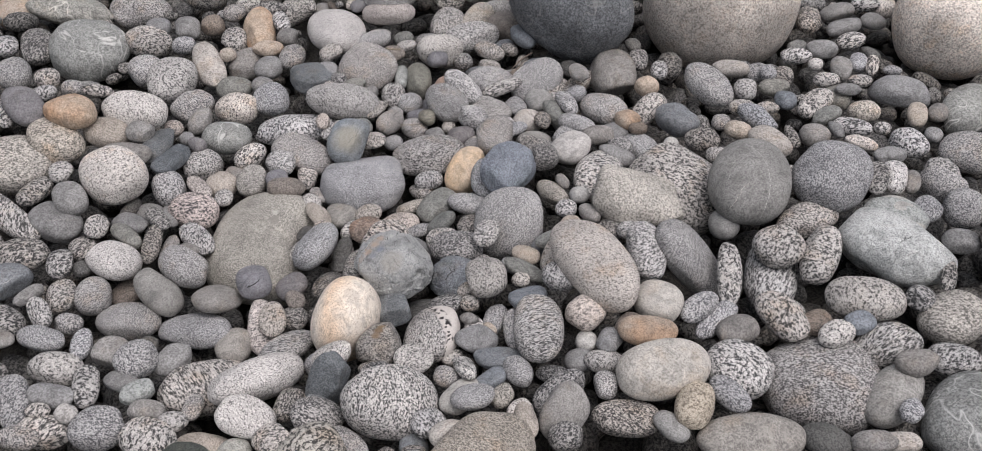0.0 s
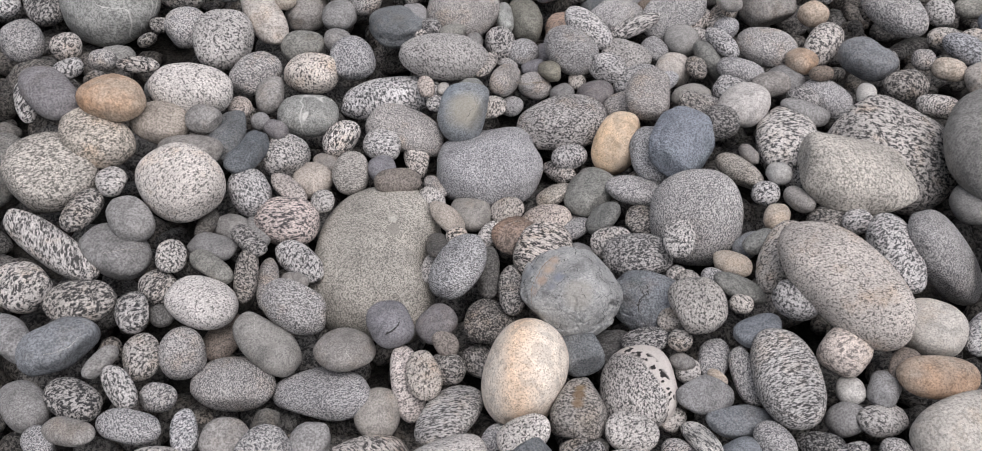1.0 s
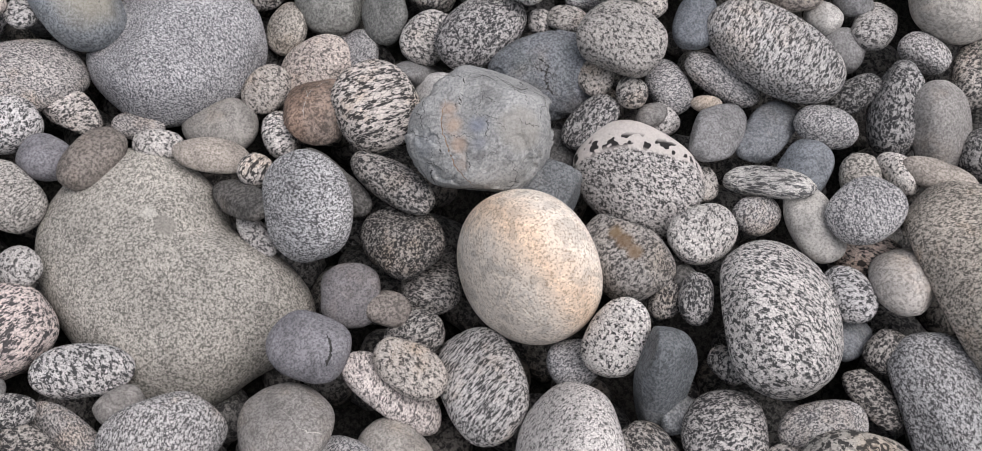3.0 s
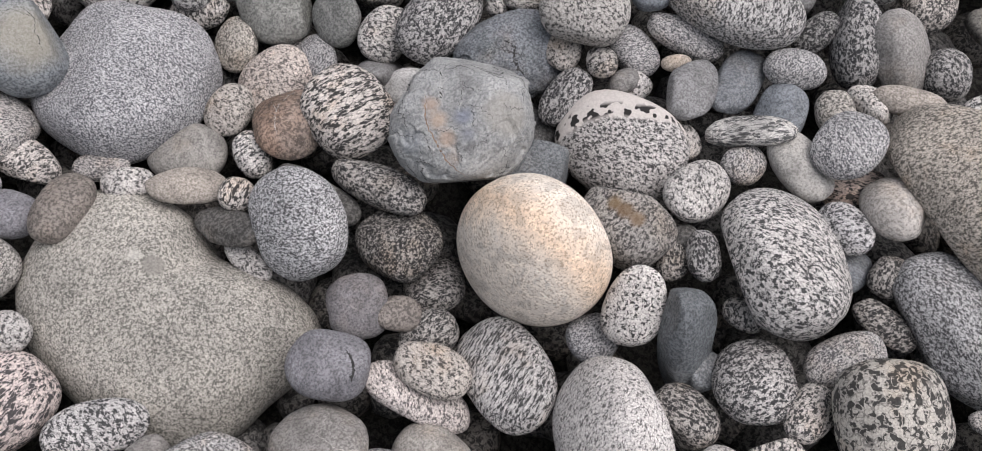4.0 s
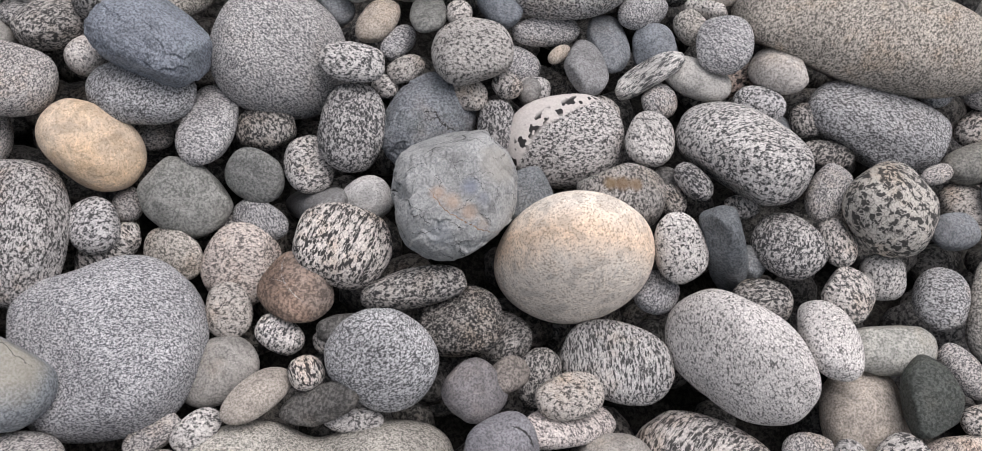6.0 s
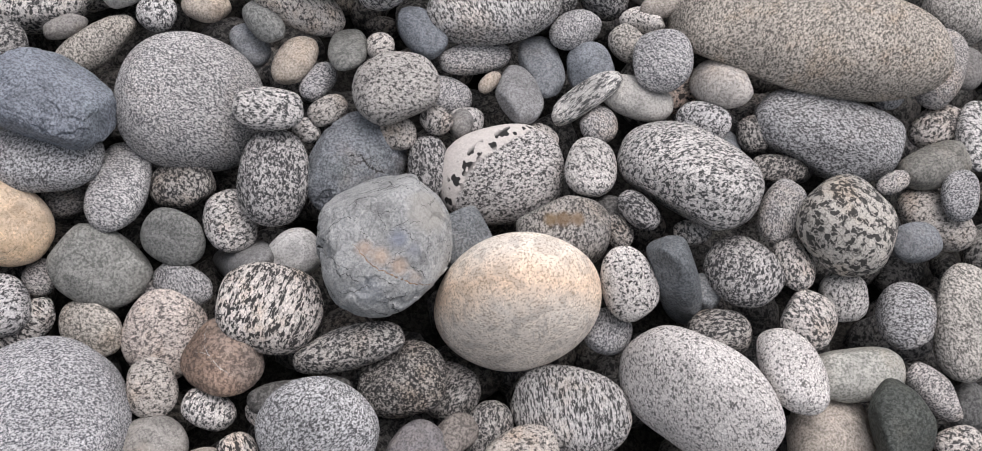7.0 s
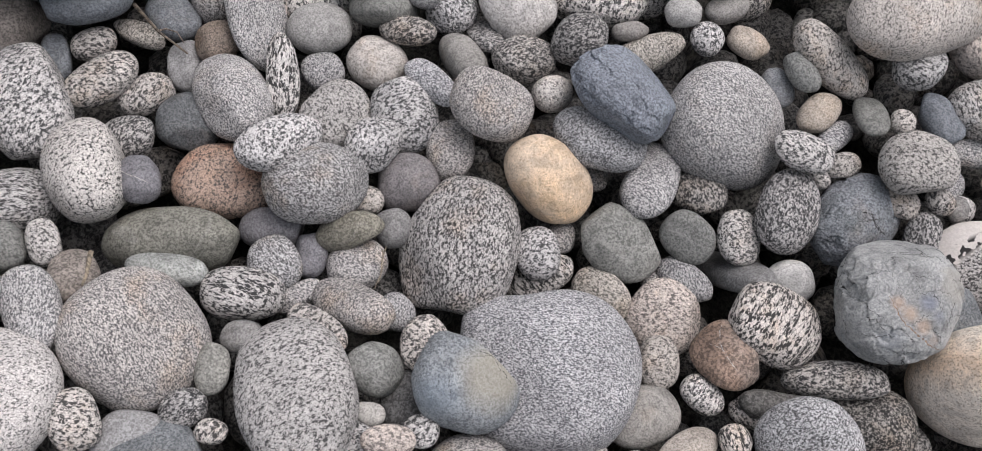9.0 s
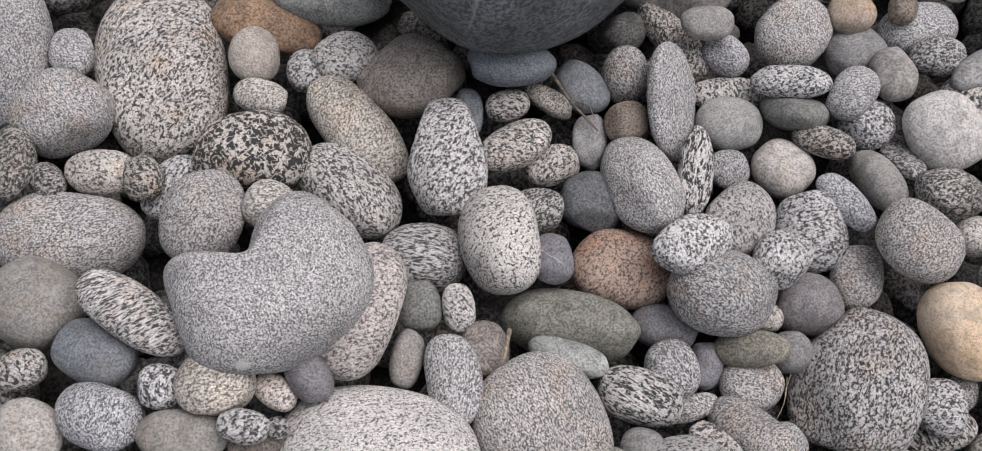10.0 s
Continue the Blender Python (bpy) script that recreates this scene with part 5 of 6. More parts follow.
stone("gy", 0.836, 2.093, -0.023, 0.037, 0.028, 0.021, 359, -1, -1, coarse=True)
stone("gd", 0.753, 1.451, 0.036, 0.021, 0.048, 0.016, 343, 7, 1, coarse=True)
stone("gd", -0.299, 1.189, -0.092, 0.034, 0.030, 0.018, 228, 0, -25)
stone("bw", 0.028, 1.909, -0.029, 0.020, 0.050, 0.015, 285, 15, 4)
stone("gc", 0.118, 1.178, 0.018, 0.029, 0.035, 0.022, 48, 0, 0)
stone("gy", -0.631, 1.055, -0.038, 0.034, 0.030, 0.022, 359, 0, 0, coarse=True)
stone("be", -0.568, 1.555, -0.061, 0.033, 0.031, 0.020, 68, 13, -6)
stone("gd", 0.110, 1.577, -0.004, 0.031, 0.033, 0.028, 256, 9, 2)
stone("gd", 0.233, 1.368, -0.027, 0.033, 0.031, 0.023, 51, 0, 0)
stone("gc", -0.186, 2.435, -0.025, 0.041, 0.024, 0.018, 351, -1, -1)
stone("gy", 0.411, 1.074, -0.003, 0.027, 0.037, 0.020, 114, -1, 1, coarse=True)
stone("gc", 0.173, 1.833, -0.022, 0.047, 0.021, 0.016, 289, -2, -2)
stone("gf", -0.177, 1.792, -0.072, 0.034, 0.030, 0.022, 304, -9, -4)
stone("bw", -0.152, 1.590, -0.103, 0.044, 0.023, 0.015, 294, -1, -20)
stone("be", -0.007, 2.421, -0.014, 0.036, 0.029, 0.021, 217, 8, 1)
stone("gl", 0.596, 1.875, -0.012, 0.029, 0.035, 0.022, 344, 2, 0, coarse=True)
stone("dk", 0.196, 2.034, -0.050, 0.027, 0.029, 0.021, 40, 1, 7)
stone("gc", -0.453, 1.619, -0.046, 0.034, 0.029, 0.021, 343, 3, 2)
stone("gy", 0.703, 1.678, -0.011, 0.030, 0.033, 0.022, 106, -1, 0, coarse=True)
stone("be", 0.965, 1.773, -0.018, 0.023, 0.043, 0.017, 341, 6, 1, coarse=True)
stone("gf", -0.027, 0.913, 0.016, 0.033, 0.031, 0.014, 346, -19, -14)
stone("gb", -0.195, 1.879, -0.056, 0.029, 0.034, 0.025, 305, -1, 1)
stone("wb", -0.058, 0.850, 0.002, 0.027, 0.034, 0.020, 322, -27, -18)
stone("gf", 0.835, 1.387, 0.008, 0.035, 0.028, 0.021, 54, 0, -1, coarse=True)
stone("gy", 0.238, 1.714, -0.036, 0.027, 0.036, 0.020, 113, -1, 1, coarse=True)
stone("gl", -0.657, 2.302, -0.008, 0.029, 0.033, 0.022, 91, 0, 0, coarse=True)
stone("gn", -0.099, 1.430, -0.065, 0.035, 0.028, 0.016, 242, 37, 4)
stone("wb", -0.464, 2.426, 0.005, 0.028, 0.035, 0.020, 316, 1, 0)
stone("gn", 0.059, 1.229, -0.009, 0.023, 0.041, 0.012, 84, 26, 1)
stone("bn", -0.424, 1.516, -0.038, 0.024, 0.040, 0.018, 102, 10, -4)
stone("gc", -0.396, 1.604, -0.070, 0.023, 0.041, 0.015, 2, 13, 8)
stone("gf", 0.366, 0.931, 0.001, 0.040, 0.024, 0.017, 304, -1, 2, coarse=True)
stone("bw", 1.026, 2.345, -0.019, 0.041, 0.023, 0.017, 354, -1, -2, coarse=True)
stone("pl", -0.142, 1.893, -0.076, 0.024, 0.040, 0.022, 360, -17, 0)
stone("gc", -0.641, 0.971, -0.032, 0.043, 0.022, 0.016, 285, 1, 4, coarse=True)
stone("gl", -0.201, 2.503, -0.007, 0.038, 0.025, 0.018, 288, -1, 1)
stone("gd", 0.711, 1.969, -0.031, 0.027, 0.035, 0.020, 344, 2, 0, coarse=True)
stone("gy", -0.399, 1.966, -0.022, 0.035, 0.027, 0.020, 266, 0, 0)
stone("bw", -1.037, 1.673, 0.042, 0.019, 0.049, 0.014, 20, 9, -1, coarse=True)
stone("gl", -0.379, 1.142, -0.048, 0.038, 0.025, 0.014, 275, -3, 10)
stone("gc", -0.135, 0.618, -0.025, 0.037, 0.025, 0.019, 293, 0, -2)
stone("dk", -0.285, 1.326, -0.064, 0.019, 0.049, 0.014, 355, 4, 0)
stone("gb", -0.336, 0.753, -0.015, 0.035, 0.027, 0.020, 153, 0, 1)
stone("gf", -0.209, 0.838, -0.004, 0.022, 0.042, 0.015, 230, -1, -1)
stone("bw", 0.761, 2.054, -0.022, 0.038, 0.024, 0.018, 357, -1, -2, coarse=True)
stone("gf", 0.351, 1.120, 0.005, 0.024, 0.039, 0.018, 131, -3, 1, coarse=True)
stone("gc", 0.161, 1.895, -0.062, 0.045, 0.021, 0.015, 289, -2, -2)
stone("gc", -0.768, 1.198, -0.048, 0.036, 0.025, 0.020, 282, -4, 6)
stone("gc", -0.135, 1.599, -0.078, 0.027, 0.033, 0.018, 278, 3, -11)
stone("gr", -0.426, 2.284, 0.036, 0.023, 0.040, 0.017, 16, 1, 0)
stone("gn", -0.185, 0.656, -0.012, 0.040, 0.023, 0.017, 279, -1, -3, veins=(((-0.32, -0.00, 0.95), (0.57, -0.13, 0.81), 0.0005, "dark"),))
stone("gy", 0.269, 1.621, -0.026, 0.022, 0.041, 0.016, 57, 2, 2, coarse=True)
stone("wh", -0.048, 0.940, -0.016, 0.023, 0.039, 0.016, 323, -2, 1)
stone("gc", -0.010, 1.318, 0.004, 0.025, 0.035, 0.015, 351, 2, -3)
stone("bw", -0.545, 2.181, 0.006, 0.021, 0.042, 0.016, 23, 7, 1, coarse=True)
stone("gd", -0.042, 1.419, -0.063, 0.033, 0.027, 0.020, 258, 0, 0)
stone("gl", -0.124, 1.012, -0.010, 0.033, 0.027, 0.015, 334, 3, 0)
stone("gf", 0.050, 1.740, -0.041, 0.045, 0.020, 0.013, 228, 8, -6)
stone("gc", -0.092, 1.374, -0.059, 0.033, 0.027, 0.016, 189, -18, 6)
stone("gn", -0.689, 1.333, -0.016, 0.045, 0.020, 0.015, 319, -1, 4, facets=3)
stone("wc", -0.256, 1.013, -0.006, 0.026, 0.035, 0.017, 280, 21, -5)
stone("bo", 0.371, 1.920, -0.030, 0.029, 0.030, 0.022, 122, 0, 0, coarse=True)
stone("gd", -0.786, 1.258, -0.024, 0.025, 0.035, 0.018, 21, 7, 1, coarse=True)
stone("gy", -0.733, 1.613, 0.034, 0.028, 0.031, 0.021, 63, 1, 0, coarse=True)
stone("gn", 0.755, 1.762, -0.015, 0.022, 0.039, 0.016, 120, -5, 2, coarse=True)
stone("gf", 0.909, 2.023, -0.022, 0.038, 0.023, 0.017, 253, -1, 5, coarse=True)
stone("gy", 1.017, 2.252, -0.022, 0.032, 0.027, 0.020, 360, 0, -1, coarse=True)
stone("gy", -0.689, 0.951, -0.030, 0.041, 0.021, 0.015, 345, -1, 3, coarse=True)
stone("gc", -0.164, 0.599, -0.005, 0.045, 0.019, 0.014, 155, -2, 4)
stone("gn", 0.669, 1.889, -0.016, 0.037, 0.023, 0.017, 358, -1, -2, coarse=True)
stone("gy", 0.676, 0.996, 0.006, 0.023, 0.037, 0.017, 111, -2, 1, coarse=True)
stone("gf", 0.040, 1.095, -0.026, 0.020, 0.043, 0.014, 5, 11, -3)
stone("gc", -0.265, 0.847, -0.005, 0.033, 0.021, 0.016, 172, -8, -13)
stone("bl", 0.063, 1.149, -0.003, 0.034, 0.021, 0.017, 205, 3, -2)
stone("gy", -0.693, 1.373, -0.021, 0.039, 0.022, 0.016, 339, -1, 2)
stone("gd", 0.280, 1.666, -0.036, 0.033, 0.026, 0.019, 293, -1, -1)
stone("gd", -0.312, 0.933, -0.030, 0.025, 0.030, 0.018, 342, -3, -6)
stone("gf", -0.685, 2.255, -0.007, 0.029, 0.029, 0.021, 74, 0, 0, coarse=True)
stone("gf", -0.777, 2.088, -0.015, 0.027, 0.031, 0.020, 86, 0, 0, coarse=True)
stone("gf", -0.071, 2.614, -0.019, 0.033, 0.025, 0.019, 210, 0, 1)
stone("pd", -0.029, 0.879, -0.039, 0.034, 0.024, 0.018, 308, -1, -1)
stone("bo", 0.310, 1.776, -0.037, 0.030, 0.028, 0.021, 302, 0, 0)
stone("gd", -0.072, 2.061, -0.043, 0.031, 0.027, 0.020, 293, 0, 0)
stone("gd", -0.079, 1.169, -0.037, 0.038, 0.023, 0.014, 352, -2, -19)
stone("gd", 0.118, 1.779, -0.040, 0.021, 0.040, 0.017, 350, -14, 7)
stone("gd", -0.767, 1.315, -0.038, 0.032, 0.026, 0.019, 316, -1, -1, coarse=True)
stone("gd", -0.637, 1.320, -0.024, 0.019, 0.044, 0.014, 357, 27, 3)
stone("gy", 0.833, 1.585, -0.001, 0.023, 0.036, 0.017, 99, -3, 1, coarse=True)
stone("gy", -0.680, 1.441, -0.049, 0.031, 0.026, 0.019, 325, 0, 1)
stone("gn", -0.298, 1.758, -0.050, 0.030, 0.027, 0.020, 240, 0, 0)
stone("dk", -0.320, 1.723, -0.073, 0.033, 0.024, 0.018, 179, 0, 0)
stone("go", -0.149, 1.807, -0.050, 0.020, 0.041, 0.019, 7, -24, 2)
stone("wc", 0.564, 1.053, 0.007, 0.034, 0.023, 0.017, 35, -1, -2, coarse=True)
stone("bg", -0.166, 1.521, -0.094, 0.028, 0.038, 0.014, 335, -19, -26)
stone("gf", -0.611, 1.320, -0.050, 0.047, 0.017, 0.013, 273, 1, 4)
stone("gc", -0.005, 2.064, -0.061, 0.024, 0.033, 0.018, 33, 0, 1)
stone("gy", 1.014, 1.782, -0.018, 0.024, 0.033, 0.018, 336, 3, 0, coarse=True)
stone("pn", -0.221, 1.982, -0.044, 0.041, 0.018, 0.017, 276, -3, 1, veins=(((-0.37, 0.38, 0.85), (-0.13, -0.96, 0.24), 0.0009, "pale"), ((0.20, 0.40, 0.90), (0.25, -0.91, 0.32), 0.0008, "pale"),))
stone("gy", -0.517, 2.111, 0.000, 0.028, 0.027, 0.020, 347, 0, 0, coarse=True)
stone("gc", -0.092, 0.880, -0.007, 0.024, 0.032, 0.016, 306, -19, 17)
stone("gl", 0.185, 1.009, -0.012, 0.023, 0.033, 0.016, 104, 10, 8)
stone("gy", 0.046, 2.033, -0.068, 0.036, 0.021, 0.015, 195, 0, 2)
stone("bl", 0.682, 1.833, -0.017, 0.031, 0.024, 0.018, 272, -1, 2, coarse=True)
stone("gy", 0.211, 1.943, -0.008, 0.033, 0.022, 0.016, 290, -1, -1)
stone("pl", -0.451, 1.563, -0.053, 0.025, 0.029, 0.019, 18, 0, 0)
stone("sl", -0.042, 0.994, -0.010, 0.016, 0.045, 0.011, 18, -26, -2)
stone("gc", 0.804, 1.930, -0.019, 0.032, 0.023, 0.017, 359, -1, -1, coarse=True)
stone("gc", 0.411, 1.990, -0.027, 0.021, 0.035, 0.016, 352, 5, 0, coarse=True)
stone("be", -0.344, 1.436, -0.047, 0.036, 0.020, 0.011, 309, -5, 13)
stone("dk", -0.359, 1.378, -0.048, 0.018, 0.039, 0.009, 8, -23, -6)
stone("gf", 0.059, 1.872, -0.060, 0.029, 0.024, 0.016, 304, 15, 15)
stone("gc", -0.779, 1.136, -0.027, 0.018, 0.040, 0.013, 34, 4, 0)
stone("be", 0.064, 1.286, -0.022, 0.032, 0.022, 0.013, 323, -3, -7)
stone("gf", -0.143, 1.428, -0.081, 0.020, 0.038, 0.012, 326, -17, -16)
stone("be", 0.542, 1.700, -0.014, 0.029, 0.024, 0.017, 337, -1, 0, coarse=True)
stone("br", 0.074, 1.996, -0.049, 0.025, 0.027, 0.019, 29, 0, 0)
stone("gy", -0.444, 2.231, 0.014, 0.029, 0.024, 0.018, 279, 0, 0)
stone("gd", -0.350, 1.166, -0.069, 0.023, 0.030, 0.017, 248, 16, 12)
stone("br", 0.547, 1.093, -0.005, 0.029, 0.024, 0.018, 50, 0, -1, coarse=True)
stone("bw", -0.864, 1.746, 0.053, 0.037, 0.019, 0.013, 357, -2, 4, coarse=True)
stone("gf", 0.008, 1.135, -0.042, 0.032, 0.022, 0.014, 254, 13, 12)
stone("gf", 0.202, 1.908, -0.046, 0.029, 0.024, 0.018, 243, 0, 0)
stone("gd", 0.109, 0.853, -0.005, 0.029, 0.024, 0.020, 197, 4, 9)
stone("gc", -0.393, 2.013, 0.007, 0.023, 0.030, 0.017, 301, 13, 6)
stone("gl", -0.250, 1.463, -0.066, 0.024, 0.029, 0.015, 285, 15, 10)
stone("wg", 0.789, 1.634, -0.003, 0.035, 0.019, 0.014, 330, -2, 1, coarse=True)
stone("wh", -0.140, 1.314, -0.059, 0.027, 0.025, 0.016, 274, 1, -3)
stone("gd", -0.635, 1.367, -0.005, 0.039, 0.017, 0.013, 314, -1, 4)
stone("gf", 0.043, 0.984, -0.006, 0.030, 0.022, 0.016, 291, -15, 0)
stone("gl", 0.571, 1.792, -0.012, 0.031, 0.022, 0.016, 0, -1, -1, coarse=True)
stone("gf", -0.952, 1.818, 0.019, 0.027, 0.024, 0.018, 346, 0, 1, coarse=True)
stone("gl", -0.860, 1.493, 0.015, 0.028, 0.024, 0.018, 309, 0, 1, coarse=True)
stone("gc", 0.007, 2.365, -0.038, 0.024, 0.028, 0.017, 294, 1, 0)
stone("gl", -0.307, 0.807, -0.012, 0.024, 0.025, 0.018, 268, 9, -4)
stone("gn", -0.227, 2.140, -0.021, 0.027, 0.024, 0.018, 203, 0, 0)
stone("gf", -0.681, 1.063, -0.031, 0.019, 0.034, 0.014, 9, 4, -1, coarse=True)
stone("gf", -0.704, 0.865, -0.027, 0.032, 0.020, 0.015, 353, -1, 2, coarse=True)
stone("bg", -0.192, 2.310, 0.024, 0.026, 0.025, 0.018, 266, 0, 0)
stone("pk", -0.595, 1.503, -0.031, 0.038, 0.017, 0.012, 310, -1, 4)
stone("pl", -0.134, 2.028, -0.018, 0.028, 0.023, 0.018, 194, -3, 0, veins=(((-0.13, -0.67, 0.73), (0.43, 0.56, 0.71), 0.0010, "pale"),))
stone("gc", -0.322, 0.853, -0.009, 0.026, 0.027, 0.015, 231, 3, 3)
stone("gd", 0.741, 1.154, -0.004, 0.023, 0.028, 0.017, 134, -1, 0, coarse=True)
stone("wb", 0.612, 0.860, -0.023, 0.018, 0.034, 0.014, 93, -2, 1, coarse=True)
stone("gf", -0.735, 1.133, -0.053, 0.028, 0.022, 0.017, 341, -4, 0, coarse=True)
stone("gy", -0.544, 1.907, -0.026, 0.024, 0.026, 0.018, 83, 0, 0, coarse=True)
stone("gy", 0.144, 1.019, -0.023, 0.027, 0.023, 0.017, 11, 0, 0)
stone("gy", 0.839, 1.477, 0.010, 0.018, 0.035, 0.013, 340, 6, 1, coarse=True)
stone("bl", 0.001, 0.977, -0.017, 0.028, 0.026, 0.014, 355, -16, -22)
stone("gd", 0.808, 1.205, 0.002, 0.015, 0.041, 0.011, 337, 8, 1, coarse=True)
stone("gn", 0.108, 1.309, -0.004, 0.032, 0.019, 0.014, 204, -1, 2)
stone("wh", 0.175, 1.452, -0.007, 0.024, 0.021, 0.016, 273, -1, -11)
stone("bw", 0.936, 2.000, -0.018, 0.040, 0.015, 0.011, 249, 0, 10, coarse=True)
stone("gc", -1.009, 1.797, 0.018, 0.029, 0.021, 0.016, 41, -1, -1, coarse=True)
stone("br", 0.227, 1.072, 0.009, 0.033, 0.018, 0.013, 235, -1, 3)
stone("gy", -0.822, 1.065, -0.019, 0.034, 0.018, 0.013, 343, -1, 3)
stone("gc", 0.099, 0.796, -0.005, 0.035, 0.017, 0.013, 293, -1, -4)
stone("pn", -0.558, 0.959, -0.031, 0.021, 0.029, 0.015, 128, 0, 1, coarse=True)
stone("bl", 0.030, 2.174, -0.058, 0.018, 0.032, 0.014, 289, 2, 0)
stone("gy", 0.840, 1.878, -0.014, 0.031, 0.019, 0.014, 357, -1, -2, coarse=True)
stone("bn", -0.246, 2.063, -0.024, 0.029, 0.024, 0.014, 190, -11, -7)
stone("gd", -0.197, 2.452, 0.004, 0.021, 0.028, 0.016, 301, 1, 0)
stone("gy", -0.530, 0.921, -0.028, 0.030, 0.019, 0.014, 355, -1, 1, coarse=True)
stone("gy", 0.563, 0.850, -0.008, 0.032, 0.018, 0.013, 4, -1, -2, coarse=True)
stone("gf", -0.226, 0.647, -0.004, 0.019, 0.030, 0.014, 242, 2, 1)
stone("bl", 0.614, 1.087, -0.001, 0.027, 0.021, 0.016, 15, -1, -1, coarse=True)
stone("gf", -0.412, 0.758, -0.013, 0.018, 0.032, 0.013, 294, 0, 1)
stone("bl", 0.103, 1.330, -0.035, 0.020, 0.028, 0.016, 302, 16, 9)
stone("gc", -0.287, 1.353, -0.075, 0.032, 0.021, 0.015, 262, 3, -17)
stone("be", 0.053, 0.876, 0.008, 0.036, 0.016, 0.011, 283, -2, -3)
stone("wg", 0.053, 1.600, -0.037, 0.024, 0.023, 0.020, 315, -6, 1)
stone("gc", 0.046, 2.134, -0.048, 0.028, 0.020, 0.015, 303, -1, 0)
stone("gc", -0.748, 1.351, -0.009, 0.024, 0.031, 0.013, 9, 7, 10)
stone("gy", 0.191, 1.397, -0.010, 0.019, 0.029, 0.014, 32, -2, 1)
stone("gy", -0.129, 1.761, -0.069, 0.024, 0.023, 0.018, 20, -8, -1)
stone("gc", 0.881, 1.922, -0.017, 0.028, 0.019, 0.014, 358, -1, -2, coarse=True)
stone("gy", 0.193, 1.046, 0.002, 0.027, 0.021, 0.014, 236, 8, 5)
stone("gy", -0.077, 0.561, -0.009, 0.020, 0.028, 0.015, 241, 2, 1)
stone("gf", 0.669, 1.962, -0.019, 0.021, 0.026, 0.016, 345, 2, 0, coarse=True)
stone("gb", 0.179, 0.953, -0.002, 0.027, 0.020, 0.015, 271, -1, 0)
stone("gc", -0.415, 2.460, 0.008, 0.025, 0.021, 0.016, 306, 0, 0)
stone("bl", -0.268, 0.718, -0.002, 0.020, 0.026, 0.015, 0, -1, 0)
stone("gf", 0.510, 1.733, -0.014, 0.025, 0.021, 0.016, 75, 0, -1, coarse=True)
stone("pl", -0.172, 1.845, -0.069, 0.026, 0.020, 0.014, 188, 5, 6)
stone("gc", 0.147, 1.420, -0.017, 0.024, 0.022, 0.015, 335, 12, -1)
stone("gy", -0.548, 1.598, -0.063, 0.019, 0.027, 0.014, 68, 1, 1)
stone("gf", -0.284, 1.033, -0.047, 0.023, 0.022, 0.016, 319, 0, 0)
stone("gf", 0.104, 0.740, -0.006, 0.028, 0.018, 0.013, 285, -1, -2)
stone("gc", 0.260, 1.338, -0.006, 0.021, 0.024, 0.016, 324, 0, 0)
stone("gl", 0.627, 1.790, -0.011, 0.027, 0.018, 0.013, 359, -1, -1, coarse=True)
stone("gy", 0.964, 1.682, -0.013, 0.025, 0.020, 0.015, 62, 0, -2, coarse=True)
stone("gc", -0.265, 1.818, -0.036, 0.017, 0.032, 0.010, 331, 2, -5)
stone("gf", -0.141, 1.453, -0.103, 0.018, 0.029, 0.013, 317, 2, -1)
stone("be", -0.653, 2.033, -0.012, 0.023, 0.021, 0.016, 106, 0, -1, coarse=True)
stone("pk", -0.696, 1.695, -0.013, 0.023, 0.021, 0.015, 84, 3, -6)
stone("gd", 0.650, 1.662, -0.004, 0.037, 0.013, 0.010, 278, -2, 8, coarse=True)
stone("pl", -0.343, 2.201, 0.043, 0.026, 0.019, 0.014, 232, 0, 1)
stone("gy", -0.288, 2.130, -0.004, 0.029, 0.017, 0.013, 187, 0, 1)
stone("be", 0.151, 1.370, -0.019, 0.027, 0.019, 0.014, 242, 0, 2)
stone("bg", 0.079, 2.092, -0.062, 0.034, 0.015, 0.011, 257, -2, 1)
stone("gd", -0.366, 1.926, -0.022, 0.023, 0.021, 0.016, 287, 1, 1)
stone("gl", -0.373, 1.350, -0.067, 0.031, 0.013, 0.010, 259, 4, -2)
stone("gf", -0.069, 0.986, -0.023, 0.020, 0.024, 0.013, 74, 4, -6)
stone("gc", -0.266, 1.708, -0.049, 0.025, 0.029, 0.014, 261, 9, 0)
stone("gc", -0.279, 1.414, -0.069, 0.026, 0.018, 0.014, 236, 10, 10)
stone("gf", -0.363, 1.535, -0.073, 0.031, 0.016, 0.011, 298, -1, -3)
stone("gd", -0.155, 0.816, -0.018, 0.015, 0.032, 0.010, 345, -3, -3)
stone("gl", -0.217, 2.101, -0.021, 0.027, 0.017, 0.013, 209, 0, 1)
stone("bl", -0.115, 0.859, -0.033, 0.023, 0.020, 0.015, 350, 0, 0)
stone("wc", 0.045, 0.906, -0.008, 0.017, 0.028, 0.014, 319, -25, 6)
stone("gf", -0.863, 1.061, -0.031, 0.024, 0.019, 0.014, 135, 0, -1)
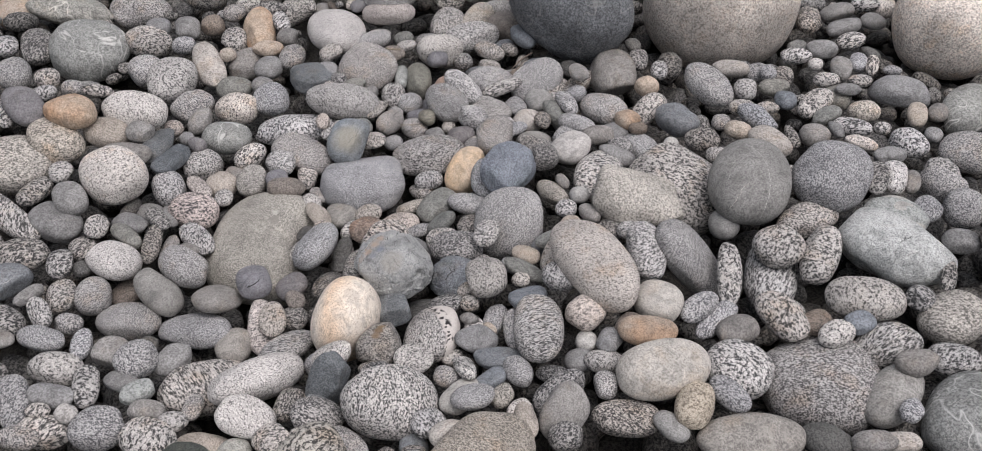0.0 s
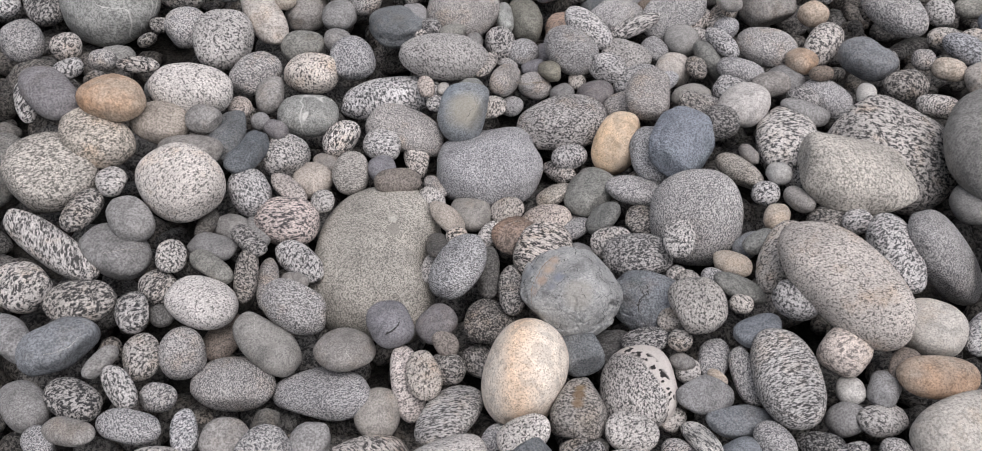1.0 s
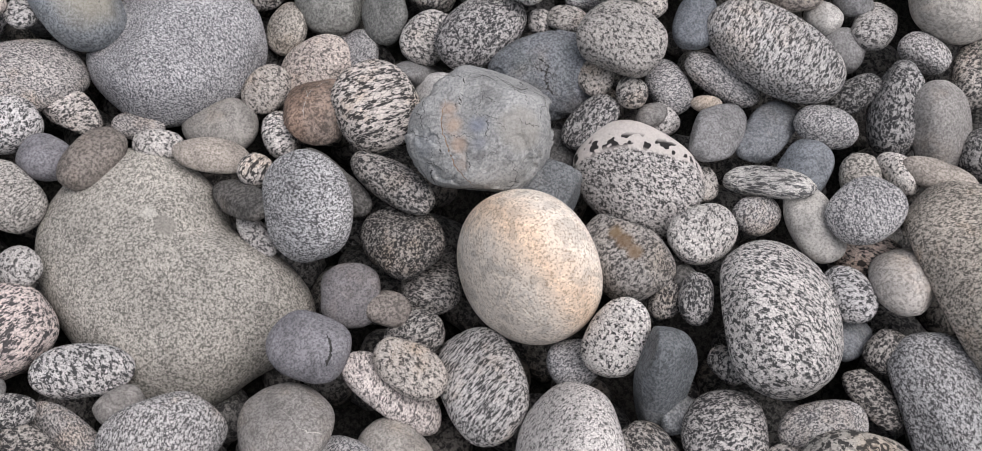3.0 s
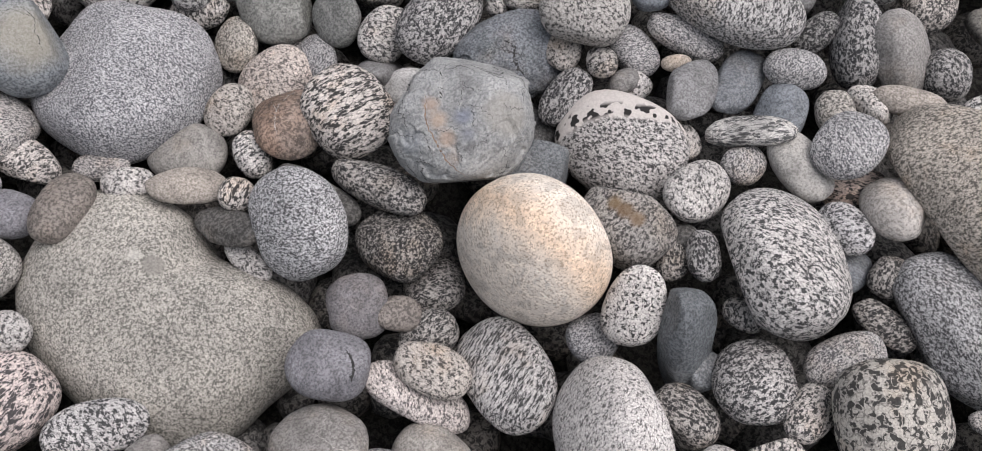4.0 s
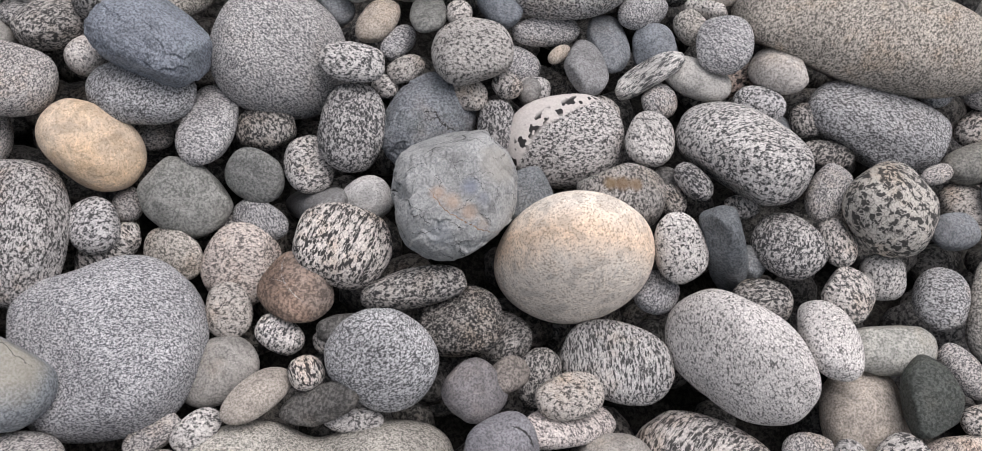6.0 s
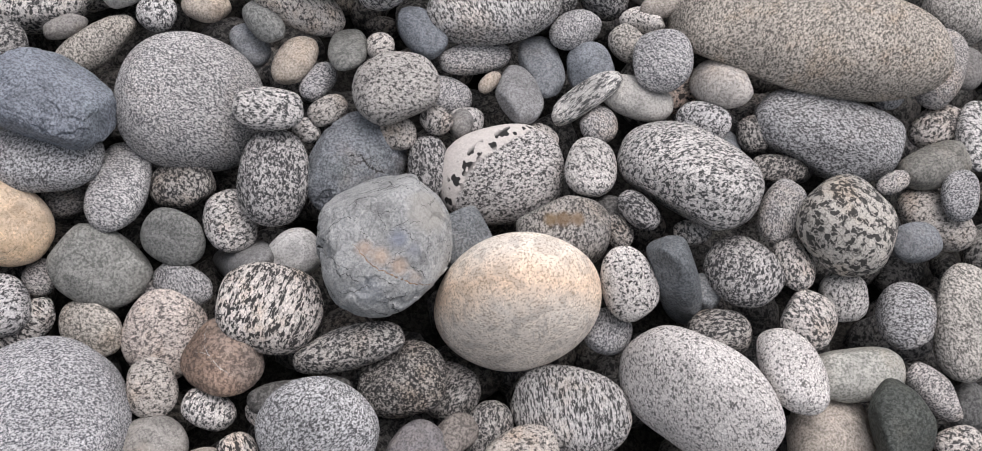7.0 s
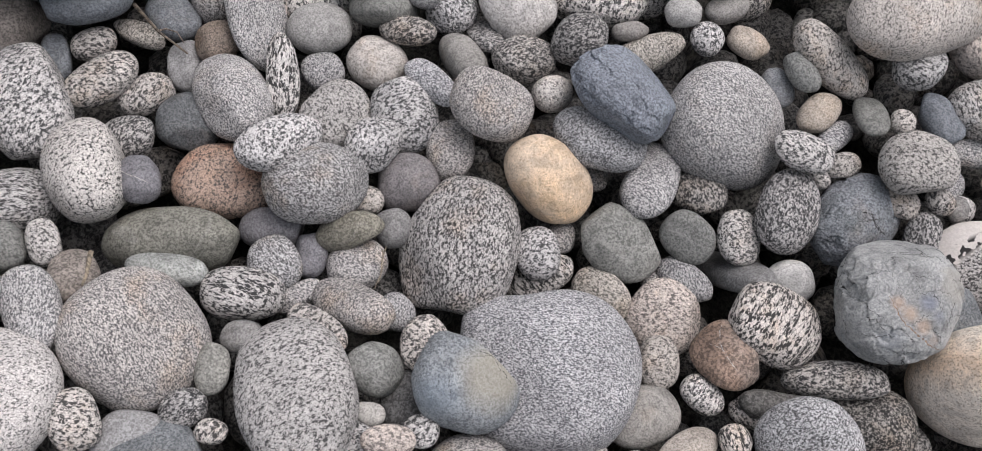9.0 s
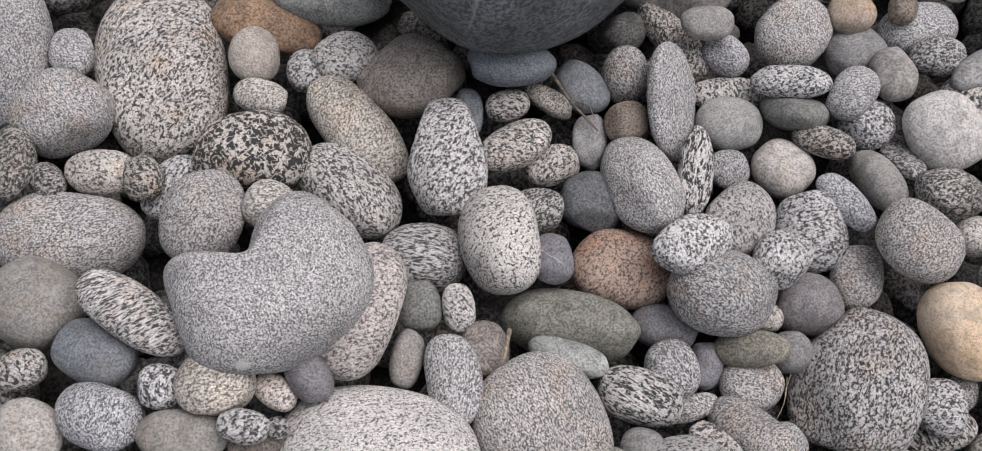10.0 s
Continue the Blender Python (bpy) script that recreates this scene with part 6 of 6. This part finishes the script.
stone("ds", 0.099, 0.981, -0.010, 0.017, 0.027, 0.011, 70, -15, 2)
stone("dk", -0.715, 1.435, -0.033, 0.015, 0.031, 0.011, 347, 3, -1)
stone("gn", -0.325, 1.907, -0.021, 0.027, 0.017, 0.012, 186, 0, 1)
stone("gy", -0.638, 1.428, -0.046, 0.014, 0.032, 0.011, 30, 4, 0)
stone("gy", -0.814, 1.177, -0.027, 0.015, 0.029, 0.011, 150, 3, 0, coarse=True)
stone("gf", -0.224, 1.745, -0.079, 0.020, 0.022, 0.015, 325, 0, 0)
stone("bg", 0.018, 0.933, -0.005, 0.022, 0.020, 0.013, 225, 15, 22)
stone("gl", -0.038, 1.195, -0.027, 0.023, 0.019, 0.011, 239, 7, -6)
stone("gy", -0.284, 1.891, -0.031, 0.024, 0.018, 0.013, 274, 0, 0)
stone("gc", -0.393, 2.321, 0.040, 0.019, 0.022, 0.014, 358, 0, 0)
stone("gl", -0.368, 1.491, -0.057, 0.017, 0.027, 0.010, 37, 6, -2)
stone("pc", -0.374, 1.731, -0.015, 0.026, 0.016, 0.012, 276, 0, 0)
stone("gf", 0.040, 1.265, -0.031, 0.016, 0.026, 0.012, 45, -2, 1)
stone("gd", -0.183, 0.981, -0.003, 0.025, 0.016, 0.012, 215, 0, 1)
stone("wh", 0.157, 1.054, -0.010, 0.020, 0.020, 0.015, 339, -1, -6)
stone("gf", -0.022, 1.541, -0.088, 0.021, 0.019, 0.014, 270, 3, 5)
stone("bw", -0.329, 1.388, -0.044, 0.018, 0.018, 0.014, 24, 10, 4)
stone("pl", -0.625, 1.625, -0.004, 0.017, 0.023, 0.013, 52, 1, 1)
stone("gc", 0.859, 1.703, -0.010, 0.021, 0.019, 0.014, 51, 0, -1, coarse=True)
stone("gy", 0.754, 1.689, -0.006, 0.027, 0.014, 0.011, 280, -2, 5, coarse=True)
stone("gf", 0.637, 0.906, -0.005, 0.017, 0.023, 0.013, 325, 2, 0, coarse=True)
stone("gl", -0.482, 0.895, -0.022, 0.023, 0.017, 0.012, 352, -1, 1, coarse=True)
stone("gl", -0.540, 1.474, -0.035, 0.019, 0.021, 0.013, 360, 11, 3)
stone("gd", -0.112, 0.828, -0.017, 0.018, 0.021, 0.013, 265, 8, -3)
stone("gl", -0.098, 1.796, -0.070, 0.022, 0.017, 0.013, 265, 0, 0)
stone("gc", -0.459, 0.755, -0.015, 0.023, 0.016, 0.012, 270, 0, -1)
stone("gf", -0.226, 1.849, -0.060, 0.028, 0.013, 0.009, 305, -4, -8)
stone("br", 0.325, 1.721, -0.023, 0.021, 0.017, 0.013, 3, 0, 0, coarse=True)
stone("gf", -0.097, 0.674, -0.002, 0.019, 0.018, 0.013, 313, 0, 0)
stone("gf", -0.461, 0.929, -0.032, 0.015, 0.024, 0.011, 353, -1, 0)
stone("gc", -0.405, 2.230, 0.058, 0.023, 0.015, 0.011, 280, 0, 1)
stone("wg", 0.798, 2.006, -0.018, 0.018, 0.019, 0.013, 338, 1, 0, coarse=True)
stone("gf", -0.101, 1.570, -0.099, 0.016, 0.021, 0.012, 272, 2, -2)
stone("dk", -0.173, 0.995, -0.024, 0.022, 0.015, 0.011, 225, 0, 1)
stone("gf", 0.976, 1.974, -0.016, 0.023, 0.015, 0.011, 355, -1, -2, coarse=True)
stone("wg", -0.365, 2.223, 0.035, 0.015, 0.022, 0.011, 347, 1, 0)
stone("gy", -0.566, 1.304, -0.030, 0.023, 0.014, 0.011, 338, -1, 1)
stone("gl", -0.030, 1.119, -0.043, 0.017, 0.020, 0.012, 354, 0, 0)
stone("gl", -0.001, 1.260, -0.028, 0.016, 0.021, 0.011, 23, -2, -2)
stone("bn", -0.350, 1.196, -0.053, 0.023, 0.019, 0.011, 299, 3, 9)
stone("wb", -0.651, 0.912, -0.025, 0.020, 0.016, 0.012, 331, 0, 1, coarse=True)
stone("gc", -0.360, 1.702, -0.030, 0.018, 0.017, 0.012, 272, 0, 0)
stone("gy", 0.146, 1.514, -0.019, 0.023, 0.013, 0.010, 286, -1, -2)
stone("dk", -0.753, 1.262, -0.039, 0.016, 0.019, 0.012, 46, 1, 0)
stone("br", -0.413, 2.222, 0.032, 0.013, 0.023, 0.009, 24, 1, 1)
stone("gy", -0.657, 1.651, -0.009, 0.017, 0.016, 0.012, 95, 0, 0)
stone("gd", -0.193, 1.002, -0.020, 0.014, 0.019, 0.009, 97, -6, 2)
stone("gl", -0.064, 1.043, -0.039, 0.014, 0.019, 0.010, 309, 6, -2)
stone("gc", -0.695, 0.917, -0.024, 0.013, 0.020, 0.010, 85, 2, 1, coarse=True)
stone("gc", -0.035, 1.153, -0.019, 0.017, 0.016, 0.012, 219, 0, 2)
stone("gc", -0.469, 2.219, 0.030, 0.012, 0.023, 0.009, 12, 2, 0)
stone("gl", 0.053, 1.195, -0.003, 0.017, 0.015, 0.011, 349, 0, 0)
stone("gy", -0.037, 1.126, -0.031, 0.013, 0.017, 0.009, 49, -1, -2)
stone("gf", -0.202, 0.715, 0.002, 0.020, 0.011, 0.008, 283, -1, -3)
stone("wh", -0.345, 1.754, -0.039, 0.018, 0.012, 0.009, 262, 0, 1)
stone("gc", -0.015, 1.285, -0.037, 0.013, 0.015, 0.010, 310, -2, -3)
stone("gc", -0.385, 1.896, -0.018, 0.012, 0.016, 0.009, 1, 0, 0)
stone("be", -0.001, 1.089, -0.016, 0.015, 0.009, 0.007, 304, -1, -1)
stone("gd", -0.395, 2.207, 0.043, 0.012, 0.011, 0.008, 68, 0, 0)
stone("gc", 0.228, 1.578, -0.045, 0.085, 0.050, 0.033, 74, -7, 2, coarse=True)
stone("gy", -0.755, 1.555, 0.013, 0.038, 0.063, 0.023, 79, -5, 1, coarse=True)
stone("gf", -0.418, 1.663, -0.056, 0.074, 0.046, 0.036, 156, 0, -10)
stone("gd", -0.225, 2.588, 0.001, 0.044, 0.023, 0.017, 32, 0, 0)
stone("gd", -0.229, 2.545, -0.003, 0.023, 0.016, 0.012, 50, 0, 0)
stone("bg", -0.054, 2.389, -0.017, 0.032, 0.021, 0.015, 96, 0, 0)
stone("gn", 0.096, 2.371, -0.021, 0.066, 0.029, 0.021, 103, 0, 0)
stone("pn", 0.772, 1.367, 0.001, 0.047, 0.062, 0.033, 77, 0, 0, coarse=True)
stone("bd", -0.428, 1.940, -0.024, 0.060, 0.052, 0.031, 33, 2, 7)
stone("gr", 0.448, 1.376, -0.019, 0.031, 0.039, 0.023, 347, 0, 0)
stone("wh", 0.391, 1.666, -0.031, 0.017, 0.027, 0.013, 159, 0, 0)
stone("gs", 0.495, 1.615, -0.025, 0.025, 0.039, 0.017, 70, -1, 0)
stone("bd", -0.171, 1.151, -0.030, 0.032, 0.031, 0.022, 28, 0, 0)
stone("gc", -0.207, 0.925, -0.025, 0.022, 0.015, 0.011, 87, 0, 0)
stone("bd", -0.271, 0.935, -0.026, 0.017, 0.019, 0.012, 47, 0, 0)
stone("gc", 0.608, 1.376, -0.010, 0.069, 0.038, 0.027, 29, 0, 0)
stone("wh", 0.777, 1.371, 0.001, 0.047, 0.057, 0.033, 31, 0, 0)
stone("gy", -0.585, 0.977, -0.027, 0.032, 0.019, 0.014, 159, 0, 0)
stone("gr", 0.269, 0.874, -0.005, 0.034, 0.020, 0.014, 126, 0, 0)
stone("bx", 0.197, 2.178, 0.066, 0.127, 0.181, 0.122, 48, 29, -10, coarse=True, label="large dark blue-grey boulder standing among smaller beach stones")
stone("pb", 0.603, 2.281, 0.031, 0.209, 0.196, 0.182, 11, 0, 3, coarse=True, label="large pinkish beige granite boulder beside a dark boulder")
stone("pb", 1.205, 2.191, 0.001, 0.217, 0.153, 0.144, 42, 1, 0, coarse=True, label="large beige speckled granite boulder among small stones")


def stem(name, words, category, material, points, thick):
    """A thin bent stem, a tube that tapers along its points."""
    bm = bmesh.new()
    rings = []
    for i, p in enumerate(points):
        p = Vector(p)
        along = (Vector(points[min(i + 1, len(points) - 1)]) - Vector(points[max(i - 1, 0)])).normalized()
        across = along.orthogonal().normalized()
        r = thick * (1 - 0.55 * i / (len(points) - 1))
        rings.append([bm.verts.new(p + Matrix.Rotation(k * math.tau / 7, 3, along) @ across * r * (1 + 0.12 * math.sin(3 * i + k))) for k in range(7)])
    for one, two in zip(rings, rings[1:]):
        for k in range(7):
            bm.faces.new((one[k], one[(k + 1) % 7], two[(k + 1) % 7], two[k]))
    bm.faces.new(rings[0])
    bm.faces.new(rings[-1][::-1])
    me = bpy.data.meshes.new(name)
    bm.to_mesh(me)
    bm.free()
    me.materials.append(material)
    me.polygons.foreach_set("use_smooth", [True] * len(me.polygons))
    return tagged(new(name, me), words, category)


stem("twig", "dry brown twig caught between beach stones", "twig", BARK, ((0.103, 2.100, -0.038), (0.090, 2.085, -0.040), (0.072, 2.065, -0.042), (0.061, 2.046, -0.044), (0.049, 2.026, -0.046)), 0.0024)
stem("twig", "thin dry side twig beside a brown twig", "twig", BARK, ((0.072, 2.065, -0.041), (0.077, 2.057, -0.042), (0.075, 2.044, -0.043), (0.062, 2.033, -0.044)), 0.0014)
stem("straw", "pale dry stalk between two stones", "straw", STRAW, ((-0.227, 2.046, -0.002), (-0.239, 2.044, -0.001), (-0.252, 2.042, 0.001), (-0.264, 2.042, 0.003)), 0.0028)
stem("straw", "thin dry grass stem between cobbles", "straw", STRAW, ((-0.164, 1.764, -0.044), (-0.180, 1.766, -0.044), (-0.196, 1.765, -0.044), (-0.214, 1.769, -0.044)), 0.0007)
stem("straw", "thin dry grass stem between cobbles", "straw", STRAW, ((-0.168, 1.767, -0.045), (-0.186, 1.764, -0.046), (-0.206, 1.766, -0.047)), 0.0006)


# ---- the bed under and between the stones ----
def heap(name, words, material, spots, steps, seed):
    """Many small stones, heaped into one mesh."""
    rng = np.random.default_rng(seed)
    u, faces = BALLS[steps]
    vs, fs, n = [], [], 0
    shapes = [worn(u, rng, 2.3, 0.07) for _ in range(24)]
    for x, y, z, size in spots:
        q = Euler((rng.uniform(-0.5, 0.5), rng.uniform(-0.5, 0.5), rng.uniform(0, 6.28))).to_matrix()
        half = size * np.array((rng.uniform(0.95, 1.45), rng.uniform(0.75, 1.05), rng.uniform(0.5, 0.8)))
        v = (u * shapes[rng.integers(24)][:, None] * half) @ np.array(q).T + (x, y, z)
        vs.append(v)
        fs.append(faces + n)
        n += len(u)
    ob = new(name, mesh_of(name, np.concatenate(vs), np.concatenate(fs), material))
    return tagged(ob, words, "stones", kind="stuff")


rng = np.random.default_rng(5)
spots = {0: [], 1: [], 2: []}
P = np.array(PLACED)
taken = [tuple(p) for p in P[:, :4]]
GRID = {}
LONG = [p for p in PLACED if max(p[5], p[6]) > 0.06 and max(p[5], p[6]) > 1.25 * min(p[5], p[6])]


def cellof(x, y):
    return int(math.floor(x / 0.25)), int(math.floor(y / 0.25))


def put_in(x, y, r):
    GRID.setdefault(cellof(x, y), []).append((x, y, r))


def room(x, y, r, share):
    i, j = cellof(x, y)
    # clear of the long stones too, which reach past their mean radius
    for px, py, pz, pr, pc, pa, pb, turn in LONG:
        dx, dy = x - px, y - py
        if dx * dx + dy * dy < 0.12:
            u, v = dx * math.cos(turn) + dy * math.sin(turn), dy * math.cos(turn) - dx * math.sin(turn)
            if (u / (pa + 0.7 * r)) ** 2 + (v / (pb + 0.7 * r)) ** 2 < 1:
                return False
    for di in (-1, 0, 1):
        for dj in (-1, 0, 1):
            for px, py, pr in GRID.get((i + di, j + dj), ()):
                if (px - x) ** 2 + (py - y) ** 2 < (share * (pr + r)) ** 2:
                    return False
    return True


for x, y, z, r in taken:
    put_in(x, y, r)
# stones that fill what is left open, the large ones first
for size, tries, depth in ((0.075, 1500, 0.03), (0.05, 3000, 0.035), (0.034, 6000, 0.035), (0.022, 9000, 0.035)):
    for _ in range(tries):
        x, y = rng.uniform(-3.2, 3.4), rng.uniform(-0.6, 5.0)
        r = size * rng.uniform(0.8, 1.25)
        if room(x, y, r, 0.93):
            put_in(x, y, r)
            spots[int(rng.integers(3))].append((x, y, level(x, y) - depth + 0.2 * r, r))
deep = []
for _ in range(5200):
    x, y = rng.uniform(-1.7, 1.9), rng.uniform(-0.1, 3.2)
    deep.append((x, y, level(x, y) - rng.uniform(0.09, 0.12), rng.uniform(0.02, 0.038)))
# past the large cobbles the fill lies open and takes the unshaded SHORE colours
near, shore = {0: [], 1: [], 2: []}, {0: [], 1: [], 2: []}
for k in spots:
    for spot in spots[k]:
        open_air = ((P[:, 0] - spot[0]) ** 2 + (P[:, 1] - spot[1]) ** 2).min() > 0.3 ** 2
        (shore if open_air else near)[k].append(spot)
# the beach goes on all round
far = {0: [], 1: [], 2: []}
for size, tries in ((0.105, 3500), (0.08, 8000), (0.055, 14000)):
    for _ in range(tries):
        turn, out = rng.uniform(0, math.tau), 8.5 * math.sqrt(rng.uniform(0.08, 1))
        x, y, r = 0.1 + out * math.cos(turn), 2.2 + out * math.sin(turn), size * rng.uniform(0.7, 1.25)
        if not (-3.2 < x < 3.4 and -0.6 < y < 5.0) and room(x, y, r, 0.88):
            put_in(x, y, r)
            far[int(rng.integers(3))].append((x, y, level(x, y) - 0.05 + 0.2 * r, r))
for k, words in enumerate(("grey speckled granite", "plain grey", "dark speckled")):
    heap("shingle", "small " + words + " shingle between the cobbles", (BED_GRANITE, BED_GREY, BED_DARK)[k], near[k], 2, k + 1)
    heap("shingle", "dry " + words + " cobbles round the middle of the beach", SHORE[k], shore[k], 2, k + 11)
    heap("shingle", "dry " + words + " cobbles spreading away all round", SHORE[k], far[k], 2, k + 21)

# coloured darker than its rock, to stand in for shade in the gaps
heap("shingle", "shingle deep between the cobbles, shade put into its colour", BED_SHADED, deep, 2, 6)

# one sheet of sand and grit that reaches the horizon, its colour darkened as shade
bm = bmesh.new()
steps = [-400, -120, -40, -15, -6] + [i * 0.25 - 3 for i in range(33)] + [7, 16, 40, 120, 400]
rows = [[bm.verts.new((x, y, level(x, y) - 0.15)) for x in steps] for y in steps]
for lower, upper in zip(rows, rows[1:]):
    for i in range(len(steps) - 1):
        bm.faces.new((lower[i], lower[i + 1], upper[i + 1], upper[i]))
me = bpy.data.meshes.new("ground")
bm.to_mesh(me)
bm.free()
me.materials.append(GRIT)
tagged(new("ground", me), "grit under the beach stones, coloured dark as shade", "ground", kind="structure")
